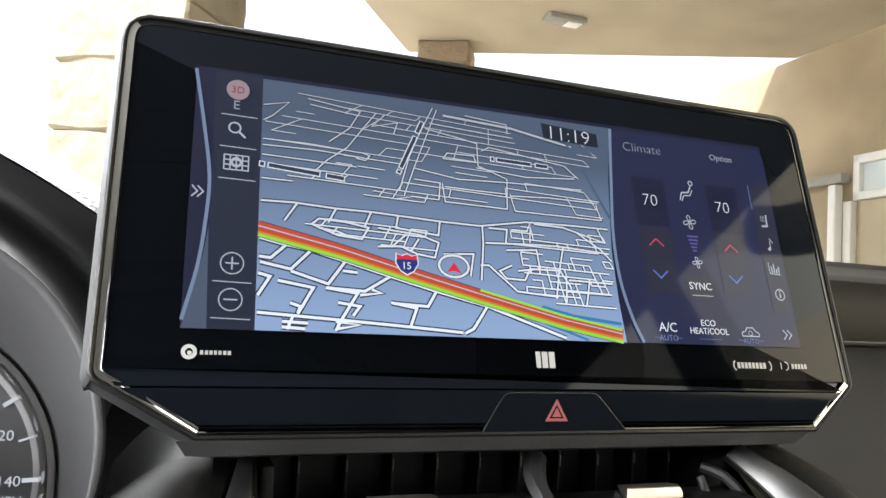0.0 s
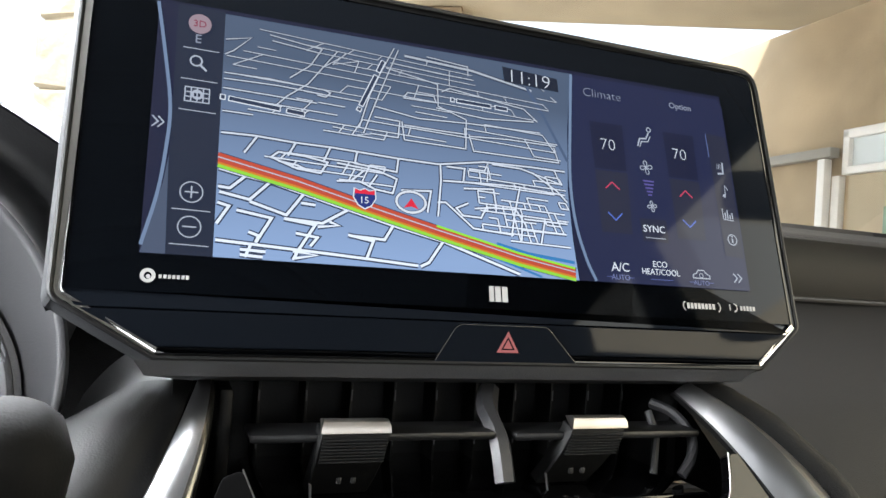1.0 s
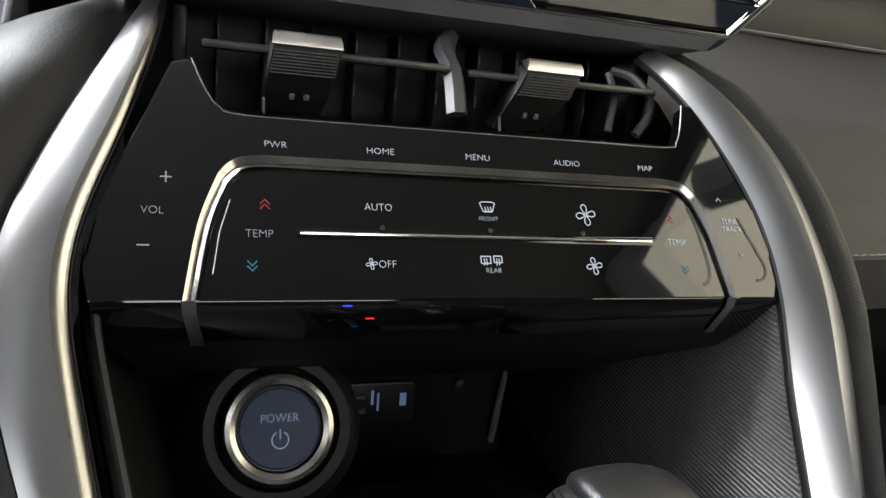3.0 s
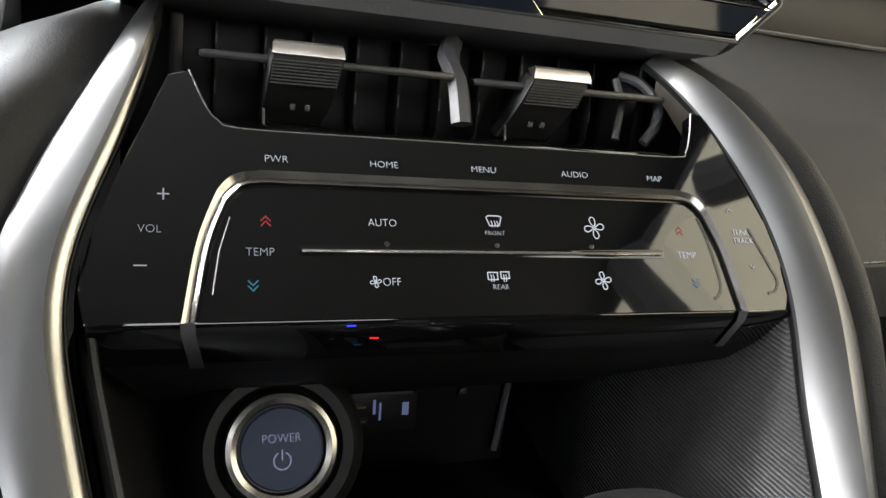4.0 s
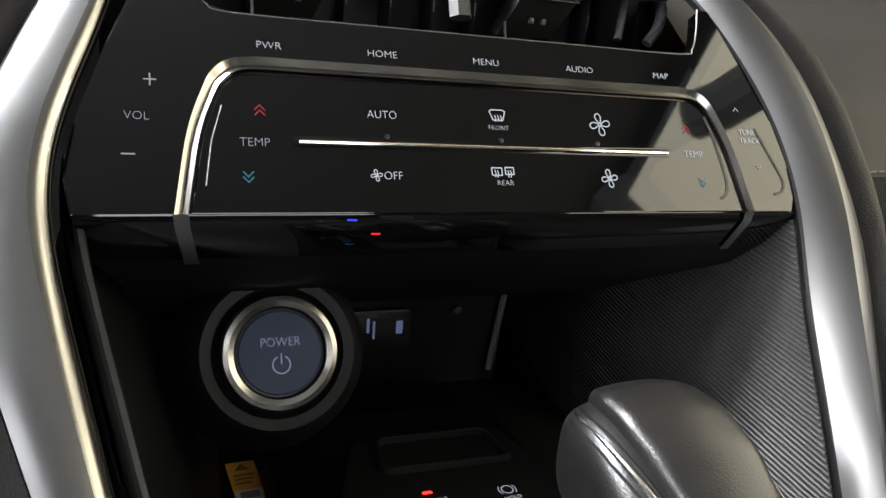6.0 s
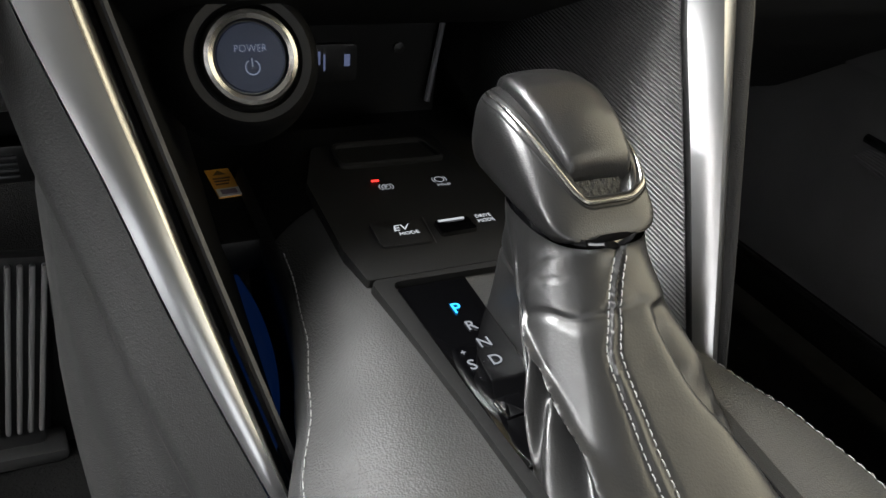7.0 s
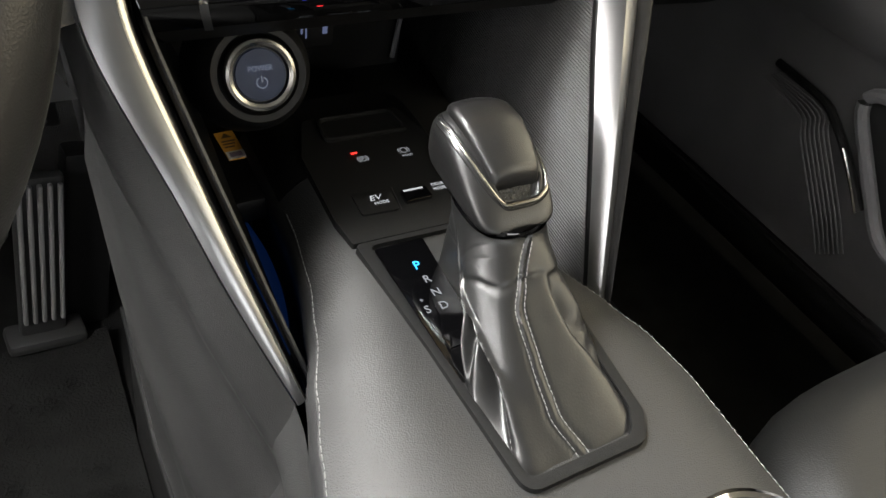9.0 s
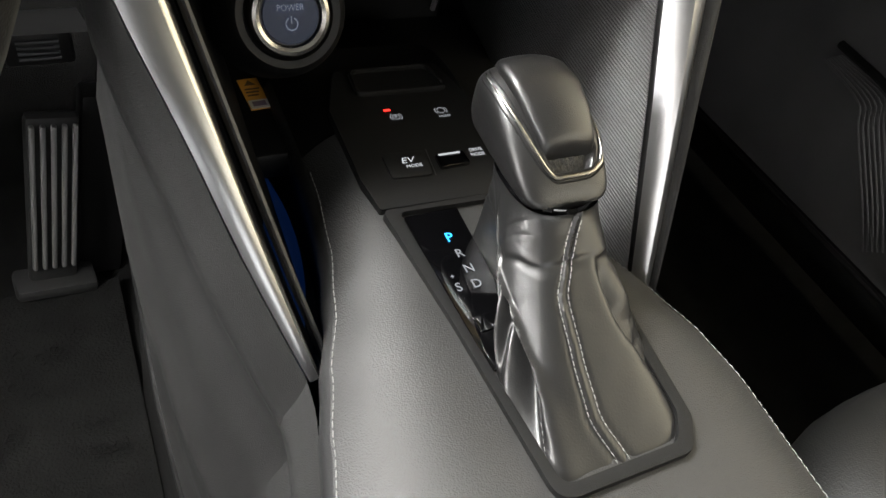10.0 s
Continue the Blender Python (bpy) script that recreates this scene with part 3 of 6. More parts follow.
CENTRE = [[(-120, 94.4), (-105, 94.6), (-88, 93.6), (-72, 93.4), (-43, 91.9), (-23, 91.4), (-0, 95.2), (25, 95.5), (43, 95.2)],
          [(-104, 94.3), (-109, 86.4)],
          [(-88, 93.3), (-91, 87.2)],
          [(-73, 93.0), (-76, 86.0)],
          [(-61, 92.8), (-62, 87.2), (-43, 85.3), (-42, 92.0)],
          [(-98, 85.7), (-95, 88.5), (-84, 87.9), (-74, 86.2), (-77, 80.9), (-87, 81.8), (-98, 85.8)],
          [(-95, 84.4), (-87, 83.4), (-82, 81.4)],
          [(-70, 86.5), (-51, 84.7), (-43, 81.9), (-45, 75.0), (-53, 76.1), (-60, 79.0), (-70, 78.2)],
          [(-58, 84.2), (-64, 78.6)],
          [(-52, 82.9), (-56, 76.7)],
          [(-41, 76.9), (-27, 77.9), (-29, 67.6)]]
EAST = [[(-22, 91.5), (-22, 83.5), (-24, 66.2)],
        [(-21, 83.6), (3, 84.5), (16, 84.6), (42, 82.8)],
        [(-19, 90.8), (-10, 90.7), (-11, 84.4)],
        [(-8, 90.9), (0, 90.7), (2, 95.3), (1, 85.3)],
        [(4, 94.6), (19, 94.1), (40, 88.3), (37, 95.6)],
        [(-11, 80.9), (4, 82.0), (5, 73.1), (-6, 71.6)],
        [(-9, 73.9), (-15, 71.0), (-12, 67.7), (-3, 67.4), (-0, 72.8), (15, 72.9), (20, 65.2)],
        [(-24, 73.0), (-20, 73.2), (-7, 62.0), (13, 60.5)],
        [(18, 84.8), (14, 70.2), (12, 59.6)],
        [(18, 70.4), (17, 58.1)],
        [(30, 69.3), (27, 56.8)],
        [(17, 63.3), (41, 62.8)],
        [(19, 68.7), (42, 68.2)],
        [(25, 92.7), (38, 84.4), (43, 79.2)]]
SOUTH = [[(-119, 78.4), (-111, 76.7), (-98, 74.5), (-84, 70.7), (-65, 65.4), (-45, 60.0), (-49, 53.3), (-64, 53.9)],
         [(-108, 76.1), (-114, 70.2), (-119, 70.6)],
         [(-98, 74.5), (-106, 66.0), (-118, 68.3)],
         [(-84, 70.7), (-91, 60.7), (-106, 65.2)],
         [(-65, 65.4), (-76, 58.4), (-92, 59.1)],
         [(-79, 66.2), (-85, 66.6)],
         [(-119, 63.7), (-114, 62.5), (-119, 54.6)],
         [(-111, 61.1), (-97, 58.8), (-103, 47.9)],
         [(-92, 59.1), (-79, 57.4), (-87, 44.0)],
         [(-45, 60.0), (-22, 54.6), (-29, 44.5), (-33, 42.4)],
         [(-22, 54.6), (15, 41.8)]]
CORNER = [[(-119, 47.9), (-99, 46.8), (-73, 45.3), (-57, 44.3), (-34, 42.7)],
          [(-65, 54.2), (-54, 52.3), (-57, 44.3)],
          [(-106, 52.2), (-102, 50.9), (-103, 47.9)],
          [(-87, 53.2), (-78, 52.0), (-81, 48.0)],
          [(-109, 44.7), (-99, 44.3)],
          [(-109, 42.5), (-100, 42.0)],
          [(-88, 45.4), (-78, 44.3), (-87, 42.5)],
          [(-73, 59.3), (-69, 58.0), (-78, 56.7)],
          [(-105, 46.6), (-107, 41.1)],
          [(-85, 47.1), (-88, 41.7)],
          [(-38, 144.5), (-4, 142.5), (28, 136.7)]]
districts = [(FAR, 0.85, 0.6), (NORTH, 0.9, 0.6), (CENTRE, 1.15, 0.7), (EAST, 1.15, 0.7), (SOUTH, 1.6, 0.8), (CORNER, 1.6, 0.8)]


def above_highway(u, v):
    return v > 51.0 - 0.235 * (u - 8) + 6.5


def quarter(seed, us, vs, keep_along, keep_across, allowed, lean=0.035):
    """A quarter's streets: avenues across and side streets towards the map's vanishing point, some left out."""
    pick = random.Random(seed)

    def at(u, v):
        return (-14 + (u + 14) * (185 - v) / (185 - vs[0]), v - lean * (u - us[0]))
    found, before = [], []
    for i, v in enumerate(vs):
        run, row = pick.random() < keep_along, []
        for j, u in enumerate(us[:-1]):
            run = pick.random() < (0.88 if run else keep_along)
            row.append(run)
            if run:
                found.append([at(u, v), at(us[j + 1], v)])
            if i and pick.random() < keep_across and (run or row[j - 1]) and (before[j] or before[j - 1]):
                found.append([at(u, v), at(u, vs[i - 1])])
        before = row
    return [f for f in found if all(allowed(*p) for p in f)]


def steps(first, last, least, most, seed):
    pick, out = random.Random(seed), [first]
    while out[-1] < last:
        out.append(out[-1] + least + (most - least) * pick.random())
    return out


def on_map(u, v, v0, v1, u0=-118.5, u1=44):
    return u0 < u < u1 and v0 < v < v1


districts.append((quarter(5, steps(-175, 85, 6, 17, 1), [101.0, 104.5, 108.5, 112.5, 117.0, 121.0], 0.34, 0.42, lambda u, v: on_map(u, v, 100, 121)), 0.80, 0.55))
districts.append((quarter(8, steps(-190, 110, 10, 26, 2), [121.0, 124.5, 128.5, 132.0, 135.5, 138.5, 141.5, 144.0, 146.5, 149.0], 0.34, 0.36, lambda u, v: on_map(u, v, 118, 150)), 0.66, 0.45))
districts.append((quarter(14, steps(-2, 62, 3.2, 6.5, 3), [58.0, 61.5, 64.5, 68.0, 71.0, 74.5, 77.5, 80.5], 0.40, 0.55, lambda u, v: on_map(u, v, 50, 84, -6) and above_highway(u, v)), 1.0, 0.55))
districts.append((quarter(21, steps(-8, 62, 5, 9, 4), [84.0, 87.0, 90.0, 93.0], 0.30, 0.5, lambda u, v: on_map(u, v, 82, 96)), 0.9, 0.55))
districts.append((quarter(33, steps(-112, -40, 4, 8, 5), [80.5, 83.0, 86.0, 89.0], 0.2, 0.5, lambda u, v: on_map(u, v, 78, 92, -105, -44) and above_highway(u, v)), 0.9, 0.55))
k = 0
for rows_of, w, e in districts:
    for pts in rows_of:
        p = mm([(min(44.5, max(-118.6, x)), min(149.5, max(41.6, y))) for x, y in pts])
        on_screen("street_edge", strip(p, (w * 0.74 + 1.5 * e) * MM, Z0 * 3 + 5e-7 * k), ROADK, "", map_area)
        on_screen("street", strip(p, w * 0.74 * MM, Z0 * 4.2 + 5e-7 * k), ROADW, "", map_area)
        k += 1
on_screen("railway", strip(mm([(25.5, 138), (34, 123), (45, 101)]), 1.5 * MM, Z0 * 4.6), lit("map_rail", (0.10, 0.15, 0.26), 0.7, 0.05), "", map_area)

hw = [(-119.2, 82.0), (-86.5, 74.8), (-57.7, 67.0), (-25, 58.6), (15, 48.8), (44.0, 43.4)]


def lane(dv, w, colour, z, a=0, b=6):
    return on_screen("traffic_lane", strip(mm([(u, v + dv) for u, v in hw[a:b]]), w * MM, z), lit("lane_" + colour[0], colour[1], 0.85, 0.05), "", map_area)


lane(0.0, 7.0, ("edge", (0.05, 0.07, 0.12)), Z0 * 5.5)
lane(-2.55, 1.5, ("green", (0.36, 0.80, 0.05)), Z0 * 6)
lane(-1.35, 1.0, ("orange", (0.75, 0.25, 0.02)), Z0 * 6)
lane(0.0, 1.75, ("red", (0.62, 0.08, 0.035)), Z0 * 6)
lane(1.22, 0.6, ("pale", (0.60, 0.55, 0.60)), Z0 * 6)
lane(2.35, 1.6, ("red", (0.62, 0.08, 0.035)), Z0 * 6)
lane(3.0, 1.1, ("green", (0.36, 0.85, 0.05)), Z0 * 6.2, 3, 6)
on_screen("river", strip(mm([(4, 55.5), (20, 51.8), (44, 49.2)]), 1.6 * MM, Z0 * 5.8), lit("map_blue", (0.05, 0.25, 0.55), 0.8, 0.05), "", map_area)
on_screen("river", strip(mm([(2, 49), (14, 45.2), (26, 41.2)]), 1.1 * MM, Z0 * 5.8), lit("map_blue_line", (0.05, 0.25, 0.55), 0.8, 0.05), "", map_area)

# route shield and the car's own mark
shield = [(-4.4, 4.0), (-2.0, 3.2), (0, 4.1), (2.0, 3.2), (4.4, 4.0), (4.7, 0.0), (2.8, -3.2), (0, -4.8), (-2.8, -3.2), (-4.7, 0.0)]
sh = on_screen("route_shield", poly(mm([(-57.8 + x * 1.12, 71.4 + y * 1.12) for x, y in shield]), Z1), WHITE, "interstate route shield", map_area)
on_screen("shield_field", poly(mm([(-57.8 + x, 71.4 + y * 0.98) for x, y in shield]), Z1 + Z0), lit("shield_blue", (0.02, 0.035, 0.20), 0.9, 0.05), "", sh)
on_screen("shield_top", poly(mm([(-62.2, 75.3), (-59.8, 74.5), (-57.8, 75.4), (-55.8, 74.5), (-53.4, 75.3), (-53.3, 73.1), (-62.3, 73.1)]), Z1 + Z0 * 2), RED_D, "", sh)
on_screen("numerals", lettering("15", 0.0030, -0.0578, 0.0703, Z1 + Z0 * 2), WHITE, "", sh)
mark = on_screen("position_mark", circle_line(-0.0367, 0.0716, 0.0068, 0.0011, Z1, ry=0.0049), WHITE, "red arrow in a white ring", map_area)
on_screen("ring_edge", circle_line(-0.0367, 0.0716, 0.0068, 0.0017, Z1 - Z0 * 0.5, ry=0.0049), ROADK, "", mark)
on_screen("arrow", poly(mm([(-40.2, 68.6), (-36.8, 69.4), (-33.3, 68.4), (-36.6, 73.3)]), Z1 + Z0), RED_D, "", mark)

# street names stand as plain bars with a pale edge
for (x, y, w, h, turn) in ((-102.0, 108.8, 35, 2.5, -5), (-1.0, 124.6, 29, 2.4, -1.5), (-54.5, 126.0, 29, 2.3, 66)):
    for a, c in ((-0.5, -0.455), (-0.40, 0.20), (0.29, 0.5)):
        for grow, zz, shade in ((0.45, Z1, WHITE), (0.0, Z1 + Z0, ROADK)):
            x0, x1, hh = a * w - grow, c * w + grow, h * 0.34 + grow
            on_screen("name_bar", put(poly(mm([(x0, -hh), (x1, -hh), (x1, hh), (x0, hh)]), 0), Matrix.Translation((x * MM, y * MM, zz)) @ Matrix.Rotation(radians(turn), 4, "Z")), shade, "", map_area)

on_screen("clock_plate", poly(mm([(12.4, 147.6), (43.0, 145.6), (43.2, 138.2), (13.2, 139.4)]), Z1), lit("clock_plate", (0.012, 0.018, 0.035), 0.8, 0.05), "dark clock plate", map_area)
on_screen("clock_digits", lettering("11:19", 0.0072, 0.0278, 0.1428, Z1 + Z0, turn=-1.5, fat=-0.00024, squeeze=1.06), WHITE, "", map_area)

# icon column
on_screen("view_icon", disc(-0.1294, 0.1430, 0.0047, Z1), lit("icon_pink", (0.50, 0.36, 0.40), 0.65, 0.05), "round view button", side_bar)
on_screen("icon_text", lettering("3D", 0.0031, -0.1294, 0.1430, Z1 + Z0), lit("icon_text_red", (0.42, 0.07, 0.12), 0.6, 0.05), "", side_bar)
on_screen("icon_text", lettering("E", 0.0040, -0.1296, 0.1358, Z1), DIM, "", side_bar)
on_screen("search_icon", join(circle_line(-0.1300, 0.1252, 0.0023, 0.0007, Z1), strip(mm([(-128.2, 123.4), (-125.6, 121.0)]), 0.0009, Z1)), LINE, "", side_bar)
gi = []
for k in range(5):
    gi.append(strip(mm([(-133.6 + 2.4 * k, 106.2), (-133.6 + 2.4 * k, 112.8)]), 0.00055, Z1))
for k in range(4):
    gi.append(strip(mm([(-133.8, 106.3 + 2.15 * k), (-123.8, 106.3 + 2.15 * k)]), 0.00055, Z1))
gi.append(circle_line(-0.1288, 0.1096, 0.0018, 0.0010, Z1 + Z0))
on_screen("map_icon", join(*gi), LINE, "", side_bar)
for y, sign in ((66.8, "+"), (52.3, "-")):
    b = [circle_line(-0.1286, y * MM, 0.0043, 0.0005, Z1), strip(mm([(-131.2, y), (-126.0, y)]), 0.0006, Z1)]
    if sign == "+":
        b.append(strip(mm([(-128.6, y - 2.6), (-128.6, y + 2.6)]), 0.0006, Z1))
    on_screen("zoom_icon", join(*b), LINE, "", side_bar)
for y in (131.0, 116.5, 102.4, 59.4, 45.0):
    on_screen("divider", strip(mm([(-135.6, y), (-121.0, y - 0.3)]), 0.0004, Z1), LINE, "", side_bar)
on_screen("chevrons", join(*[strip(mm([(x - 1.2, 98.0), (x + 1.0, 95.6), (x - 1.2, 93.2)]), 0.0006, Z1) for x in (-144.0, -141.8)]), LINE, "", screen)

# climate panel
on_screen("climate_title", lettering("Climate", 0.0048, 0.0690, 0.1412, Z1, squeeze=1.06, fat=-0.00016), DIM)
on_screen("option_text", lettering("Option", 0.0033, 0.1180, 0.1410, Z1, squeeze=1.05), DIM)
for x, tx in ((69.4, 69.4), (114.0, 113.4)):
    on_screen("temperature_plate", poly(mm([(x - 9.5, 125), (x + 10, 125), (x + 9.5, 99.5), (x - 9, 99.5)]), Z0 * 6), NIGHT)
    on_screen("temperature_button", poly(mm([(x - 9, 98.6), (x + 10, 98.6), (x + 9.0, 66), (x - 8.5, 66)]), Z0 * 6), BOXC)
    on_screen("temperature_digits", lettering("70", 0.0062, tx * MM, 0.1131, Z1, fat=-0.00024, squeeze=1.06), WHITE)
    on_screen("up_arrow", strip(mm([(x - 4.0, 89.0), (x, 92.6), (x + 4.2, 89.0)]), 0.0007, Z1), ARROW_R)
    on_screen("down_arrow", strip(mm([(x - 4.0, 76.4), (x, 72.6), (x + 4.2, 76.4)]), 0.0007, Z1), ARROW_B)
on_screen("seat_flow_icon", join(strip(mm([(87.6, 114.6), (89.2, 119), (93.2, 119.4), (95.2, 123)]), 0.0008, Z1), circle_line(0.0955, 0.1247, 0.0012, 0.0006, Z1), strip(mm([(88.8, 114.4), (90.2, 117.4), (94.2, 117.8), (96.0, 121)]), 0.0006, Z1)), LINE)


def fan(x, y, r, z, w=0.0006):
    """Four swept petals of a fan symbol."""
    b = []
    for k in range(4):
        turn = radians(78 + 90 * k)
        loop = [(0.08, 0.02), (0.28, 0.30), (0.62, 0.56), (0.94, 0.50), (1.02, 0.20), (0.78, -0.02), (0.40, -0.06), (0.08, 0.02)]
        pts = smooth_path([(px * math.cos(turn) - py * math.sin(turn), px * math.sin(turn) + py * math.cos(turn), 0) for px, py in loop], 3)
        b.append(strip([(x + p.x * r, y + p.y * r) for p in pts], w * 0.8, z))
    return join(*b)


on_screen("fan_icon", fan(0.0912, 0.1030, 0.0034, Z1), LINE)
on_screen("fan_icon", fan(0.0920, 0.0819, 0.0026, Z1), LINE)
on_screen("fan_level", join(*[strip(mm([(91.6 - w, y), (91.6 + w, y)]), 0.0009, Z1) for y, w in ((95.5, 3.4), (93.6, 2.9), (91.7, 2.3), (89.8, 1.8), (88.0, 1.2))]), lit("level_bars", (0.16, 0.13, 0.42), 0.7, 0.05))
on_screen("sync_button", poly(mm([(83.5, 75), (99.6, 75), (99.6, 63), (84.4, 63)]), Z0 * 6), BOXC)
on_screen("sync_text", lettering("SYNC", 0.0036, 0.0915, 0.0698, Z1), WHITE)
on_screen("sync_line", strip(mm([(86, 65), (98, 65)]), 0.0004, Z1), LINE)
on_screen("ac_text", lettering("A/C", 0.0043, 0.0690, 0.0487, Z1), WHITE)
on_screen("auto_text", lettering("AUTO", 0.0026, 0.0687, 0.0436, Z1), lit("blue_text", (0.30, 0.34, 0.62), 0.6, 0.05))
on_screen("eco_text", lettering("ECO", 0.0030, 0.0925, 0.0515, Z1), WHITE)
on_screen("eco_text", lettering("HEAT/COOL", 0.0030, 0.0926, 0.0475, Z1, squeeze=0.92), WHITE)
on_screen("car_icon", join(strip(mm([(111.6, 45.8), (111.9, 47.6), (113.8, 48.2), (115.2, 50.0), (118.6, 50.0), (120.2, 48.2), (122.0, 47.4), (122.0, 45.8), (111.6, 45.8)]), 0.0006, Z1), circle_line(0.1168, 0.0472, 0.0011, 0.0004, Z1)), LINE)
on_screen("auto_text", lettering("AUTO", 0.0024, 0.1164, 0.0434, Z1), lit("blue_text_two", (0.30, 0.34, 0.62), 0.5, 0.05))
for a, b in ((61, 64.5), (72.8, 76.4), (86, 99), (109, 112.4), (120.4, 124)):
    on_screen("underline", strip(mm([(a, 43.6), (b, 43.6)]), 0.0004, Z1), lit("underline_blue", (0.14, 0.17, 0.42), 0.7, 0.05))
on_screen("chevrons", join(*[strip(mm([(x - 1.4, 49.6), (x + 1.0, 47.2), (x - 1.4, 44.8)]), 0.0007, Z1) for x in (138.6, 141.4)]), LINE)
on_screen("tab_column", poly(mm([(133.2, 128), (146, 127), (146, 58), (134.2, 59)]), Z0 * 6), BOXC)
on_screen("tab_line", strip(mm([(132.6, 127.6), (132.8, 114)]), 0.0005, Z1), lit("tab_blue", (0.20, 0.26, 0.52), 0.7, 0.05))
on_screen("seat_icon", join(strip(mm([(141.0, 111.5), (140.6, 105.2), (137.0, 104.8)]), 0.0010, Z1), *[strip(mm([(137.2 + k * 1.0, 107.5), (137.4 + k * 1.0, 110.6)]), 0.0003, Z1) for k in range(3)]), LINE)
on_screen("note_icon", join(strip(mm([(140.0, 92.6), (140.4, 98.2), (142.2, 95.8)]), 0.0006, Z1), disc(0.1393, 0.0924, 0.0010, Z1, 12)), LINE)
on_screen("bars_icon", join(strip(mm([(136.4, 85), (136.6, 79), (143.4, 78.6)]), 0.0005, Z1), *[strip(mm([(138.0 + 1.5 * k, 79.4), (138.0 + 1.5 * k, 79.4 + h)]), 0.0008, Z1) for k, h in enumerate((3.4, 5.0, 2.4, 3.6))]), LINE)
on_screen("info_icon", join(circle_line(0.1402, 0.0679, 0.0028, 0.0006, Z1), strip(mm([(140.2, 66.2), (140.2, 68.6)]), 0.0009, Z1), disc(0.1402, 0.0696, 0.0005, Z1, 8)), LINE)

# printed marks on the lower glass: plain shapes
LOGO = material("printed_white", (0.46, 0.46, 0.46), 0.4)


def printed(pieces, label=""):
    for b in pieces:
        on_screen("printed_mark", b, LOGO, label)


def block(x0, x1, y0, y1):
    return poly(mm([(x0, y0), (x1, y0), (x1, y1), (x0, y1)]), Z0 * 2)


printed([circle_line(-0.1423, 0.0321, 0.0021, 0.0014, Z0 * 2), disc(-0.1421, 0.0317, 0.0008, Z0 * 2)], "round white printed mark")
printed([block(x, x + 1.1, 31.2, 32.7) for x in (-138.4, -136.7, -135.1, -133.5, -131.9, -130.2, -128.6)])
printed([block(-0.9, 1.4, 28.6, 35.6), block(2.0, 4.8, 28.6, 35.6), block(5.4, 8.2, 28.6, 35.6)])
printed([circle_line(0.1066, 0.0315, 0.0026, 0.0006, Z0 * 2, 120, 240, seg=10), circle_line(0.1240, 0.0315, 0.0026, 0.0006, Z0 * 2, -60, 60, seg=10)])
printed([block(106.2 + k * 2.2, 107.8 + k * 2.2, 30.2, 33.0) for k in range(8)])
printed([circle_line(0.1352, 0.0317, 0.0020, 0.0006, Z0 * 2, -90, 90, seg=10), block(132.4, 133.0, 30.2, 33.4)])
printed([block(139.2 + k * 2.0, 140.6 + k * 2.0, 30.4, 32.8) for k in range(5)])

# ---- air vents under the display ----
vents = thing("centre_air_vents", "black twin air vents with chrome-tipped slide tabs under the display", "air vent", Matrix.Translation((0, 0.12, 1.0)))
# Box, cheeks and vanes are near-zero black to imitate shade under the display.
part("back_box", rbox((0, 0.20, 1.012), (0.27, 0.01, 0.08), 0), SHADED_BLACK, vents, world=True)
hood = loft([[(-0.150, 0.128, 1.0445), (0.140, 0.128, 1.0445)], [(-0.146, 0.133, 1.038), (0.136, 0.133, 1.038)], [(-0.128, 0.150, 1.0335), (0.120, 0.150, 1.0335)], [(-0.120, 0.205, 1.031), (0.115, 0.205, 1.031)]], closed=False)
part("upper_hood", hood, PLASTIC_GREY, vents, "dark grey plastic underside above the vents", world=True)
part("lower_lip", rbox((0, 0.153, 0.9875), (0.205, 0.085, 0.006), 0.002), GLOSS, vents, world=True)
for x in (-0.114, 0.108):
    part("side_cheek", rbox((x, 0.178, 1.008), (0.006, 0.06, 0.045), 0.002), SHADED_BLACK, vents, world=True)
part("blade", rbox((-0.055, 0.134, 1.0155), (0.103, 0.022, 0.0035), 0.0012), PLASTIC_DARK, vents, "wide black horizontal blade", world=True)
part("blade", rbox((0.055, 0.134, 1.0145), (0.098, 0.022, 0.0035), 0.0012), PLASTIC_DARK, vents, world=True)
for k in range(10):
    x = -0.097 + k * 0.0215
    if abs(x) < 0.008:
        continue
    vane = part("vane", rbox((x, 0.188, 1.010), (0.0014, 0.020, 0.040), 0.0005), SHADED_BLACK, vents, world=True)
    for zz, hh in ((1.0225, 0.0050), (1.0015, 0.0060)):
        part("vane_edge", rbox((x, 0.1772, zz), (0.0005, 0.0006, hh), 0), PLASTIC_GREY, vane, world=True)
divider = smooth_path([(0.004, 0.150, 1.031), (-0.001, 0.139, 1.023), (-0.0005, 0.126, 1.013), (0.0, 0.118, 0.9965)], 5)
part("divider", tube(divider, 0.0050, 6, 0.75), material("divider_grey", (0.030, 0.030, 0.032), 0.4, grain=0.2, grain_size=900), vents, "grey upright divider between the vents", world=True)


TIP = material("tab_chrome", (0.50, 0.47, 0.44), 0.32, metal=1.0, rough_var=0.05, stain_size=80)


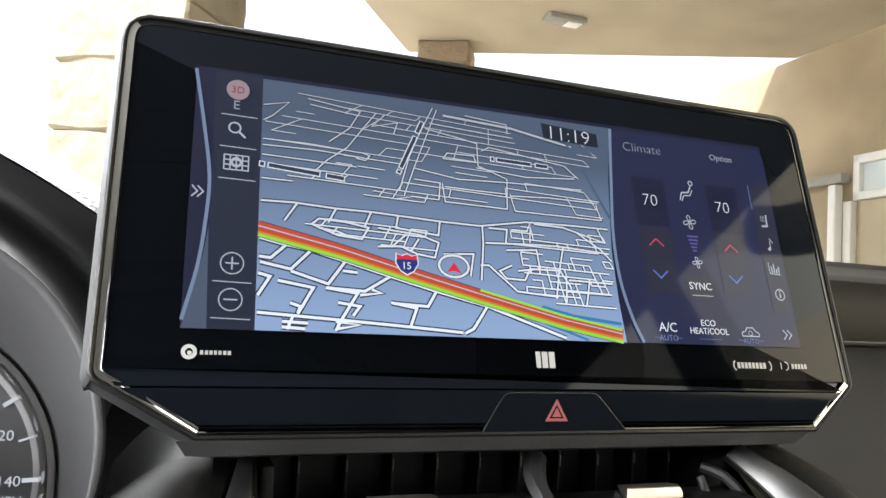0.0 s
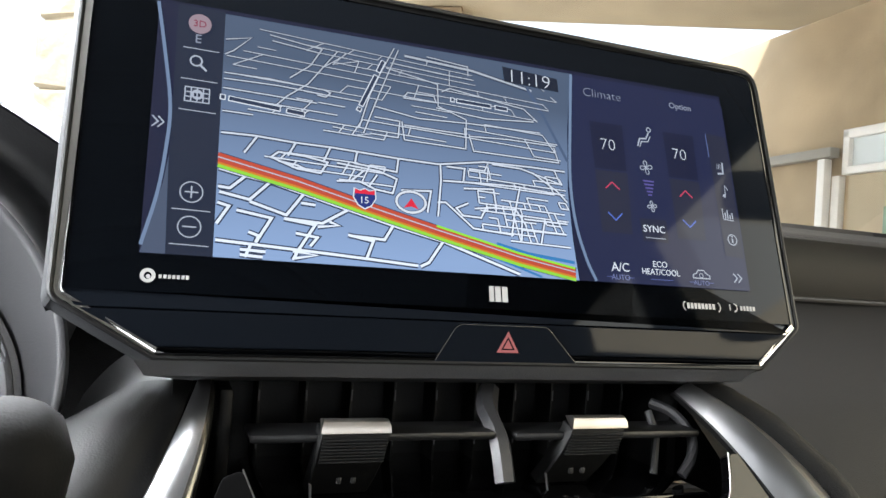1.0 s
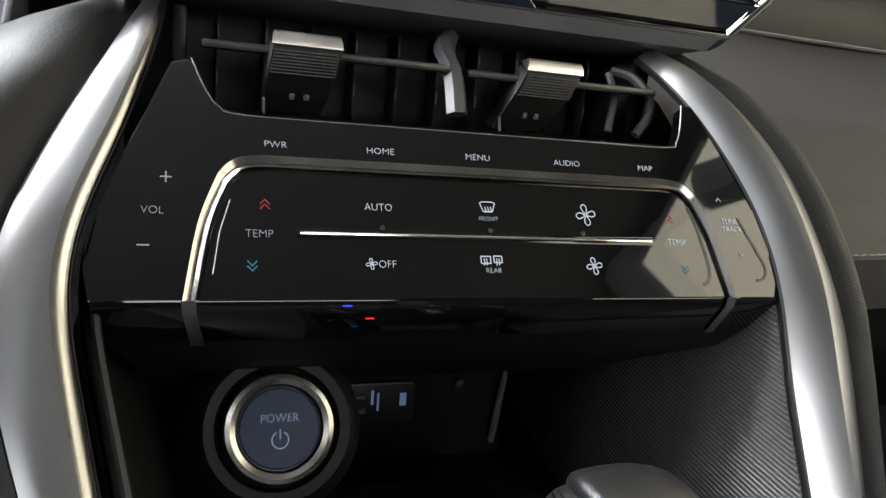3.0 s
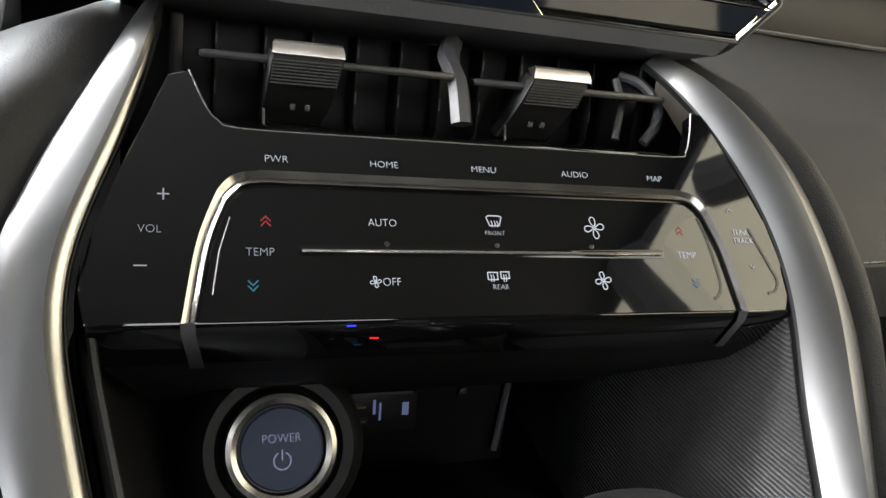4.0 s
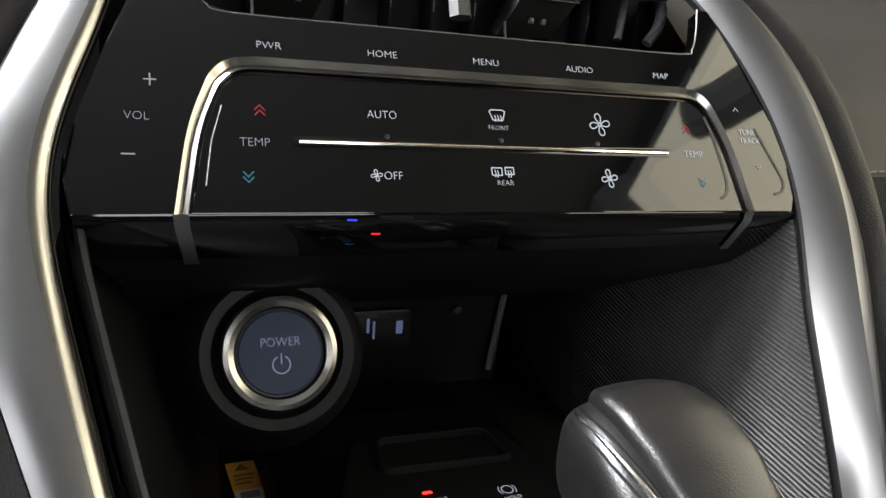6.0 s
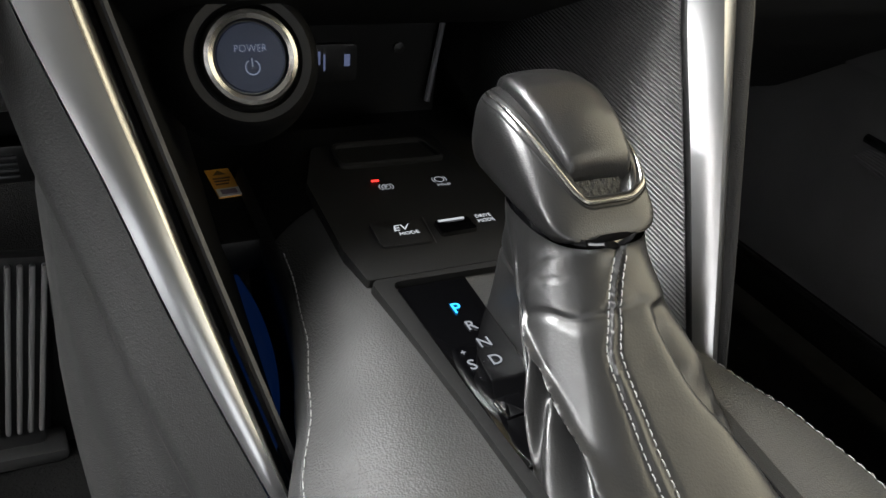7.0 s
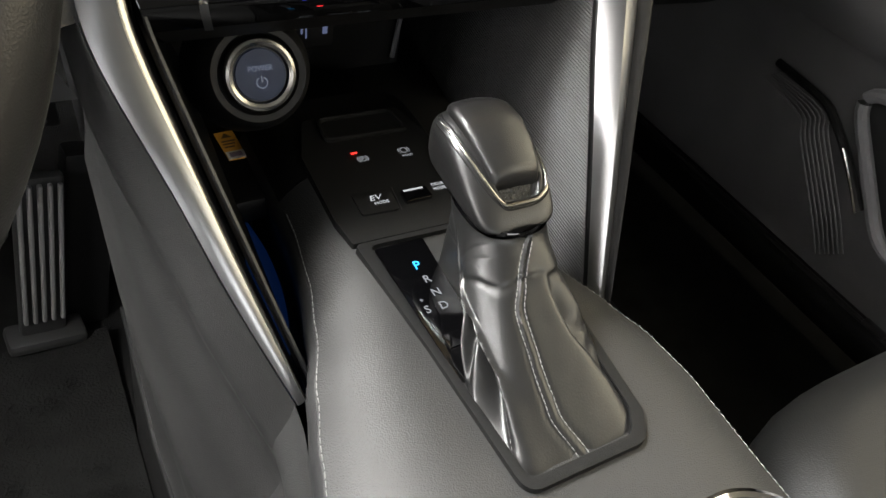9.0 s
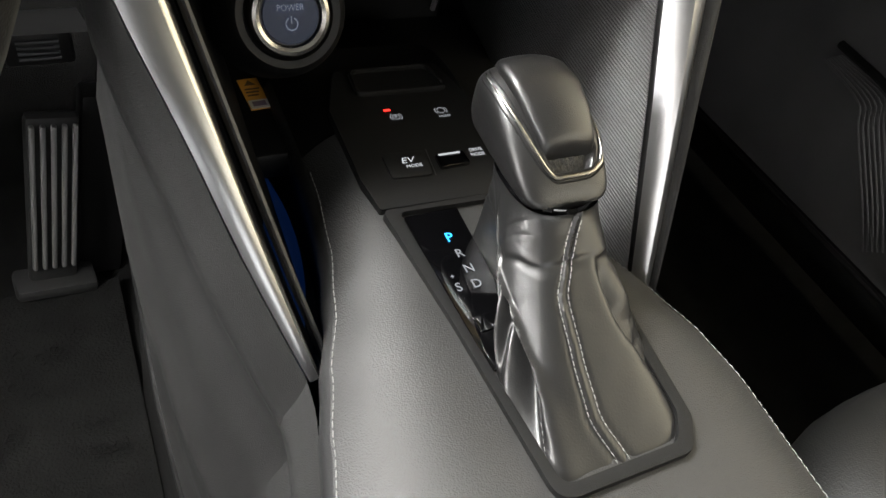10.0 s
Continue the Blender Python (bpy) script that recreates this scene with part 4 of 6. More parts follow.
def tab(x, zt, sweep):
    """A slide tab: a slanted ribbed paddle with a chrome upper edge."""
    rows = [(0.0, 0.1204, -0.0018, 1.0), (0.12, 0.1196, -0.0045, 1.02), (0.45, 0.1215, -0.0130, 1.0), (0.75, 0.1262, -0.0215, 0.96), (1.0, 0.1320, -0.0290, 0.90)]
    rings = []
    for f, y, dz, w in rows:
        cx, hw, z = x + sweep * f, 0.0142 * w, zt + dz
        rings.append([(cx - hw, y + 0.0012, z), (cx - hw * 0.94, y, z), (cx + hw * 0.94, y, z), (cx + hw, y + 0.0012, z), (cx + hw, y + 0.0075, z + 0.002), (cx - hw, y + 0.0075, z + 0.002)])
    t = part("slide_tab", loft(rings), SHADED_BLACK, vents, "black ribbed slide tab", world=True, angle=30)
    part("tip", loft([[(x + e * 0.0143, 0.1204, zt - 0.0022), (x + e * 0.0143, 0.1190, zt - 0.0018), (x + e * 0.0140, 0.1193, zt + 0.0006), (x + e * 0.0134, 0.1202, zt + 0.0026), (x + e * 0.0132, 0.1220, zt + 0.0034), (x + e * 0.0130, 0.1290, zt + 0.0022)] for e in (-1, -0.94, 0.94, 1)]), TIP, t, "chrome tip", world=True)
    for k in range(8):
        f = 0.10 + 0.045 * k
        part("rib", rbox((x + sweep * f, 0.1190 + 0.0022 * max(0.0, f - 0.14), zt - 0.0042 - 0.00125 * k), (0.0262, 0.0012, 0.00055), 0), PLASTIC_DARK, t, world=True)
    for d in (-0.0018, 0.0042):
        part("stop", rbox((x + sweep * 0.78 + d, 0.1262, zt - 0.0222), (0.0022, 0.0016, 0.0026), 0.0004), PLASTIC, t, world=True)
    part("guide", tube([(x + sweep * 0.85 - 0.0125, 0.1285, zt - 0.0235), (x + sweep * 0.95 - 0.0125, 0.1240, zt - 0.0300)], 0.0006, 6), PLASTIC_GREY, t, world=True)


tab(-0.0658, 1.0200, -0.0035)
tab(0.0462, 1.0205, -0.0105)
clip = smooth_path([(0.095, 0.150, 1.024), (0.101, 0.140, 1.021), (0.106, 0.132, 1.012), (0.104, 0.128, 1.002), (0.098, 0.127, 0.9935)], 4)
part("end_clip", tube(clip, 0.0026, 8), PLASTIC, vents, "", world=True)
part("end_clip", tube([(0.086, 0.14, 1.022), (0.088, 0.135, 1.012), (0.084, 0.13, 0.994)], 0.002, 8), PLASTIC, vents, "", world=True)

# ---- the control panel ----
LEAN = 31.5
PANEL = frame_at((0, 0.0571, 0.9305), LEAN)
panel = thing("climate_control_panel", "glossy black touch panel with backlit climate and audio labels", "control panel", PANEL)
half = [(141, 0.4), (143.2, 12), (140.0, 30), (131.0, 56), (117.5, 90), (110.5, 92.5), (105.5, 80), (101, 73.5), (92, 70.7)]
half_r = [(135.6, 0.4), (138.4, 7), (138.0, 22), (133.6, 44), (124.0, 67), (112.0, 93.0), (106.2, 93.0), (103.0, 82), (99.0, 73.5), (92, 70.7)]
plate = mm([(-x, y) for x, y in half] + [(x, y) for x, y in half_r[::-1]])
plate = fillet(plate, [0.001, 0.006, 0.01, 0.02, 0.002, 0.003, 0.01, 0.006, 0.006] + [0.006, 0.006, 0.01, 0.003, 0.002, 0.02, 0.02, 0.02, 0.006, 0.001], 5)
part("face_plate", prism(plate, -0.006, 0.0, 0.0007), GLOSS, panel, "piano black face plate", angle=6)
top_line = smooth_path([(-x, y, 0) for x, y in half[5:]] + [(-40, 70.5, 0), (40, 70.5, 0)] + [(x, y, 0) for x, y in half_r[:5:-1]], 5)
part("edge_line", put(tube([(p.x * MM, p.y * MM, 0.0) for p in top_line], 0.00035, 6), Matrix.Translation((0, 0, -0.0002))), material("edge_grey", (0.22, 0.215, 0.20), 0.3, metal=0.8), panel, "thin bright upper edge")
# the lip below the face turns in towards the tray
lip = loft([[(-0.1405, 0.0004, -0.0004), (0.1405, 0.0004, -0.0004)], [(-0.1400, -0.0020, -0.0016), (0.1400, -0.0020, -0.0016)], [(-0.136, -0.0100, -0.0130), (0.136, -0.0100, -0.0130)]], closed=False)
part("lower_lip", lip, GLOSS, panel, "glossy black lower lip")
# The underside's near-zero black also holds the shade below the panel.
part("tray_ceiling", loft([[(-0.136, -0.0100, -0.0130), (0.136, -0.0100, -0.0130)], [(-0.128, -0.0150, -0.0260), (0.128, -0.0150, -0.0260)], [(-0.125, -0.0120, -0.10), (0.125, -0.0120, -0.10)]], closed=False), SHADED_BLACK, panel, "matt black underside over the tray, shade in its colour")

rim_half_o = [(113.2, 0.4), (108.6, 27), (103.2, 43), (100.0, 49), (94.5, 53.2), (86.0, 54.6)]
rim_half_i = [(108.6, 0.4), (104.2, 26), (99.2, 40.5), (96.2, 45.2), (92.0, 48.4), (85.4, 49.4)]


def both(h):
    s = [(p.x, p.y) for p in smooth_path([(x, y, 0) for x, y in h], 6)]
    return mm([(-x, y) for x, y in s] + [(x, y) for x, y in s[::-1]])


ro, ri = both(rim_half_o), both(rim_half_i)
part("rim", band(ro, ri, -0.001, 0.0020, closed=False, crown=-0.0014), material("brushed_rim", (0.26, 0.25, 0.235), 0.20, metal=1.0, rough_var=0.05, stain_size=60), panel, "bright metal rim round the climate keys")
for s in (-1, 1):
    part("rim_end", loft([[(s * 0.1132, 0.0006, 0.0016), (s * 0.1086, 0.0006, 0.0016)], [(s * 0.1128, -0.0030, -0.0010), (s * 0.1082, -0.0030, -0.0010)], [(s * 0.1095, -0.0115, -0.0136), (s * 0.1050, -0.0115, -0.0136)]], closed=False), SATIN, panel)
part("inner_plate", prism([Vector(p) for p in mm([(-108.0, 0.8), (-103.6, 26), (-98.6, 40.2), (-95.7, 44.8), (-91.8, 47.8), (-85.4, 48.8), (85.4, 48.8), (91.8, 47.8), (95.7, 44.8), (98.6, 40.2), (103.6, 26), (108.0, 0.8)])], -0.001, 0.0006, 0.0004), GLOSS, panel, "raised glossy black key plate", angle=6)
part("slider_bar", put(tube([(-0.0735, 0, 0), (-0.0735 + 0.001, 0, 0), (0.0745, 0, 0)], 0.0007, 8), Matrix.Translation((0, 0.0252, 0.0012))), CHROME, panel, "thin chrome bar between the key rows")
part("slider_slot", prism(fillet(mm([(-75.2, 23.6), (76.4, 23.6), (76.4, 27.4), (-75.2, 27.4)]), 0.0018, 4), 0.0003, 0.0008, 0.0001), GLOSS, panel)
for x in (-43, 0.6, 42):
    part("slot_dot", put(lathe([(0.0010, 0), (0.0010, 0.0007), (0.0001, 0.0009)], 10), Matrix.Translation((x * MM, 0.0281, 0.0006))), PLASTIC_DARK, panel)

ZP = 0.0008


def key(words, x, y, size=0.0028, mat=None, squeeze=1.0, z=ZP):
    return part("key_label", lettering(words, size, x * MM, y * MM, z, squeeze=squeeze, fat=-0.00009), mat or PRINT, panel, smooth=False)


for w, x in (("PWR", -81), ("HOME", -41.3), ("MENU", -0.8), ("AUDIO", 39.9), ("MAP", 79.2)):
    key(w, x, 59.6, 0.0026, squeeze=1.06, z=0.0003)
for w, x in (("VOL", -122.6), ):
    key(w, x, 32.6, 0.0028, PRINT_DIM, 0.96, 0.0003)
key("TUNE", 119.2, 36.0, 0.0025, PRINT, 0.95, 0.0003)
key("TRACK", 119.9, 32.2, 0.0025, PRINT, 0.95, 0.0003)
key("TEMP", -87.6, 24.8, 0.0029, PRINT_DIM, 0.97)
key("TEMP", 87.9, 25.2, 0.0029, PRINT, 0.95)
key("AUTO", -44.0, 36.3, 0.0029, squeeze=0.93)
key("OFF", -42.0, 14.1, 0.0029, squeeze=0.95)
key("FRONT", 0.6, 33.2, 0.0018)
key("REAR", 0.4, 12.0, 0.0020)


def marks(bm, mat=PRINT, z=ZP):
    return part("key_symbol", put(bm, Matrix.Translation((0, 0, z))), mat, panel, smooth=False)


marks(join(strip(mm([(-120.4, 44.8), (-116.6, 44.8)]), 0.0005), strip(mm([(-118.5, 42.7), (-118.5, 46.9)]), 0.0005)), PRINT_DIM, 0.0003)
marks(strip(mm([(-127.2, 20.0), (-123.2, 20.0)]), 0.0005), PRINT_DIM, 0.0003)
marks(strip(mm([(114.2, 45.4), (115.6, 47.0), (117.0, 45.4)]), 0.0005), PRINT_DIM, 0.0003)
marks(strip(mm([(120.8, 21.2), (122.1, 19.8), (123.4, 21.2)]), 0.0005), PRINT_DIM, 0.0003)
for x in (-85.5, 86.3):
    marks(join(*[strip(mm([(x - 1.7, 34.0 + d), (x, 35.8 + d), (x + 1.7, 34.0 + d)]), 0.0005) for d in (0, 1.8)]), RED)
for x in (-90.2, 89.9):
    marks(join(*[strip(mm([(x - 1.7, 14.8 + d), (x, 13.0 + d), (x + 1.7, 14.8 + d)]), 0.0005) for d in (0, -1.8)]), CYAN)
marks(fan(0.0448, 0.0363, 0.0042, 0.0, 0.0006))
marks(fan(0.0452, 0.0142, 0.0033, 0.0, 0.0006))
marks(fan(-0.0480, 0.0141, 0.0019, 0.0, 0.0004))
marks(join(strip(mm([(-2.6, 39.6), (-1.6, 40.2), (2.8, 40.2), (3.8, 39.6), (2.6, 36.2), (-1.4, 36.2), (-2.6, 39.6)]), 0.00045), *[strip(mm([(x, 35.6), (x + 0.4, 37), (x, 38.2)]), 0.0004) for x in (-0.6, 0.6, 1.8)]))
marks(join(strip(mm([(-4.6, 14.8), (-0.6, 14.8), (-0.6, 17.6), (-4.6, 17.6), (-4.6, 14.8)]), 0.00045), strip(mm([(0.8, 15.2), (4.2, 15.2), (4.2, 17.8), (0.8, 17.8), (0.8, 15.2)]), 0.00045), *[strip(mm([(x, 14.0), (x + 0.3, 15.4), (x, 16.8)]), 0.0004) for x in (-3.4, -2.4, 1.8, 2.8)]))
marks(strip(mm([(-103.2, 10), (-101.0, 25), (-97.4, 37)]), 0.0004), PRINT_GREY)
marks(strip([(p.x * MM, p.y * MM) for p in smooth_path([(97.0, 42, 0), (100.0, 32, 0), (102.4, 14, 0), (100.5, 8, 0), (97.5, 6.2, 0)], 5)], 0.0014), PLASTIC_DARK)
marks(strip([(p.x * MM, p.y * MM) for p in smooth_path([(124, 38, 0), (131, 22, 0), (134, 14, 0), (131.5, 9.5, 0), (127.5, 8.5, 0)], 5)], 0.0012), PLASTIC_DARK, 0.0003)
for x, y, c in ((-57.5, -1.2, (0.05, 0.08, 0.9)), (-48.5, -4.8, (0.9, 0.02, 0.03))):
    dy = -y * MM
    part("indicator", rbox((x * MM, -dy, -dy * 1.28 + 0.0012), (0.0032, 0.0004, 0.0006), 0), lit("indicator_light", c, 0.9), panel, "tiny indicator light")

# ---- bright side trims of the centre stack ----
INNER_R = [(0.1020, 0.1420, 1.0310), (0.1095, 0.1140, 1.0150), (0.1248, 0.0922, 0.9878), (0.1344, 0.0802, 0.9682), (0.1390, 0.0685, 0.9491), (0.1385, 0.0560, 0.9296),
           (0.1325, 0.0380, 0.9000), (0.1225, 0.0065, 0.8600), (0.1143, -0.0220, 0.8200), (0.1068, -0.0465, 0.7850), (0.1005, -0.0675, 0.7550)]
INNER_L = [(0.1190, 0.1480, 1.0330), (0.1210, 0.1200, 1.0190), (0.1310, 0.0930, 0.9855), (0.1405, 0.0778, 0.9644), (0.1466, 0.0655, 0.9440), (0.1462, 0.0555, 0.9270),
           (0.1395, 0.0375, 0.9000), (0.1285, 0.0065, 0.8600), (0.1172, -0.0220, 0.8200), (0.1070, -0.0465, 0.7850), (0.0980, -0.0675, 0.7550)]
OUTER_R = [(0.1150, 0.1480, 1.0350), (0.1340, 0.1190, 1.0200), (0.1560, 0.0990, 0.9960), (0.1665, 0.0840, 0.9730), (0.1722, 0.0670, 0.9455), (0.1690, 0.0500, 0.9260),
           (0.1575, 0.0270, 0.9000), (0.1419, -0.0035, 0.8600), (0.1306, -0.0304, 0.8200), (0.1203, -0.0535, 0.7850), (0.1114, -0.0731, 0.7550)]
OUTER_L = [(0.1250, 0.1520, 1.0350), (0.1325, 0.1240, 1.0210), (0.1440, 0.1020, 0.9995), (0.1565, 0.0860, 0.9760), (0.1670, 0.0700, 0.9520), (0.1690, 0.0520, 0.9280),
           (0.1600, 0.0285, 0.9000), (0.1440, -0.0015, 0.8600), (0.1304, -0.0288, 0.8200), (0.1166, -0.0515, 0.7850), (0.1042, -0.0707, 0.7550)]


def flowing(points, count=72, rounds=14):
    """An evenly stepped, softened line along points."""
    pts = smooth_path(points, 12)
    total = [0.0]
    for a, b in zip(pts, pts[1:]):
        total.append(total[-1] + (b - a).length)
    out, k = [], 0
    for i in range(count):
        d = total[-1] * i / (count - 1)
        while k < len(pts) - 2 and total[k + 1] < d:
            k += 1
        out.append(pts[k].lerp(pts[k + 1], min(1.0, (d - total[k]) / max(1e-9, total[k + 1] - total[k]))))
    for _ in range(rounds):
        out = [out[0]] + [out[i] * 0.5 + (out[i - 1] + out[i + 1]) * 0.25 for i in range(1, count - 1)] + [out[-1]]
    return out


def side_trim(s):
    """A bar with a narrow inner bevel, a ridge and a broad outer face."""
    t = thing("centre_stack_trim", "long satin metal trim bar framing the centre stack", "trim", Matrix.Translation((s * 0.12, 0.0, 0.8)), group="bright bars beside the centre stack")
    a, b = flowing(INNER_R if s > 0 else INNER_L), flowing(OUTER_R if s > 0 else OUTER_L)
    up, back = Vector((0, -0.83, 0.56)), Vector((0, 0.83, -0.56))
    bevel, face, seam = [], [], []
    for i, (p, q) in enumerate(zip(a, b)):
        w = q - p
        h = min(0.0095, w.length * 0.42) if s > 0 else min(0.0050, w.length * 0.30)
        fr = 0.50 if s > 0 else 0.24
        ridge = p + w * fr + up * h

        def m(v):
            return (s * v.x, v.y, v.z)
        seam.append([m(p + back * 0.003), m(p), m(p + w * 0.03 + up * h * 0.10)])
        arc = [(fr * (1 - math.cos(g)), math.sin(g)) for g in (0.30, 0.55, 0.80, 1.05, 1.30, 1.45)] if s < 0 else [(fr * g, g + 0.17 * math.sin(math.pi * g)) for g in (0.15, 0.30, 0.5, 0.7, 0.85, 0.95)]
        bevel.append([m(p + w * 0.03 + up * h * 0.10)] + [m(p + w * c + up * h * d) for c, d in arc] + [m(ridge)])
        swollen = up * h * (0.08 if s > 0 else 0.27)
        face.append([m(ridge)] + [m(ridge.lerp(q, g) + swollen * math.sin(math.pi * g)) for g in (0.06, 0.28, 0.52, 0.76, 0.93)] + [m(q), m(q + back * 0.010)])
    part("face", loft(face, closed=False), SATIN, t, "satin silver face", world=True, angle=60)
    part("bright_edge", loft(bevel, closed=False), SATIN if s > 0 else EDGE, t, "polished inner bevel", world=True, angle=60)
    part("seam", loft(seam, closed=False), SHADED_BLACK, t, "black inner seam", world=True)


side_trim(-1)
side_trim(1)
# ---- the open tray below the panel ----
tray = thing("storage_tray", "dark open tray under the control panel with a ribbed side wall", "tray", Matrix.Translation((0, 0.15, 0.78)))
# Walls and floor are near-zero black, so their colour carries the tray's shade.
part("back_wall", sheet(lambda u, v: (-0.14 + 0.235 * u, 0.228, 0.745 + 0.20 * v), 4, 4), SHADED_BLACK, tray, world=True)
part("tray_floor", rbox((0, 0.16, 0.762), (0.28, 0.15, 0.02), 0.003), SHADED_BLACK, tray, world=True)
part("left_wall", loft([[(-(p.x - 0.003), p.y + 0.004, p.z), (-(p.x - 0.006), p.y + 0.03, p.z), (-(p.x * 0.9 - 0.008), 0.229, p.z)] for p in flowing(INNER_L)[24:]], closed=False), SHADED_BLACK, tray, world=True)
ia = flowing(INNER_R)[24:]


def on_inner(f):
    f = f * (len(ia) - 1)
    k = min(int(f), len(ia) - 2)
    return ia[k].lerp(ia[k + 1], f - k)


RIBS = 92


def wall_at(u, v, proud=0.0):
    """The side wall runs forward and a little down from the bright trim to the back of the tray."""
    p = on_inner(v) + Vector((-0.0006, 0.002, 0))
    q = p.lerp(Vector((0.098, 0.228, p.z + 0.055)), u)
    return (q.x - 0.006 * math.sin(math.pi * u) - proud, q.y, q.z)


def rib_bars():
    """Fine raised bars, side by side down the wall, thinned inwards to imitate shade."""
    bm = bmesh.new()
    for k in range(RIBS):
        rows_of = []
        for n in range(9):
            u = 0.88 * (n / 8) ** 1.4
            thin = max(0.03, min(1.0, 1.0 - (u - 0.22) / 0.50))
            rows_of.append([bm.verts.new(wall_at(u, (k + 0.42 + (f - 0.42) * thin) / RIBS, d * min(1.0, 2 * thin))) for f, d in ((0.12, 0.0), (0.22, 0.0010), (0.50, 0.0013), (0.62, 0.0010), (0.72, 0.0))])
        for a, b in zip(rows_of, rows_of[1:]):
            for n in range(4):
                bm.faces.new((a[n], a[n + 1], b[n + 1], b[n]))
    return bm


part("side_wall", sheet(wall_at, 10, 40), SHADED_BLACK, tray, "black side wall with the tray's shade in its colour", world=True)
part("ribs", rib_bars(), material("ribbed_plastic", (0.040, 0.0395, 0.039), 0.42, grain=0.2, grain_size=900), tray, "fine raised ribs of dark plastic", world=True, angle=20)
part("crease", tube([(0.097, 0.224, 0.905), (0.094, 0.223, 0.85), (0.0865, 0.222, 0.782)], 0.0022, 8), PLASTIC_GREY, tray, "", world=True)
stud = part("stud", put(lathe([(0.004, 0), (0.004, 0.002), (0.0001, 0.003)], 14), frame_at((0.062, 0.226, 0.822), 0)), PLASTIC_DARK, tray, "", world=True)

usb = thing("usb_socket", "small black usb socket plate with lit symbols", "socket", frame_at((0.004, 0.224, 0.814), 4))
part("plate", prism(fillet(mm([(-20, -13), (26, -13), (26, 13), (-20, 13)]), 0.004, 4), 0, 0.003, 0.001), PLASTIC_DARK, usb)
for y in (4.5, -4.5):
    part("port", rbox((-0.010, y * MM, 0.0032), (0.010, 0.0042, 0.0012), 0.0004), PLASTIC, usb)
    part("contact", rbox((-0.010, y * MM, 0.0041), (0.007, 0.0010, 0.0008), 0), material("brass_contact", (0.45, 0.33, 0.15), 0.35, metal=0.9), usb)
USB_BLUE = lit("usb_symbol", (0.30, 0.36, 0.62), 0.20, 0.3)
part("symbol", rbox((-0.0012, 0.004, 0.0034), (0.0016, 0.009, 0.0006), 0), USB_BLUE, usb)
part("symbol", rbox((0.0025, 0.001, 0.0034), (0.0012, 0.011, 0.0006), 0), USB_BLUE, usb)
part("symbol", rbox((0.0185, 0.002, 0.0034), (0.0040, 0.008, 0.0006), 0), USB_BLUE, usb)

BTN = frame_at((-0.0752, 0.0835, 0.8708), 24)
button = thing("power_button", "round dark blue power start button with a chrome ring", "button", BTN)
part("socket", lathe([(0.040, -0.030), (0.036, -0.012), (0.0315, -0.001), (0.0285, 0.0018), (0.0245, 0.0012), (0.0232, -0.003), (0.0215, -0.004)], 44, closed=True), SHADED_BLACK, button, "black round socket")
part("ring", lathe([(0.0219, -0.004), (0.0219, 0.004), (0.0208, 0.0060), (0.0190, 0.0066), (0.0170, 0.0056), (0.0161, 0.003)], 56, closed=True), EDGE, button, "bright bevelled metal ring")
part("gap_ring", lathe([(0.0164, 0.0030), (0.0150, 0.0032)], 40, closed=True), PLASTIC_DARK, button)
part("cap", lathe([(0.0156, 0.000), (0.0156, 0.0040), (0.0150, 0.0048), (0.009, 0.0051), (0.0002, 0.0052)], 44, closed=True), material("blue_black_cap", (0.010, 0.017, 0.042), 0.5, spec=0.3), button, "dark blue cap")
BTN_TEXT = lit("button_lettering", (0.42, 0.50, 0.70), 0.30, 0.3)
part("lettering", lettering("POWER", 0.0033, 0.0, 0.0040, 0.0054, fat=-0.00006, squeeze=0.90), BTN_TEXT, button, smooth=False)
part("power_symbol", join(circle_line(0, -0.0044, 0.0032, 0.0005, 0.0054, 115, 425), strip([(0, -0.0042), (0, -0.0002)], 0.0005, 0.0054)), BTN_TEXT, button, smooth=False)

tag = thing("warning_label", "small orange and white warning sticker on the tray floor", "label", Matrix.Translation((-0.0770, 0.148, 0.7726)) @ Matrix.Rotation(radians(3), 4, "Z"))
part("sticker", rbox((0, 0, 0), (0.014, 0.034, 0.0006), 0), material("orange_label", (0.55, 0.26, 0.03), 0.5), tag)
part("white_field", rbox((0, -0.0120, 0.0005), (0.0130, 0.0090, 0.0004), 0), material("white_label", (0.50, 0.48, 0.46), 0.5), tag)
INK = material("label_ink", (0.10, 0.05, 0.02), 0.6)
part("warning_triangle", poly([(-0.0040, 0.0090), (0.0040, 0.0090), (0.0, 0.0150)], 0.0006), INK, tag)
for k in range(3):
    part("print_bar", rbox((-0.0006 * k, 0.0050 - 0.0035 * k, 0.0005), (0.0100 - 0.0012 * k, 0.0014, 0.0003), 0), INK, tag)
part("print_field", rbox((0, -0.0118, 0.0008), (0.0090, 0.0050, 0.0003), 0), material("label_violet", (0.16, 0.12, 0.16), 0.6), tag)

# ---- centre console ----
def half_width(y, s):
    """The leather's edge at either side of the console."""
    pts = [(0.15, 0.066), (0.08, 0.067), (0.04, 0.069), (-0.005, 0.075), (-0.044, 0.085), (-0.085, 0.100), (-0.117, 0.110), (-0.150, 0.1185 if s < 0 else 0.114), (-0.22, 0.128 if s < 0 else 0.112), (-0.36, 0.135 if s < 0 else 0.112)]
    for (ya, wa), (yb, wb) in zip(pts, pts[1:]):
        if y >= yb:
            f = min(1, max(0, (ya - y) / (ya - yb)))
            f = f * f * (3 - 2 * f) * 0.5 + f * 0.5
            return wa + (wb - wa) * f
    return pts[-1][1]


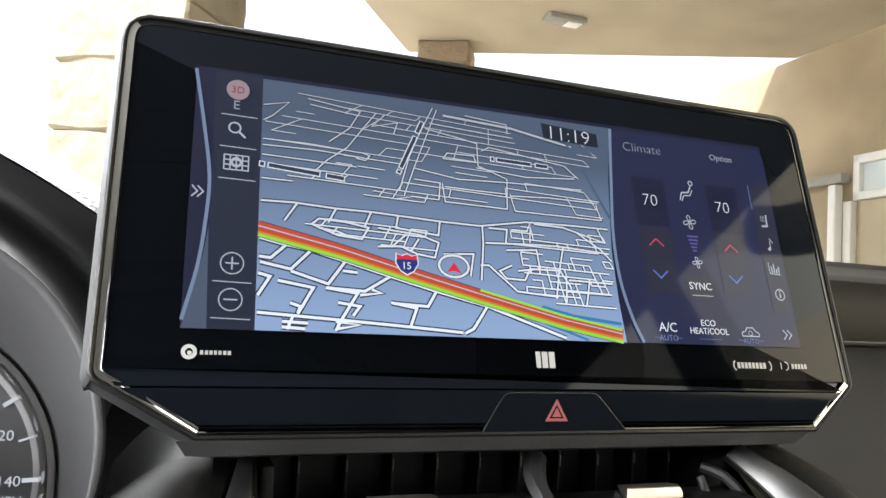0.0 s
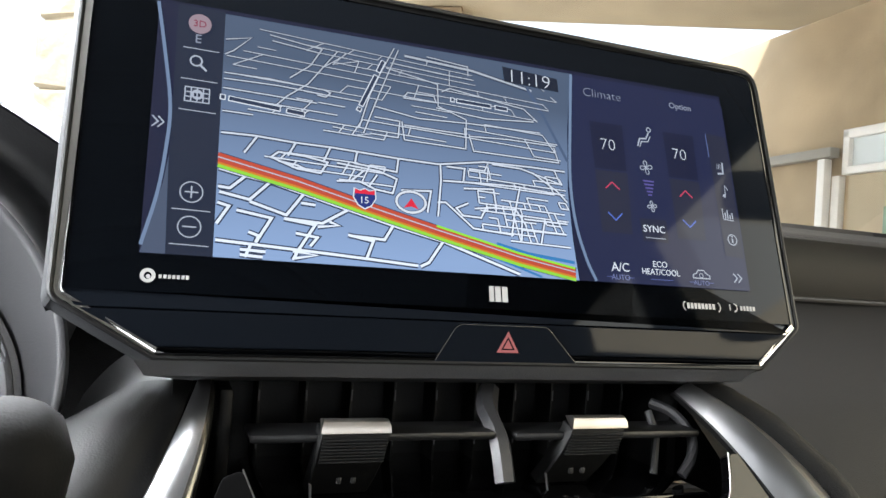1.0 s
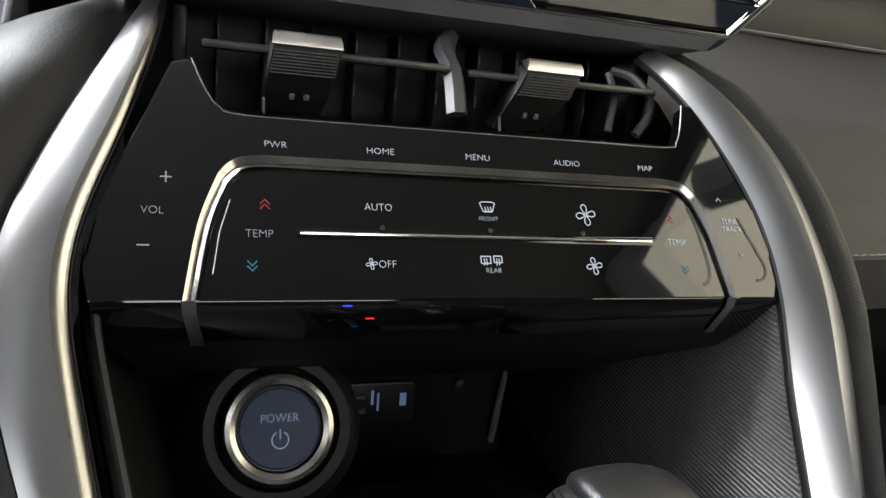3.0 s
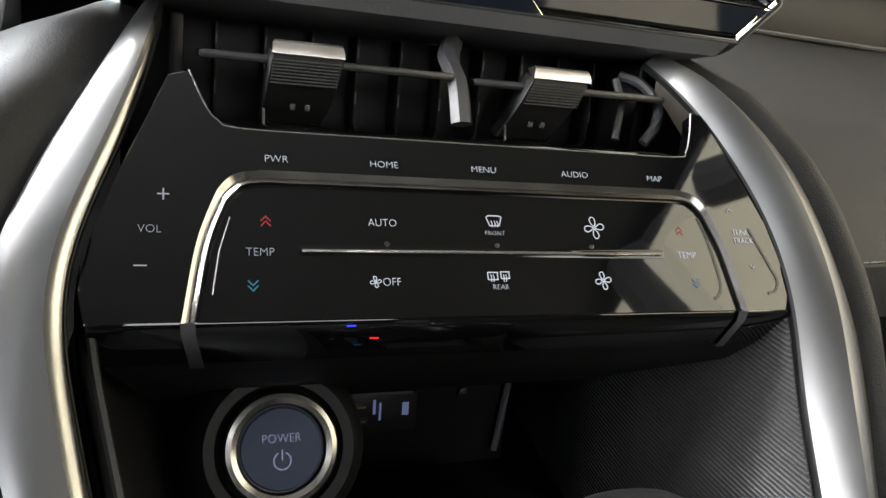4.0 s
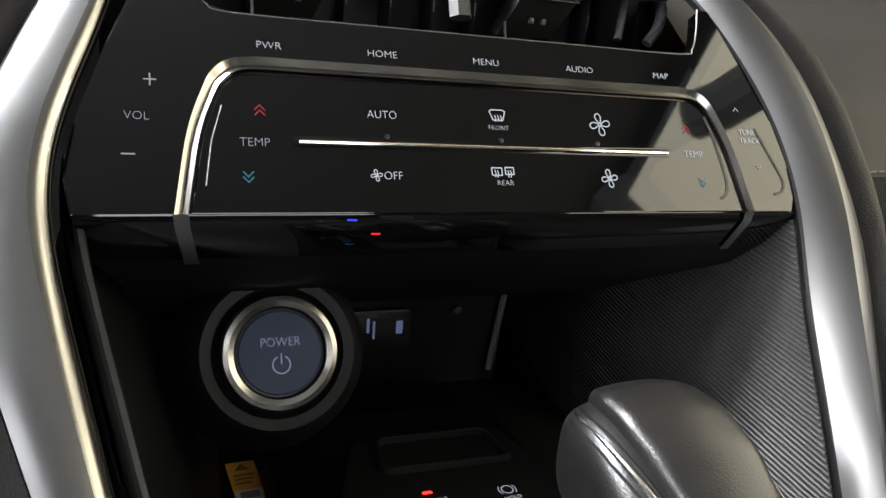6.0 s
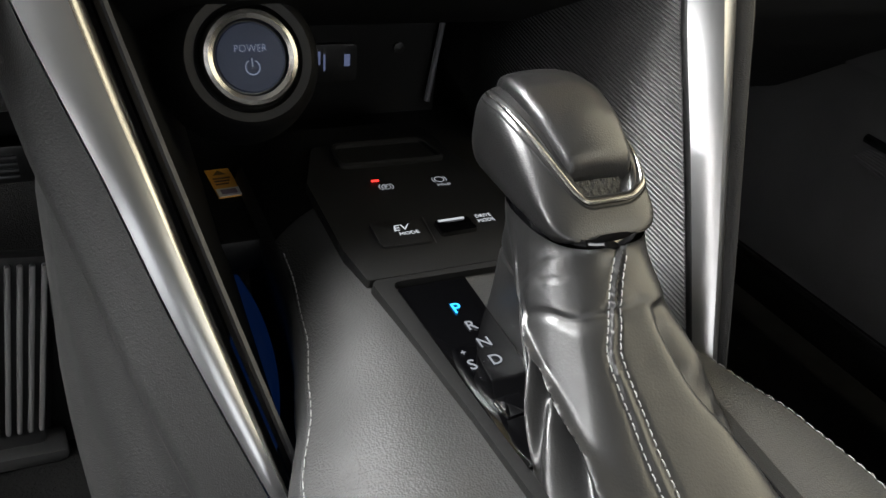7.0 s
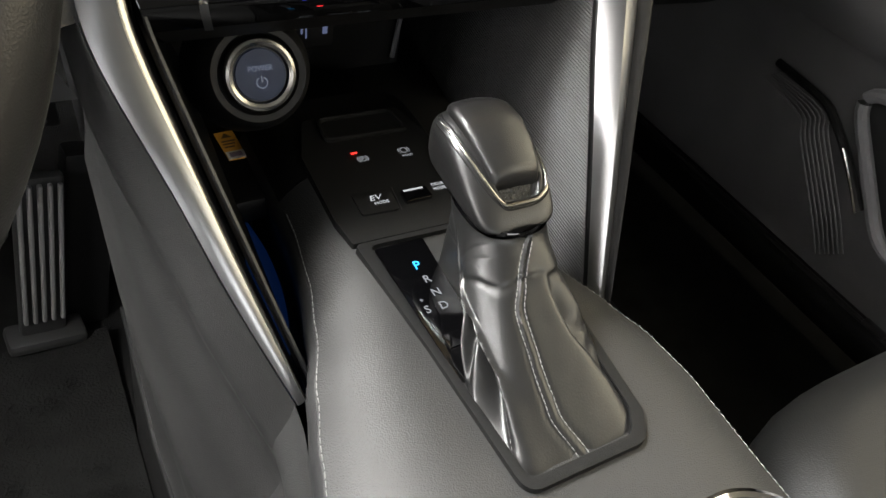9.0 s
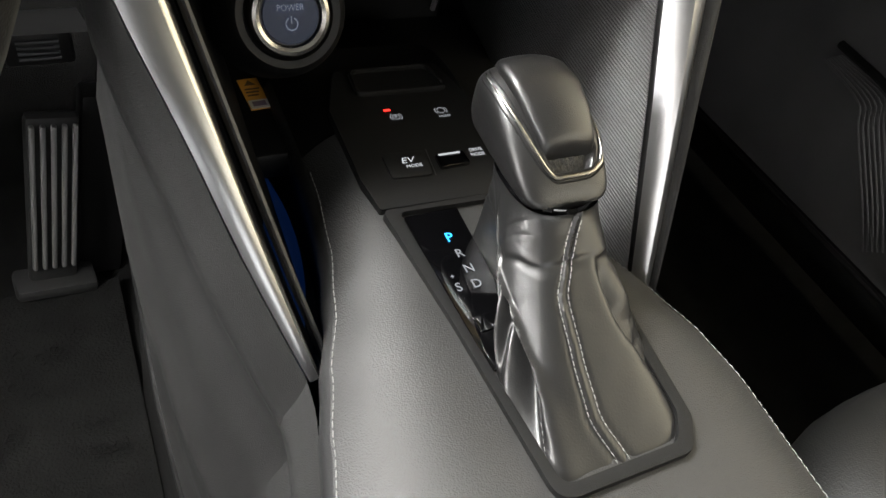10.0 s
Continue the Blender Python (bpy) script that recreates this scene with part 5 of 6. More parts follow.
def deck(x, y):
    """Height of the console's leather deck."""
    w = half_width(y, x)
    f = abs(x) / w
    return 0.7985 + 0.0175 * y - 0.020 * max(0.0, (f - 0.45) / 0.55) ** 2.2


console = thing("centre_console", "dark stitched leather centre console between the front seats", "console", Matrix.Translation((0, -0.1, 0.75)))
NU = 40


def leather_top(u, v):
    y = 0.15 - 0.50 * v
    a, b = -half_width(y, -1), half_width(y, 1)
    x = a + (b - a) * u
    return (x, y, deck(x, y))


def leather_side(s):
    def fn(u, v):
        y = 0.15 - 0.50 * v
        w = half_width(y, s)
        z0 = deck(s * w, y)
        return (s * (w + (0.0045 * math.sin(min(1, u * 4) * math.pi / 2) if u > 0 else 0) - 0.016 * max(0, u - 0.3)), y, z0 - 0.0035 * min(1, u * 5) - 0.13 * u * u)
    return fn


part("leather_deck", sheet(lambda u, v: leather_top(u, 0.16 + 0.84 * v), NU, 46), LEATHER, console, "grained dark leather deck", world=True)
# The deck's front end is blackened to imitate the dashboard's shadow.
part("front_deck", sheet(lambda u, v: leather_top(u, 0.158 * v), NU, 8), SHADED_BLACK, console, "front end of the deck, blackened as shade", world=True)
for s in (-1, 1):
    part("leather_side", sheet(leather_side(s), 10, 40), LEATHER if s > 0 else SOFT, console, "", world=True)
    path = [(s * (half_width(y, s) - 0.0012), y, deck(s * (half_width(y, s) - 0.0012), y) + 0.0004) for y in [0.055 - 0.009 * k for k in range(44)]]
    stitches(path, 0.0034, 0.0014, 0.00032, THREAD, console, "pale grey seam stitching")

# switch and shift surround, laid on the deck
MATT = material("matt_black_panel", (0.006, 0.006, 0.0059), 0.60, spec=0.14, grain=0.3, grain_size=1400, stain=0.06)
surround = thing("shift_surround", "matt black surround panel of the gear lever with switches", "panel", Matrix.Translation((0.008, -0.05, 0.8)))


def lay(bm, lift):
    """Bends a flat piece over the console's deck."""
    for v in bm.verts:
        v.co.z += 0.7985 + 0.0175 * v.co.y + lift
    return bm


rear_o = fillet([(-0.0330, -0.1850), (0.0420, -0.1840), (0.0525, -0.1680), (0.0620, -0.060), (0.0560, -0.0060), (-0.0462, -0.0045), (-0.0385, -0.090)], [0.011, 0.012, 0.012, 0.02, 0.004, 0.004, 0.02], 6)
rear_i = fillet([(-0.0270, -0.1775), (0.0370, -0.1765), (0.0455, -0.1630), (0.0545, -0.060), (0.0500, -0.0110), (-0.0362, -0.0085), (-0.0330, -0.090)], [0.007, 0.009, 0.010, 0.02, 0.004, 0.004, 0.02], 6)
part("shift_frame", lay(band(rear_o, rear_i, -0.002, 0.0028, crown=0.0003), 0.0005), MATT, surround, "matt black frame round the boot", world=True)
front_o = fillet([(-0.0463, -0.0040), (0.0562, -0.0056), (0.0530, 0.030), (0.0480, 0.090), (0.0400, 0.122), (-0.0330, 0.122), (-0.0470, 0.085), (-0.0490, 0.020)], [0.002, 0.002, 0.02, 0.01, 0.006, 0.006, 0.01, 0.01], 5)
part("switch_plate", lay(prism(front_o, -0.004, 0.0026, 0.0008), 0.0005), MATT, surround, "matt black switch plate", world=True)
part("well_floor", lay(prism(rear_i, -0.010, -0.0030), 0), SHADED_BLACK, surround, world=True)
part("charging_rim", lay(band(fillet(mm([(-27, 93), (38, 91), (33, 119), (-24, 120)]), 0.006, 5), fillet(mm([(-24, 96), (35, 94), (31, 116), (-21, 117)]), 0.005, 5), 0.0, 0.0052, crown=0.0008), 0.0), MATT, surround, "rounded tray rim", world=True)
ZS = 0.0036


def label_on(words, size, x, y, mat=PRINT, slant=0.0, squeeze=1.0, lift=ZS):
    return part("key_label", lay(lettering(words, size, x * MM, y * MM, 0, slant=slant, squeeze=squeeze), lift), mat, surround, world=True, smooth=False)


part("ev_switch", lay(prism(fillet(mm([(-31.5, 17), (-5.5, 15.5), (-3.5, 37), (-30.5, 38.5)]), 0.003, 4), 0, 0.0020, 0.0009), 0.0025), MATT, surround, "square black switch", world=True)
label_on("EV", 0.0046, -16.5, 29.6, slant=0.25, squeeze=1.15, lift=0.0048)
label_on("MODE", 0.0025, -14.6, 24.4, lift=0.0048)
part("mode_rocker", lay(prism(fillet(mm([(0.5, 19.0), (20.5, 19.5), (20, 31), (1.0, 31.0)]), 0.002, 4), 0, 0.0030, 0.0015), 0.0025), GLOSS, surround, "glossy black rocker switch", world=True)
part("rocker_line", lay(rbox((0.0098, 0.0290, 0), (0.0140, 0.0012, 0.0004), 0), 0.0058), PRINT, surround, "white line", world=True)
label_on("DRIVE", 0.0027, 29.5, 31.6, squeeze=0.85)
label_on("MODE", 0.0027, 29.2, 27.4, squeeze=0.85)
part("switch_gap", lay(strip(mm([(-4.4, 15), (-1.6, 38)]), 0.0007), 0.0034), PLASTIC_DARK, surround, world=True)
part("brake_light", lay(rbox((-0.0118, 0.0772, 0), (0.0042, 0.0013, 0.0004), 0), ZS), lit("red_indicator", (1.0, 0.03, 0.02), 2.2), surround, "red brake indicator", world=True)
part("brake_symbol", lay(join(circle_line(-0.0082, 0.0700, 0.0024, 0.0005), circle_line(-0.0082, 0.0700, 0.0038, 0.0005, 0, 130, 230, seg=8), circle_line(-0.0082, 0.0700, 0.0038, 0.0005, 0, -50, 50, seg=8)), ZS), PRINT_DIM, surround, world=True, smooth=False)
label_on("P", 0.0028, -8.2, 70.0, PRINT_DIM)
part("hold_symbol", lay(join(circle_line(0.0232, 0.0712, 0.0026, 0.0006), circle_line(0.0232, 0.0712, 0.0040, 0.0005, 0, 140, 220, seg=8), circle_line(0.0232, 0.0712, 0.0040, 0.0005, 0, -40, 40, seg=8)), ZS), PRINT_DIM, surround, world=True, smooth=False)
label_on("HOLD", 0.0020, 23.6, 65.6, PRINT_DIM)

# gear plate
gear = part("gear_plate", lay(prism(fillet(mm([(-35.2, -10.6), (-2.0, -9.8), (-4.0, -62), (-18, -112), (-31.5, -116), (-32.2, -90)]), [0.002, 0.002, 0.02, 0.004, 0.002, 0.02], 5), -0.004, 0.0016, 0.0005), 0.0), GLOSS, surround, "glossy black gear indicator plate", world=True)
ZG = 0.0021


def gear_mark(words, x, y, size, mat):
    return part("gear_letter", lay(lettering(words, size, x * MM, y * MM, 0, fat=0.00004), ZG), mat, gear, world=True, smooth=False)


gear_mark("P", -16.0, -31, 0.0062, lit("gear_blue", (0.03, 0.42, 1.0), 2.0))
for w, x, y in (("R", -15.2, -43), ("N", -15.0, -54), ("D", -15.2, -64.5), ("S", -25.8, -64.5)):
    gear_mark(w, x, y, 0.0054, PRINT_DIM)
gear_mark("+", -26.2, -57.2, 0.0030, PRINT_DIM)
gear_mark("-", -26.0, -72.0, 0.0007, PRINT_DIM)
gear_mark("-", -20.6, -64.3, 0.0007, PRINT_DIM)
part("release_button", lay(prism(fillet(mm([(-27, -84), (-15.5, -83.5), (-16, -93), (-26.5, -94)]), 0.0012, 3), 0, 0.0010, 0.0004), 0.0016), GLOSS, gear, "small release button", world=True)

# ---- gear lever: boot and knob ----
lever = thing("gear_lever", "leather gear lever with a pleated stitched boot and silver-edged knob", "gear lever", Matrix.Translation((0.01, -0.09, 0.8)))
NB, NV = 220, 96


def rounded(a, hx, hy, k=4.0):
    c, s = math.cos(a), math.sin(a)
    r = (abs(c / hx) ** k + abs(s / hy) ** k) ** (-1 / k)
    return r * c, r * s


def along(rows, v):
    """A value that glides from row to row of (v, value)."""
    if v <= rows[0][0]:
        return rows[0][1]
    for (va, fa), (vb, fb) in zip(rows, rows[1:]):
        if v <= vb:
            f = (v - va) / (vb - va)
            f = 0.5 * f + 0.5 * f * f * (3 - 2 * f)
            return fa + (fb - fa) * f
    return rows[-1][1]


def swell(v, v0, v1):
    """Rises from nothing at v0 to one halfway and falls to nothing at v1."""
    return math.sin(math.pi * (v - v0) / (v1 - v0)) ** 0.8 if v0 < v < v1 else 0.0


SEAM = [(0.0, 4.70), (0.17, 4.545), (0.37, 4.49), (0.59, 4.42), (0.76, 4.57), (1.0, 4.86)]
CORNER = [(0.0, 4.28), (0.19, 4.19), (0.29, 4.09), (0.36, 3.86), (0.52, 3.26), (0.7, 3.1)]
HOLLOW = [(0.0, 5.34), (0.15, 5.30), (0.27, 5.22), (0.45, 5.08), (0.69, 5.02)]
TUCK = [(3.14, 0.55), (3.86, 0.68), (4.54, 0.745), (4.92, 0.75), (5.6, 0.66)]


def bell(d, w):
    return math.exp(-(d / w) ** 2)


def boot(i, v):
    """From the oblong foot up to the neck: a corner ridge, hollow sides, gathers and a tuck under the neck."""
    a = 2 * math.pi * i / NB
    bx, by = rounded(a, 0.0408, 0.0722, 6.0)
    tx, ty = rounded(a, 0.0240, 0.0262, 2.8)
    k = 1 - (1 - v) ** 1.40
    cx, cy = 0.0178, -0.0500
    foot_x, foot_y = 0.0085 + bx, -0.1055 + by
    edge_x = -0.0295 + 0.0265 * min(1, max(0, (foot_y + 0.118) / 0.040))
    foot_x = max(foot_x, edge_x)
    x, y = foot_x + (cx + tx - foot_x) * k, foot_y + (cy + ty - foot_y) * k
    z = 0.7975 + 0.0175 * y * (1 - v) + (0.8540 - 0.7975) * v
    ridge, hollow, sa = along(CORNER, v), along(HOLLOW, v), along(SEAM, v)
    r = 0.0042 * bell(a - ridge, 0.10) * swell(v, -0.10, 0.62)
    r -= 0.0090 * bell(a - ridge + 0.20, 0.12) * swell(v, 0.02, 0.50)
    r += 0.0042 * bell(a - 3.72, 0.14) * swell(v, -0.15, 0.30)
    r += 0.0036 * bell(a - 3.38 - 0.3 * v, 0.09) * swell(v, 0.03, 0.46)
    r -= 0.0036 * bell(a - 3.54 - 0.3 * v, 0.07) * swell(v, 0.06, 0.46)
    r -= 0.0100 * bell(a - hollow - 0.10, 0.10 + 0.05 * (a > hollow + 0.10)) * swell(v, 0.02, 0.72)
    r += 0.0034 * bell(a - hollow - 0.42, 0.13) * swell(v, -0.2, 0.60)
    r += 0.0012 * math.sin(6 * a + 2.0) * swell(v, 0.0, 0.9) * (1.0 if a < 3.0 or a > 5.5 else 0.0)
    tuck = v - along(TUCK, a)
    soft = 0.24 + 0.30 * bell(a - 4.3, 0.55)
    r += soft * (-0.0032 * bell(tuck + 0.022, 0.026) + 0.0009 * bell(tuck - 0.060, 0.060))
    r -= 0.0006 * bell(tuck - 0.13 - 0.10 * (a - 3.8), 0.016) * bell(a - 3.75, 0.30)
    r -= 0.0005 * bell(tuck - 0.19 - 0.16 * (a - 3.6), 0.014) * bell(a - 3.60, 0.28)
    crush = bell(tuck, 0.06) * bell(a - sa, 0.20) + 0.3 * bell(a - 3.7, 0.3) * bell(v - 0.8, 0.10)
    r += 0.0006 * crush * noise.noise(Vector((x * 240, y * 240, z * 620)))
    r += 0.0011 * bell(a - sa, 0.022) - 0.0010 * bell(a - sa - 0.055, 0.018) - 0.0010 * bell(a - sa + 0.055, 0.018)
    r += 0.00025 * noise.noise(Vector((x, y, z)) * 90)
    n = Vector((bx / 0.0385 ** 2, by / 0.069 ** 2 * 1.5, 8.0)).normalized()
    return Vector((x, y, z)) + n * r


part("boot", loft([[boot(i, j / NV) for i in range(NB)] for j in range(NV + 1)], caps=False), BOOT, lever, "pleated black leather boot", world=True, angle=60)
for off in (-0.056, 0.056):
    seam_path = []
    for j in range(1, NV - 1):
        v = j / NV
        i = NB * (along(SEAM, v) + off * (0.85 + 1.1 * v * v)) / (2 * math.pi)
        seam_path.append(boot(i, v) + Vector((0, -0.0005, 0.0006)))
    stitches(seam_path, 0.0024, 0.0010, 0.00026, THREAD, lever, "grey double seam stitching", up=(0, -0.8, 0.5))
side_path = []
for j in range(3, 40):
    v = j / NV
    i = NB * (along(CORNER, v) - 0.10) / (2 * math.pi)
    side_path.append(boot(i, v) + Vector((-0.0003, -0.0004, 0.0003)))
stitches(side_path, 0.0020, 0.0016, 0.00016, bpy.data.materials["grey_thread"], lever, "faint stitching along the corner fold", up=(-0.5, -0.6, 0.5))

KN = [(0.0085, 0.0050, 0.8700, 0.8730), (0.0075, 0.0130, 0.8630, 0.8800), (0.0030, 0.0200, 0.8550, 0.8865), (-0.0070, 0.0242, 0.8480, 0.8905), (-0.0220, 0.0258, 0.8440, 0.8900), (-0.0400, 0.0262, 0.8420, 0.8845), (-0.0560, 0.0258, 0.8415, 0.8765),
      (-0.0690, 0.0245, 0.8425, 0.8680), (-0.0770, 0.0222, 0.8440, 0.8620), (-0.0815, 0.0170, 0.8470, 0.8575), (-0.0830, 0.0080, 0.8500, 0.8545)]
KX = 0.0195
KN = [(0.0085 - (0.0085 - y) * 0.885, w, zb + 0.0075 * min(1.0, max(0.0, -y / 0.03)), zt - 0.0012) for y, w, zb, zt in KN]
PAD_L, PAD_R, PAD_FRONT, LIP = -0.66, 0.84, -0.0520, -0.0622


def dent(y, f, upper):
    """How far the knob's skin sinks in the thumb recess behind the silver lip."""
    if not upper:
        return 0.0
    e = min(1.0, max(0.0, (PAD_FRONT + 0.004 - y) / 0.0015)) * min(1.0, max(0.0, (y - LIP - 0.0012) / 0.0014))
    return 0.0052 * e * min(1.0, max(0.0, (f - PAD_L - 0.02) / 0.08)) * min(1.0, max(0.0, (PAD_R + 0.02 - f) / 0.08))


def knob_ring(y, hw, zb, zt, n=132):
    out = []
    for k in range(n):
        a = 2 * math.pi * k / n
        x, z = rounded(a, hw, (zt - zb) / 2, 3.5)
        out.append((KX + x * (1 + 0.10 * (z / (zt - zb))), y - 0.10 * z, (zb + zt) / 2 + z - dent(y, math.cos(a), math.sin(a) > 0.2)))
    return out


def knob_at(y):
    for a, b in zip(KN, KN[1:]):
        if a[0] >= y >= b[0]:
            f = (a[0] - y) / (a[0] - b[0])
            return [a[i] + (b[i] - a[i]) * f for i in range(1, 4)]
    return KN[-1][1:]


ks = smooth_path([(k[0], k[1], k[2]) for k in KN], 9)
kt = smooth_path([(k[0], k[3], 0) for k in KN], 9)
knob = part("knob", loft([knob_ring(p.x, p.y, p.z, q.y) for p, q in zip(ks, kt)]), LEATHER_FINE, lever, "smooth black leather knob", world=True, angle=50)


def knob_top(y, fx, lift=0.0006):
    hw, zb, zt = knob_at(y)
    a = math.acos(max(-1, min(1, fx)))
    x, z = rounded(a, hw, (zt - zb) / 2, 3.5)
    return Vector((KX + x * (1 + 0.10 * (z / (zt - zb))), y - 0.10 * z, (zb + zt) / 2 + z + lift))


def u_line(out, lift):
    """The line of the silver edging: down one side, round the lip and up the other."""
    left = [(0.000 - 0.0052 * k, -0.81 - out + 0.004 * k) for k in range(12)]
    right = [(0.000 - 0.0052 * k, 0.95 + out * 0.5 - 0.002 * k) for k in range(12)]
    low = LIP - out * 0.030
    corner_l, corner_r = [(low + 0.0022, -0.745 - out * 0.7), (low + 0.0005, -0.69 - out * 0.4)], [(low + 0.0005, 0.86 + out * 0.3), (low + 0.0022, 0.90 + out * 0.4)]
    pts = left + corner_l + [(low, f) for f in (-0.5, -0.2, 0.1, 0.4, 0.7)] + corner_r + right[::-1]
    return smooth_path([knob_top(y, max(-0.995, min(0.995, f)), lift) for y, f in pts], 4)


part("silver_line", tube(u_line(0.0, 0.0004), lambda f: 0.0005 + 0.0008 * math.sin(math.pi * min(1, max(0, (f - 0.08) / 0.84))) ** 0.6, 10), EDGE, knob, "silver edging round the knob's top", world=True)
part("groove", tube(u_line(0.055, 0.0001), 0.00055, 6), SHADED_BLACK, knob, "", world=True)
part("groove", tube(u_line(-0.055, 0.0002), 0.0006, 6), SHADED_BLACK, knob, "", world=True)
# the raised pad: rounded long edges, a rolled front end over the recess
cap = []
RIM = [(PAD_L, -0.0020), (PAD_L + 0.002, 0.0012), (PAD_L + 0.016, 0.0032), (PAD_L + 0.050, 0.0044), (PAD_L + 0.12, 0.0049)]
ACROSS = RIM + [(-0.36, 0.0053), (-0.1, 0.0057), (0.15, 0.0058), (0.40, 0.0056), (0.60, 0.0052)] + [(PAD_R - (f - PAD_L) * 0.8, h) for f, h in RIM[::-1]]
for y, g, drop in [(0.0062, 0.1, 0.0030), (0.0050, 0.6, 0.0008), (0.0030, 0.9, 0.0)] + [(0.0 - 0.0033 * k, 1.0, 0.0) for k in range(15)] + [(-0.0485, 0.97, 0.0001), (-0.0500, 0.90, 0.0003), (-0.0512, 0.75, 0.0008), (-0.0519, 0.5, 0.0016), (PAD_FRONT - 0.0002, 0.2, 0.0034), (PAD_FRONT + 0.0004, 0.0, 0.0062)]:
    cap.append([knob_top(y, f, h * g - drop) for f, h in ACROSS])
part("top_pad", loft(cap, closed=False), LEATHER_FINE, knob, "smooth raised leather top pad", world=True, angle=70)
part("thumb_button", loft([[knob_top(y, PAD_L + 0.10 + (PAD_R - PAD_L - 0.20) * k / 16, z) for k in range(17)] for y, z in ((-0.0525, -0.0030), (-0.0545, -0.0038), (-0.0580, -0.0040), (-0.0606, -0.0030))], closed=False), material("recess_black", (0.006, 0.006, 0.006), 0.45, spec=0.4, grain=1.0, grain_size=500, dist=0.002), knob, "worn black release button in the recess", world=True)
part("collar", loft([[(0.0185 + (0.0236 + g) * math.cos(a), -0.0495 + (0.0258 + g) * math.sin(a), z) for a in [2 * math.pi * k / 40 for k in range(40)]] for z, g in ((0.8495, 0.0), (0.8510, 0.0012), (0.8540, 0.0012), (0.8560, 0.0))], caps=False), GLOSS, lever, "glossy black collar", world=True)

# ---- cup holder ----
cup = thing("cup_holder", "round cup holder with a bright metal ring", "cup holder", Matrix.Translation((0.056, -0.2640, 0.7935)))
part("ring", lathe([(0.0445, -0.001), (0.0440, 0.0022), (0.0415, 0.0034), (0.0390, 0.0020), (0.0385, -0.004)], 48, closed=True), CHROME, cup, "bright metal ring")
part("well", lathe([(0.0390, 0.0010), (0.0375, -0.004), (0.0350, -0.02), (0.034, -0.02)], 40), PLASTIC_DARK, cup, "black well")

# ---- slot beside the console with its blue lamp ----
slot = thing("side_pocket", "dark side pocket beside the console lit faintly blue", "pocket", Matrix.Translation((-0.10, 0.0, 0.70)))
il = flowing(INNER_L)[24:]
part("pocket_floor", prism([(-(p.x - 0.003), p.y + 0.003) for p in il] + [(-0.05, -0.07), (-0.05, 0.09), (-0.13, 0.09)], 0.685, 0.695), PLASTIC_DARK, slot, world=True)
part("pocket_wall", loft([[(-(p.x - 0.002), p.y + 0.002, p.z * (1 - v) + 0.69 * v) for p in il] for v in (0, 0.3, 0.6, 1.0)], closed=False), PLASTIC_DARK, slot, world=True)
blue = smooth_path([(-0.0835, 0.095, 0.742), (-0.0850, 0.060, 0.738), (-0.0905, 0.020, 0.734), (-0.0995, -0.020, 0.731), (-0.1085, -0.055, 0.730)], 6)
part("blue_lamp", tube(blue, lambda f: 0.0025 + 0.0085 * math.sin(math.pi * f), 12), lit("blue_ambient", (0.006, 0.05, 0.24), 0.050, 0.5), slot, "dim blue ambient light strip", world=True)
part("ribbed_edge", tube([(-(p.x - 0.0065), p.y + 0.004, p.z) for p in il], 0.0016, 6), PLASTIC_DARK, slot, "", world=True)

# ---- dashboard ----
dash = thing("dashboard", "dark soft-touch dashboard with leather panels and grey stitching", "dashboard", Matrix.Translation((0, 0.35, 0.9)))
pad = [(0.335, 1.060), (0.330, 1.095), (0.333, 1.120), (0.345, 1.136), (0.370, 1.142), (0.45, 1.154), (0.60, 1.172), (0.80, 1.180), (1.05, 1.172), (1.05, 1.02)]
pp = [(p.x, p.y) for p in smooth_path([(y, z, 0) for y, z in pad], 4)]
def pad_run(points):
    return loft([[(x, y + 0.05 * abs(x) * (0 if y > 0.5 else 1), z) for y, z in points] for x in [-0.76 + 0.076 * k for k in range(21)]], closed=False)


# Below the cut the same pad is blackened to imitate its shaded front.
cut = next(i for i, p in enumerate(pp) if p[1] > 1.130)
part("upper_pad", pad_run(pp[cut:]), PAD, dash, "grained dark upper pad", world=True)
part("pad_front", pad_run(pp[:cut + 1]), SHADED_BLACK, dash, "front edge of the upper pad, darkened as shade", world=True)
# cover behind the display, from the vents up to the pad, shade in its colour
cover = [(0.152, 1.036), (0.190, 1.046), (0.240, 1.072), (0.290, 1.105), (0.350, 1.128)]
part("centre_cover", loft([[(x, y, z) for y, z in cover] for x in (-0.135, -0.07, 0.0, 0.06, 0.118)], closed=False), SHADED_BLACK, dash, "black cover behind the display", world=True)
part("centre_back", rbox((-0.01, 0.300, 0.92), (0.25, 0.012, 0.38), 0), SHADED_BLACK, dash, world=True)
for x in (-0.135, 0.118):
    part("centre_side", loft([[(x, y, z) for y, z in cover], [(x, max(y, 0.16), 0.74) for y, z in cover]], closed=False), SHADED_BLACK, dash, world=True)
# recessed band and bright line above the leather panel
part("recess_band", loft([[(x, y + 0.03 * x, z) for y, z in ((0.345, 1.118), (0.352, 1.100), (0.350, 1.084), (0.338, 1.080), (0.334, 1.076))] for x in (0.14, 0.30, 0.46, 0.62, 0.76)], closed=False), PLASTIC_DARK, dash, "dark recessed band", world=True)
part("accent_line", tube([(0.16 + 0.06 * k, 0.3365 + 0.03 * (0.16 + 0.06 * k), 1.0785) for k in range(11)], 0.0012, 6), PLASTIC_GREY, dash, "thin grey accent line", world=True)


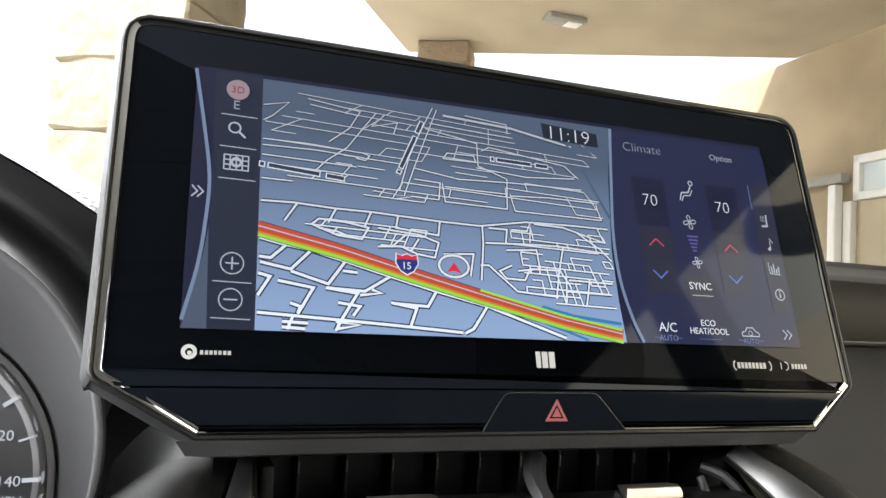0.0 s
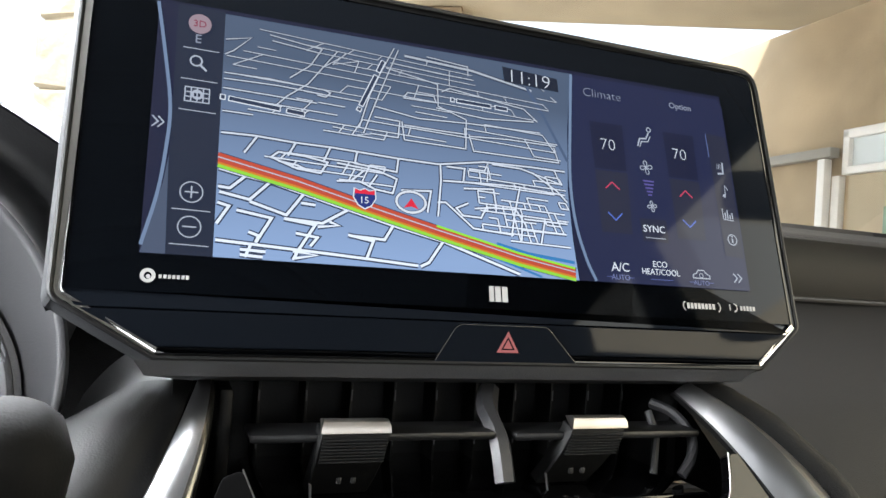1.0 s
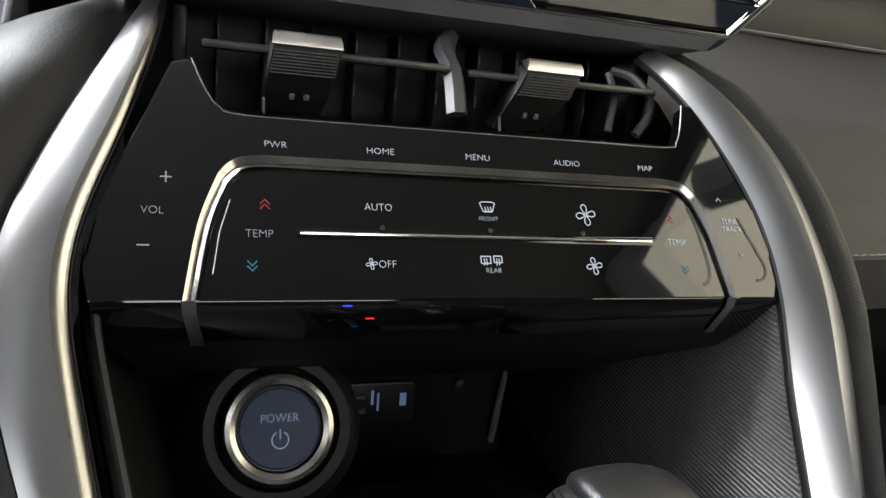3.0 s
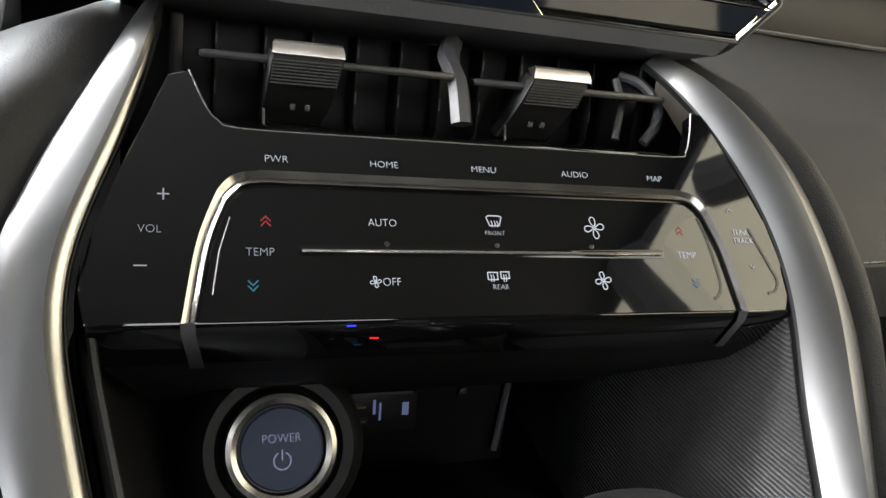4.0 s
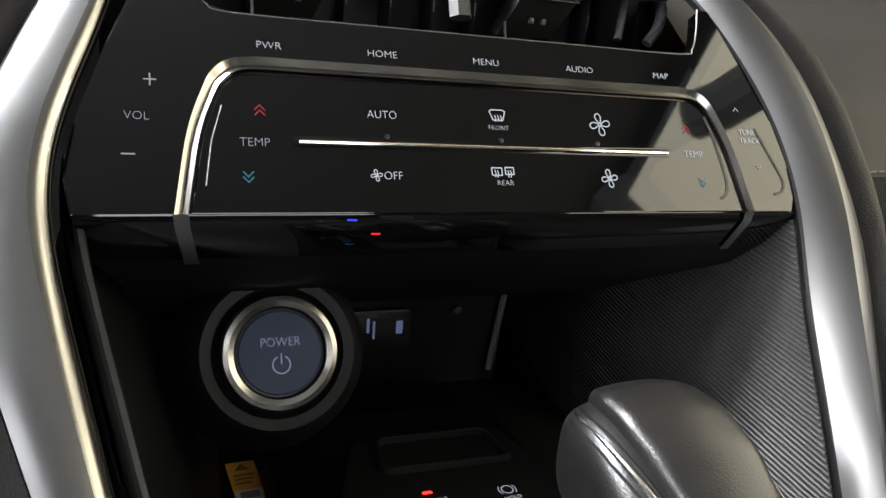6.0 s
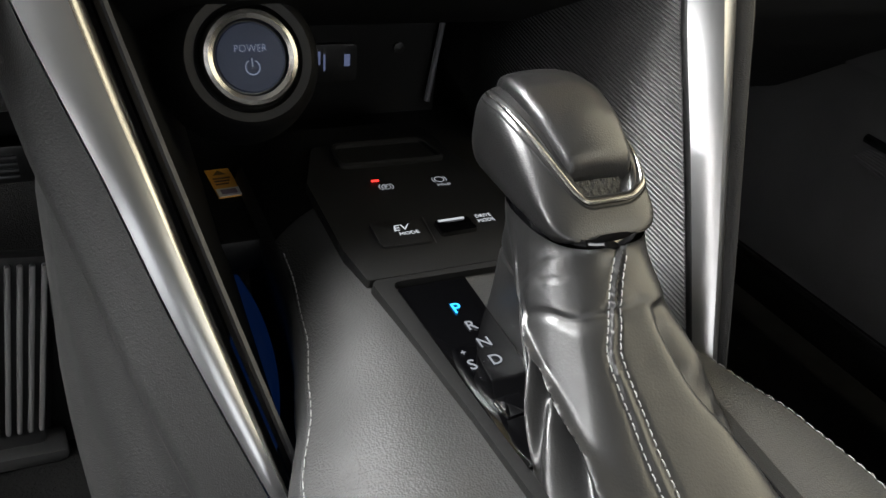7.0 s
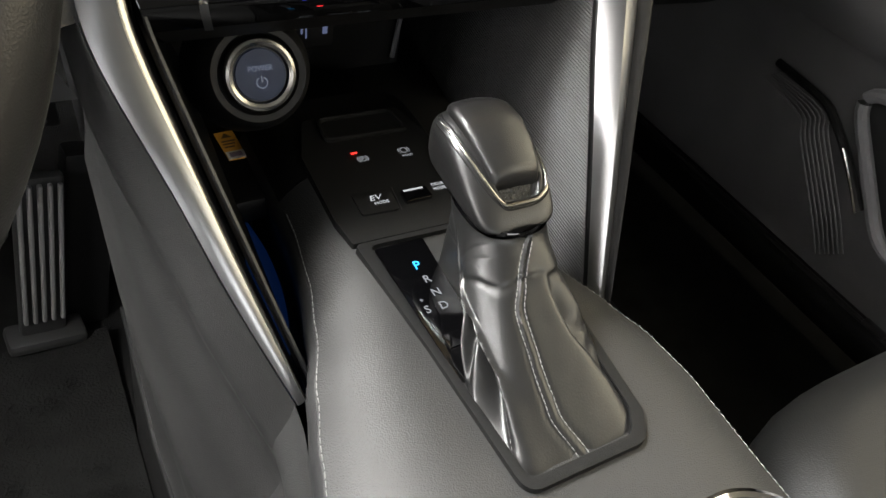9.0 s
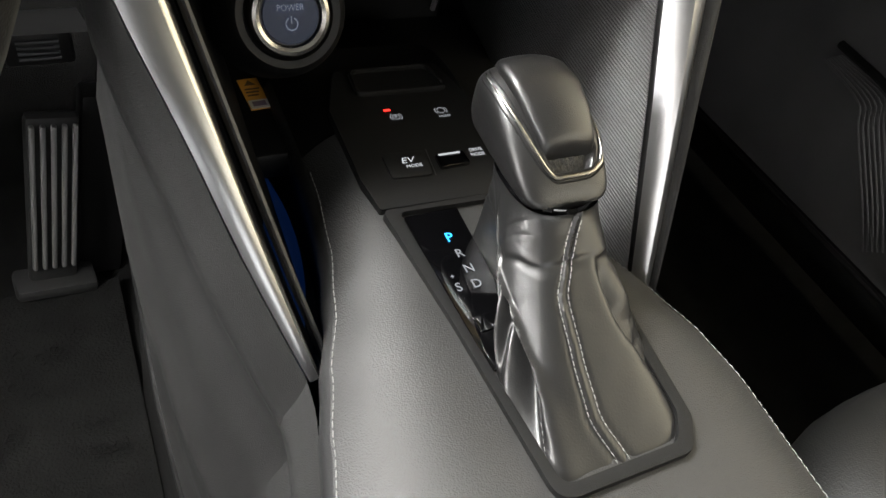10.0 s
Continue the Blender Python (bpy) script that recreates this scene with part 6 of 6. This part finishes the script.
def passenger_panel(u, v):
    """Leather-covered panel from the centre stack to the door, bulging towards the seat."""
    x = 0.150 + 0.60 * u
    prof = [(1.076, 0.335), (1.050, 0.285), (1.010, 0.205), (0.970, 0.150), (0.935, 0.122), (0.900, 0.120), (0.860, 0.150), (0.800, 0.235), (0.740, 0.330), (0.680, 0.420)]
    f = v * (len(prof) - 1)
    k = min(int(f), len(prof) - 2)
    g = f - k
    g = g * g * (3 - 2 * g) * 0.4 + g * 0.6
    z = prof[k][0] + (prof[k + 1][0] - prof[k][0]) * g
    y = prof[k][1] + (prof[k + 1][1] - prof[k][1]) * g
    return (x, y + 0.045 * math.sin(math.pi * min(1.0, u * 1.1)) * (0.4 if z < 0.95 else 0.6) - 0.02 * (1 - u) * (1 if z > 0.9 else 0), z)


PASSENGER_LEATHER = material("passenger_leather", (0.0065, 0.0065, 0.0067), 0.6, spec=0.25, grain=0.4, grain_size=1500, bump_kind="leather", stain=0.1)
part("passenger_panel", sheet(passenger_panel, 30, 45), PASSENGER_LEATHER, dash, "dark leather passenger panel", world=True)
st = [Vector(passenger_panel(0.10 + 0.02 * k, 0.435)) + Vector((0, -0.0012, 0.0006)) for k in range(40)]
stitches(st, 0.0048, 0.0022, 0.0005, THREAD, dash, "grey seam stitching", up=(0, -0.8, 0.5))


def cheek(s):
    """Padded strip just outside the bright trim."""
    def fn(u, v):
        b = [Vector(p) for p in OUTER_R]
        f = v * 9.999
        k = min(int(f), 9)
        p = b[k].lerp(b[k + 1], f - k)
        w = 0.030 - 0.022 * max(0, v - 0.42) / 0.58
        return (s * (p.x + 0.001 + w * u), p.y + 0.002 + 0.006 * u * u + 0.045 * u ** 4 - 0.006 * math.sin(math.pi * u), p.z + 0.004 * u)
    return sheet(fn, 8, 32)


part("trim_cheek", cheek(1), PASSENGER_LEATHER, dash, "padded strip beside the bright trim", world=True)


def knee_pad(u, v):
    """Rounded leather pad between the bright trim and the steering column."""
    b = [Vector(p) for p in OUTER_L]
    f = 0.4 + v * 4.6
    k = min(int(f), 9)
    p = b[k].lerp(b[k + 1], f - k)
    x = -(p.x - 0.002) - (0.051 + 0.175 * v) * u
    e = min(1.0, u / 0.22)
    y = p.y + 0.005 - 0.015 * math.sin(e * math.pi / 2) + 0.05 * max(0.0, u - 0.3) + (0.03 * (1 - v) ** 3)
    return (x, y, p.z + 0.006 * math.sin(math.pi * u) * (1 - v) - 0.030 * u * u * (1 - v))


part("knee_pad", sheet(knee_pad, 24, 24), material("knee_leather", (0.009, 0.009, 0.0091), 0.6, spec=0.3, grain=0.16, grain_size=1300, bump_kind="leather", stain=0.1), dash, "rounded dark leather knee pad", world=True)
part("pad_cap", sheet(lambda u, v: (lambda a: (a[0], a[1] + 0.09 * v, a[2] + 0.004 * math.sin(v * 2)))(knee_pad(u, 0.0)), 24, 5), PLASTIC, dash, "", world=True)

# cluster hood: an arch of grained padding over the dials
def hood(u, v):
    x = -0.150 - 0.44 * u
    z = 1.187 - 1.75 * (x + 0.37) ** 2
    y = 0.205 + 0.42 * v - 0.010 * math.sin(math.pi * min(1, v * 8))
    return (x, y, z + 0.013 * math.sin(math.pi * min(0.5, v * 4)) + 0.010 * v - 0.16 * max(0.0, v - 0.45) ** 2)


part("cluster_hood", sheet(hood, 30, 28), PAD, dash, "grained padded hood over the dials", world=True)

# ---- instrument cluster ----
DC = (-0.2665, 0.205, 1.012)
DIAL = frame_at(DC, 8)
cluster = thing("instrument_cluster", "round speed dial with white numerals in a grey surround", "gauge", DIAL)


def cone(r, h, f):
    return [(0.002 * f + r * math.cos(a), 0.016 * f + r * math.sin(a), h) for a in [2 * math.pi * k / 64 for k in range(64)]]


part("surround", loft([cone(0.070, 0.0, 0), cone(0.075, 0.012, 0.1), cone(0.082, 0.032, 0.6), cone(0.0860, 0.048, 0.95), cone(0.0875, 0.0505, 1.0), cone(0.0895, 0.0500, 1.0)], caps=False), material("cluster_grey", (0.048, 0.048, 0.051), 0.5, grain=0.3, grain_size=1100, stain=0.08), cluster, "grey conical surround", angle=80)
part("outer_wall", loft([cone(0.0895, 0.0500, 1.0), cone(0.0900, 0.042, 1.0), cone(0.084, -0.02, 1.0)], caps=False), PLASTIC_DARK, cluster)


def lining(u, v):
    """Dark inner side of the hood, from its edge down to the dial's surround."""
    a = radians(4 + 172 * u)
    low = DIAL @ Vector((0.002 + 0.0880 * math.cos(a), 0.016 + 0.0880 * math.sin(a), 0.0500))
    top = Vector(hood(0.02 + 0.90 * u, 0.0)) - Vector((0, -0.001, 0.001))
    q = top.lerp(low, v)
    q.y += 0.030 * math.sin(math.pi * v)
    return tuple(q)


part("hood_lining", sheet(lining, 40, 12), PLASTIC_DARK, dash, "black inner side of the hood", world=True)
part("bezel_ring", lathe([(0.072, 0.000), (0.0715, 0.007), (0.069, 0.009), (0.066, 0.006), (0.064, 0.0)], 56, closed=True), CHROME, cluster, "bright dial ring")
part("dial_face", lathe([(0.066, 0.001), (0.0002, 0.0012)], 56, closed=True), material("dial_face", (0.06, 0.06, 0.064), 0.5), cluster, "dark dial face")
DIALW = lit("dial_white", (0.80, 0.82, 0.86), 0.75, 0.4)
part("scale_ring", circle_line(0, 0, 0.0640, 0.0030, 0.0016, -130, 130, seg=60), material("dial_grey", (0.28, 0.28, 0.29), 0.4), cluster, smooth=False)
for k in range(15):
    a = radians(-94 + 16 * k)
    part("tick", strip([(0.0585 * math.cos(a), 0.0585 * math.sin(a)), (0.0650 * math.cos(a), 0.0650 * math.sin(a))], 0.0018 if k % 2 == 0 else 0.0009, 0.0020), DIALW, cluster, smooth=False)
for w, a in (("100", 44), ("120", 23), ("140", 2)):
    for k, digit in enumerate(w):
        part("numeral", lettering(digit, 0.0043, 0.0535 * math.cos(radians(a)) + 0.0031 * (k - 1), 0.0525 * math.sin(radians(a)), 0.0020), DIALW, cluster, smooth=False)
part("unit_text", lettering("MPH", 0.0036, 0.0540, -0.0060, 0.0020), DIALW, cluster, smooth=False)

# ---- steering wheel and stalk ----
wheel = thing("steering_wheel", "dark leather steering wheel with a stitched rim", "steering wheel", frame_at((-0.3648, -0.088, 1.068), 25))
RW, RT = 0.172, 0.0165
rim_rings = []
for k in range(96):
    a = 2 * math.pi * k / 96
    grip = 0.0035 * math.exp(-((((a + math.pi) % (2 * math.pi)) - math.pi - 0.55) / 0.20) ** 2)
    rim_rings.append([((RW + (RT + grip) * 1.02 * math.cos(b)) * math.cos(a), (RW + (RT + grip) * 1.02 * math.cos(b)) * math.sin(a), 1.18 * RT * math.sin(b)) for b in [2 * math.pi * j / 20 for j in range(20)]])
rim_rings.append(rim_rings[0])
part("rim", loft(rim_rings, caps=False), material("wheel_leather", (0.010, 0.0099, 0.0098), 0.42, grain=0.15, grain_size=1700, bump_kind="leather", stain=0.1, rough_var=0.05), wheel, "dark leather rim")
th = []
for k in range(220):
    a = 2 * math.pi * k / 220
    r = RW - RT * 1.02
    for t in (tube([(r * math.cos(a) - 0.0002, r * math.sin(a), -0.003), ((r - 0.0006) * math.cos(a + 0.006), (r - 0.0006) * math.sin(a + 0.006), 0.0), (r * math.cos(a + 0.012), r * math.sin(a + 0.012), 0.003)], 0.0006, 4), ):
        th.append(t)
part("stitching", join(*th), material("dark_thread", (0.05, 0.05, 0.05), 0.7), wheel, "dark rim stitching")
part("rim_seam", put(lathe([(RT * 1.035, -0.0004), (RT * 1.035, 0.0004)], 20, closed=True), Matrix.Rotation(radians(-34), 4, "Z") @ Matrix.Translation((RW, 0, 0)) @ Matrix.Rotation(radians(90), 4, "X") @ Matrix.Diagonal((1, 1.18, 1, 1))), PLASTIC_DARK, wheel)
for s in (-1, 1):
    part("spoke", loft([[(s * 0.05, 0.020, 0.0), (s * 0.05, -0.030, 0.0), (s * 0.05, -0.030, -0.016), (s * 0.05, 0.020, -0.016)], [(s * 0.115, 0.012, -0.002), (s * 0.115, -0.022, -0.002), (s * 0.115, -0.022, -0.014), (s * 0.115, 0.012, -0.014)], [(s * 0.160, 0.022, -0.003), (s * 0.160, -0.018, -0.003), (s * 0.160, -0.018, -0.012), (s * 0.160, 0.022, -0.012)]]), PLASTIC, wheel, "black spoke")
part("hub", lathe([(0.062, -0.05), (0.064, -0.010), (0.058, 0.006), (0.03, 0.012), (0.0002, 0.013)], 40), SOFT, wheel, "padded hub")
stalk = thing("wiper_stalk", "black wiper stalk behind the steering wheel", "stalk", Matrix.Translation((-0.27, 0.03, 1.02)))
part("arm", tube(smooth_path([(-0.320, 0.045, 1.010), (-0.26, 0.034, 1.022), (-0.205, 0.022, 1.032)], 6), 0.0085, 12, 0.8), SHADED_BLACK, stalk, world=True)
part("tip", tube([(-0.208 + 0.0031 * k, 0.0222 - 0.0004 * k, 1.0318 + 0.0004 * k) for k in range(17)], lambda f: 0.0008 + 0.0148 * (1 - abs(2 * f - 1) ** 4) ** 0.5, 24), material("stalk_black", (0.010, 0.010, 0.0102), 0.75, spec=0.12, grain=0.2, grain_size=1200), stalk, "rounded tip", world=True)
solid("steering_column", rbox((-0.372, 0.08, 1.020), (0.11, 0.22, 0.10), 0.02), PLASTIC, "black steering column shroud behind the wheel", "steering column")

# ---- footwell ----
def side_panel(u, v):
    """Soft side of the console, from the bright trim down to the carpet."""
    top = [Vector((-0.176, 0.12, 0.99))] + [Vector((-(p[0] + 0.001), p[1] + 0.002, p[2])) for p in OUTER_L[5:]] + [Vector((-0.1070, -0.09, 0.757)), Vector((-0.1190, -0.14, 0.761)), Vector((-0.1335, -0.25, 0.766)), Vector((-0.1395, -0.40, 0.768))]
    f = u * (len(top) - 1)
    k = min(int(f), len(top) - 2)
    p = top[k].lerp(top[k + 1], f - k)
    foot = Vector((-0.179, p.y * 1.6 + 0.03, 0.33))
    q = p.lerp(foot, v)
    q.x += math.sin(math.pi * v) * (0.010 * max(0.0, 1 - u / 0.35) - 0.008 * min(1.0, u / 0.4))
    q.x += 0.009 * math.exp(-((v - 0.17) / 0.045) ** 2) - 0.006 * math.exp(-((v - 0.075) / 0.035) ** 2) - 0.006 * math.exp(-((v - 0.33 - 0.10 * u) / 0.04) ** 2) + 0.005 * math.exp(-((v - 0.50 - 0.1 * u) / 0.05) ** 2)
    return tuple(q)


DARK_SOFT = material("dark_soft_panel", (0.017, 0.017, 0.0168), 0.46, spec=0.4, grain=0.35, grain_size=1500, bump_kind="leather", stain=0.1)
side = thing("console_side_panel", "dark soft side panel of the console above the carpet", "panel", Matrix.Translation((-0.15, 0.0, 0.6)))
part("panel", sheet(lambda u, v: side_panel(u, 0.60 * v), 48, 28), DARK_SOFT, side, "dark soft panel", world=True)
part("carpet_strip", sheet(lambda u, v: side_panel(u, 0.60 + 0.40 * v), 48, 16), CARPET, side, "black carpet below the panel", world=True)
part("joint", tube([Vector(side_panel(k / 40, 0.60)) + Vector((-0.001, 0, 0)) for k in range(41)], 0.002, 6), PLASTIC_DARK, side, "", world=True)
solid("footwell_wall", sheet(lambda u, v: (-0.150 - 0.008 * v, 0.16 + 0.54 * u, 0.33 + 0.55 * v), 6, 6), PLASTIC, "black plastic footwell side wall", "panel")
solid("lower_dash_cover", sheet(lambda u, v: (-0.17 - 0.58 * u, 0.16 + 0.30 * v, 0.82 - 0.16 * v), 6, 6), PLASTIC_DARK, "black cover under the dashboard on the driver's side", "panel")
mat_bm = sheet(lambda u, v: (-0.70 + 0.52 * u, -0.40 + 0.78 * v, 0.338 + 0.004 * math.sin(9 * u) * math.sin(7 * v) + 0.10 * max(0, v - 0.90)), 40, 40)
solid("floor_mat", mat_bm, MAT_RUBBER, "black ribbed rubber floor mat with small rings", "floor mat")
rings = []
rnd = random.Random(3)
for k in range(40):
    x, y = -0.36 + 0.15 * rnd.random(), 0.02 + 0.30 * rnd.random()
    b = lathe([(0.0062, 0), (0.0064, 0.0009), (0.0052, 0.0009), (0.0050, 0)], 14, closed=True)
    rings.append(put(b, Matrix.Translation((x, y, 0.3415))))
tagged(solid("mat_rings", join(*rings), MAT_RUBBER, "small raised rings of the rubber floor mat", "floor mat", "stuff"))

PED = Matrix.Translation((-0.2500, 0.385, 0.352)) @ Matrix.Rotation(radians(6), 4, "Z") @ Matrix.Rotation(radians(9.5), 4, "Y")
pedal = thing("accelerator_pedal", "black rubber accelerator pedal with upright ribs", "pedal", PED)
part("pad", rbox((0, 0, 0.125), (0.050, 0.016, 0.236), 0.006), RUBBER, pedal, "black rubber pad")
for k in range(5):
    part("rib", rbox((-0.0195 + 0.0097 * k, -0.0105, 0.138), (0.0048, 0.0070, 0.196), 0.0020), material("rib_grey", (0.15, 0.15, 0.146), 0.5) if k == 0 else bpy.data.materials["rib_grey"], pedal)
part("foot", rbox((0.002, -0.004, 0.010), (0.085, 0.040, 0.018), 0.006), RUBBER, pedal)
part("bracket", rbox((0.055, 0.03, 0.12), (0.05, 0.03, 0.26), 0.006), PLASTIC_DARK, pedal)
speaker = thing("footwell_vent", "small slotted vent above the pedal", "vent", Matrix.Translation((-0.205, 0.30, 0.72)))
part("body", rbox((0, 0.01, 0), (0.05, 0.02, 0.03), 0.003), PLASTIC_DARK, speaker)
for k in range(4):
    part("slot", rbox((0.0, -0.001, -0.008 + 0.005 * k), (0.030, 0.002, 0.0018), 0), PLASTIC_GREY, speaker)

# ---- passenger side ----
solid("glovebox_lower", sheet(lambda u, v: (0.13 + 0.62 * u, 0.30 + 0.16 * v, 0.80 - 0.14 * v), 8, 4), PLASTIC_DARK, "black lower cover under the passenger dashboard", "panel")
side2 = thing("console_side_panel", "black side of the console in the passenger footwell", "panel", Matrix.Translation((0.12, 0.0, 0.5)))


def far_side(u, v):
    return (0.118 + 0.012 * math.sin(math.pi * v) + 0.08 * max(0, u - 0.75), -0.45 + 1.15 * u, 0.33 + 0.43 * v)


part("panel", sheet(lambda u, v: far_side(u, 0.45 + 0.55 * v), 16, 8), PLASTIC_DARK, side2, "black plastic panel", world=True)
part("carpet_strip", sheet(lambda u, v: far_side(u, 0.45 * v), 16, 6), CARPET, side2, "black carpet below the panel", world=True)

door = thing("door_1", "closed dark passenger door with a grey-rimmed pocket", "door", Matrix.Translation((0.70, 0.0, 0.40)), kind="structure")


def door_skin(u, v):
    y, z = -1.0 + 1.75 * u, 0.42 + 0.62 * v
    b = 0.040 * math.exp(-((z - 0.78) / 0.07) ** 2) + 0.012 * math.exp(-((z - 1.05) / 0.05) ** 2)
    b += 0.030 * max(0.0, 1 - ((y - 0.05) / 0.26) ** 2) * max(0.0, 1 - ((z - 0.60) / 0.13) ** 2)
    return (0.715 - b, y, z)


part("door_panel", sheet(door_skin, 60, 40), material("door_plastic", (0.060, 0.059, 0.060), 0.55, grain=0.35, grain_size=1000, stain=0.1), door, "dark grained door panel", world=True)
part("arm_pad", sheet(lambda u, v: (0.668 - 0.018 * math.sin(math.pi * v), -0.9 + 1.25 * u, 0.755 + 0.085 * v), 24, 8), bpy.data.materials["door_plastic"], door, "soft leather arm pad", world=True)
ring_p = fillet([(0.128, 0.735), (-0.20, 0.760), (-0.16, 0.600), (-0.010, 0.578)], [0.030, 0.05, 0.05, 0.07], 8)
part("pocket_rim", tube([(0.645, y, z) for y, z in ring_p + ring_p[:1]], 0.0085, 10), PLASTIC_GREY, door, "grey pocket rim", world=True)
part("pocket_pad", put(prism([(y, z) for y, z in ring_p], 0, 0.006, 0.003), Matrix(((0, 0, -1, 0.660), (1, 0, 0, 0), (0, 1, 0, 0), (0, 0, 0, 1)))), LEATHER_FINE, door, "dark padded pocket", world=True)
for k in range(7):
    o = 0.0046 * k - 0.004
    part("speaker_rib", tube(smooth_path([(0.664, 0.235 + 0.6 * o, 0.676 - 0.6 * o), (0.652, 0.150 + o, 0.678 - o), (0.646, 0.126 + o, 0.655 - o), (0.644, 0.060 + o, 0.585 - o), (0.650, 0.030 + o, 0.540 - o)], 4), 0.0010, 5), bpy.data.materials["door_plastic"], door, world=True)
part("dark_slot", tube(smooth_path([(0.662, 0.240, 0.690), (0.650, 0.155, 0.690), (0.643, 0.125, 0.682), (0.640, 0.083, 0.654), (0.640, 0.036, 0.610)], 5), 0.0055, 8), SHADED_BLACK, door, world=True)
part("chrome_strip", tube(smooth_path([(0.6345, 0.092, 0.664), (0.634, 0.066, 0.640), (0.634, 0.036, 0.608)], 4), 0.0016, 6), CHROME, door, "thin bright strip", world=True)
sill = thing("trim_sill", "black plastic door sill step", "sill", Matrix.Translation((0.69, 0, 0.33)), kind="structure")
part("sill_plate", rbox((0.715, -0.30, 0.425), (0.06, 1.6, 0.05), 0.012), SHADED_BLACK, sill, world=True)
part("sill_groove", rbox((0.700, -0.30, 0.4515), (0.008, 1.5, 0.006), 0.002), PLASTIC_DARK, sill, world=True)
part("sill_clip", rbox((0.700, -0.045, 0.455), (0.012, 0.035, 0.010), 0.003), PLASTIC_DARK, sill, world=True)

seat = thing("passenger_seat", "dark grey leather passenger seat cushion", "seat", Matrix.Translation((0.46, -0.4, 0.35)))


def cushion(i, v):
    a = 2 * math.pi * i / 64
    z = 0.42 + 0.25 * v
    x, y = rounded(a, 0.258, 0.290, 4.2)
    s = 1.0 - 0.16 * max(0, (v - 0.72) / 0.28) ** 2.4 if v > 0.72 else 0.97 + 0.03 * v / 0.72
    return (0.462 + x * s, -0.420 + y * s, z + 0.006 * math.sin(a * 2) * v)


seat_rings = [[cushion(i, j / 24) for i in range(64)] for j in range(25)]
part("cushion", loft(seat_rings), SEAT_LEATHER, seat, "rounded grey leather cushion", world=True)
part("seat_base", rbox((0.46, -0.46, 0.385), (0.40, 0.44, 0.10), 0.01), PLASTIC_DARK, seat, world=True)


def seat_back(t, x):
    """An unseen light-blocking backrest, reclined, with side bolsters and a headrest above the cushion."""
    rings = []
    for j in range(15):
        v = j / 14
        z, y = 0.60 + 0.64 * v, -0.735 - 0.20 * v
        hw = 0.245 - 0.055 * v ** 3
        ring = []
        for k in range(28):
            px, py = rounded(2 * math.pi * k / 28, hw, 0.065 - 0.015 * v, 3.2)
            bolster = 0.035 * (abs(px) / hw) ** 4 * (1 - v) if py > 0 else 0.0
            ring.append((x + px, y + py + bolster, z))
        rings.append(ring)
    part("backrest", loft(rings), SEAT_LEATHER, t, "dark leather backrest", world=True)
    part("headrest", rbox((x, -0.945, 1.345), (0.26, 0.09, 0.17), 0.04, 4), SEAT_LEATHER, t, "padded headrest", world=True)
    for d in (-0.05, 0.05):
        part("headrest_post", tube([(x + d, -0.935, 1.22), (x + d, -0.945, 1.30)], 0.006, 8), CHROME, t, world=True)


seat_back(seat, 0.46)
# Unseen driver's seat, added to block window light in the trims' reflections.
unseen_driver_seat = thing("unseen_driver_seat", "unseen dark grey leather driver's seat added behind the wheel to block window light", "seat", Matrix.Translation((-0.41, -0.6, 0.35)))
part("cushion", loft([[(x - 0.872, y - 0.345, z) for x, y, z in r] for r in seat_rings]), SEAT_LEATHER, unseen_driver_seat, "rounded grey leather cushion", world=True)
part("seat_base", rbox((-0.41, -0.80, 0.385), (0.40, 0.44, 0.10), 0.01), PLASTIC_DARK, unseen_driver_seat, world=True)
seat_back(unseen_driver_seat, -0.41)
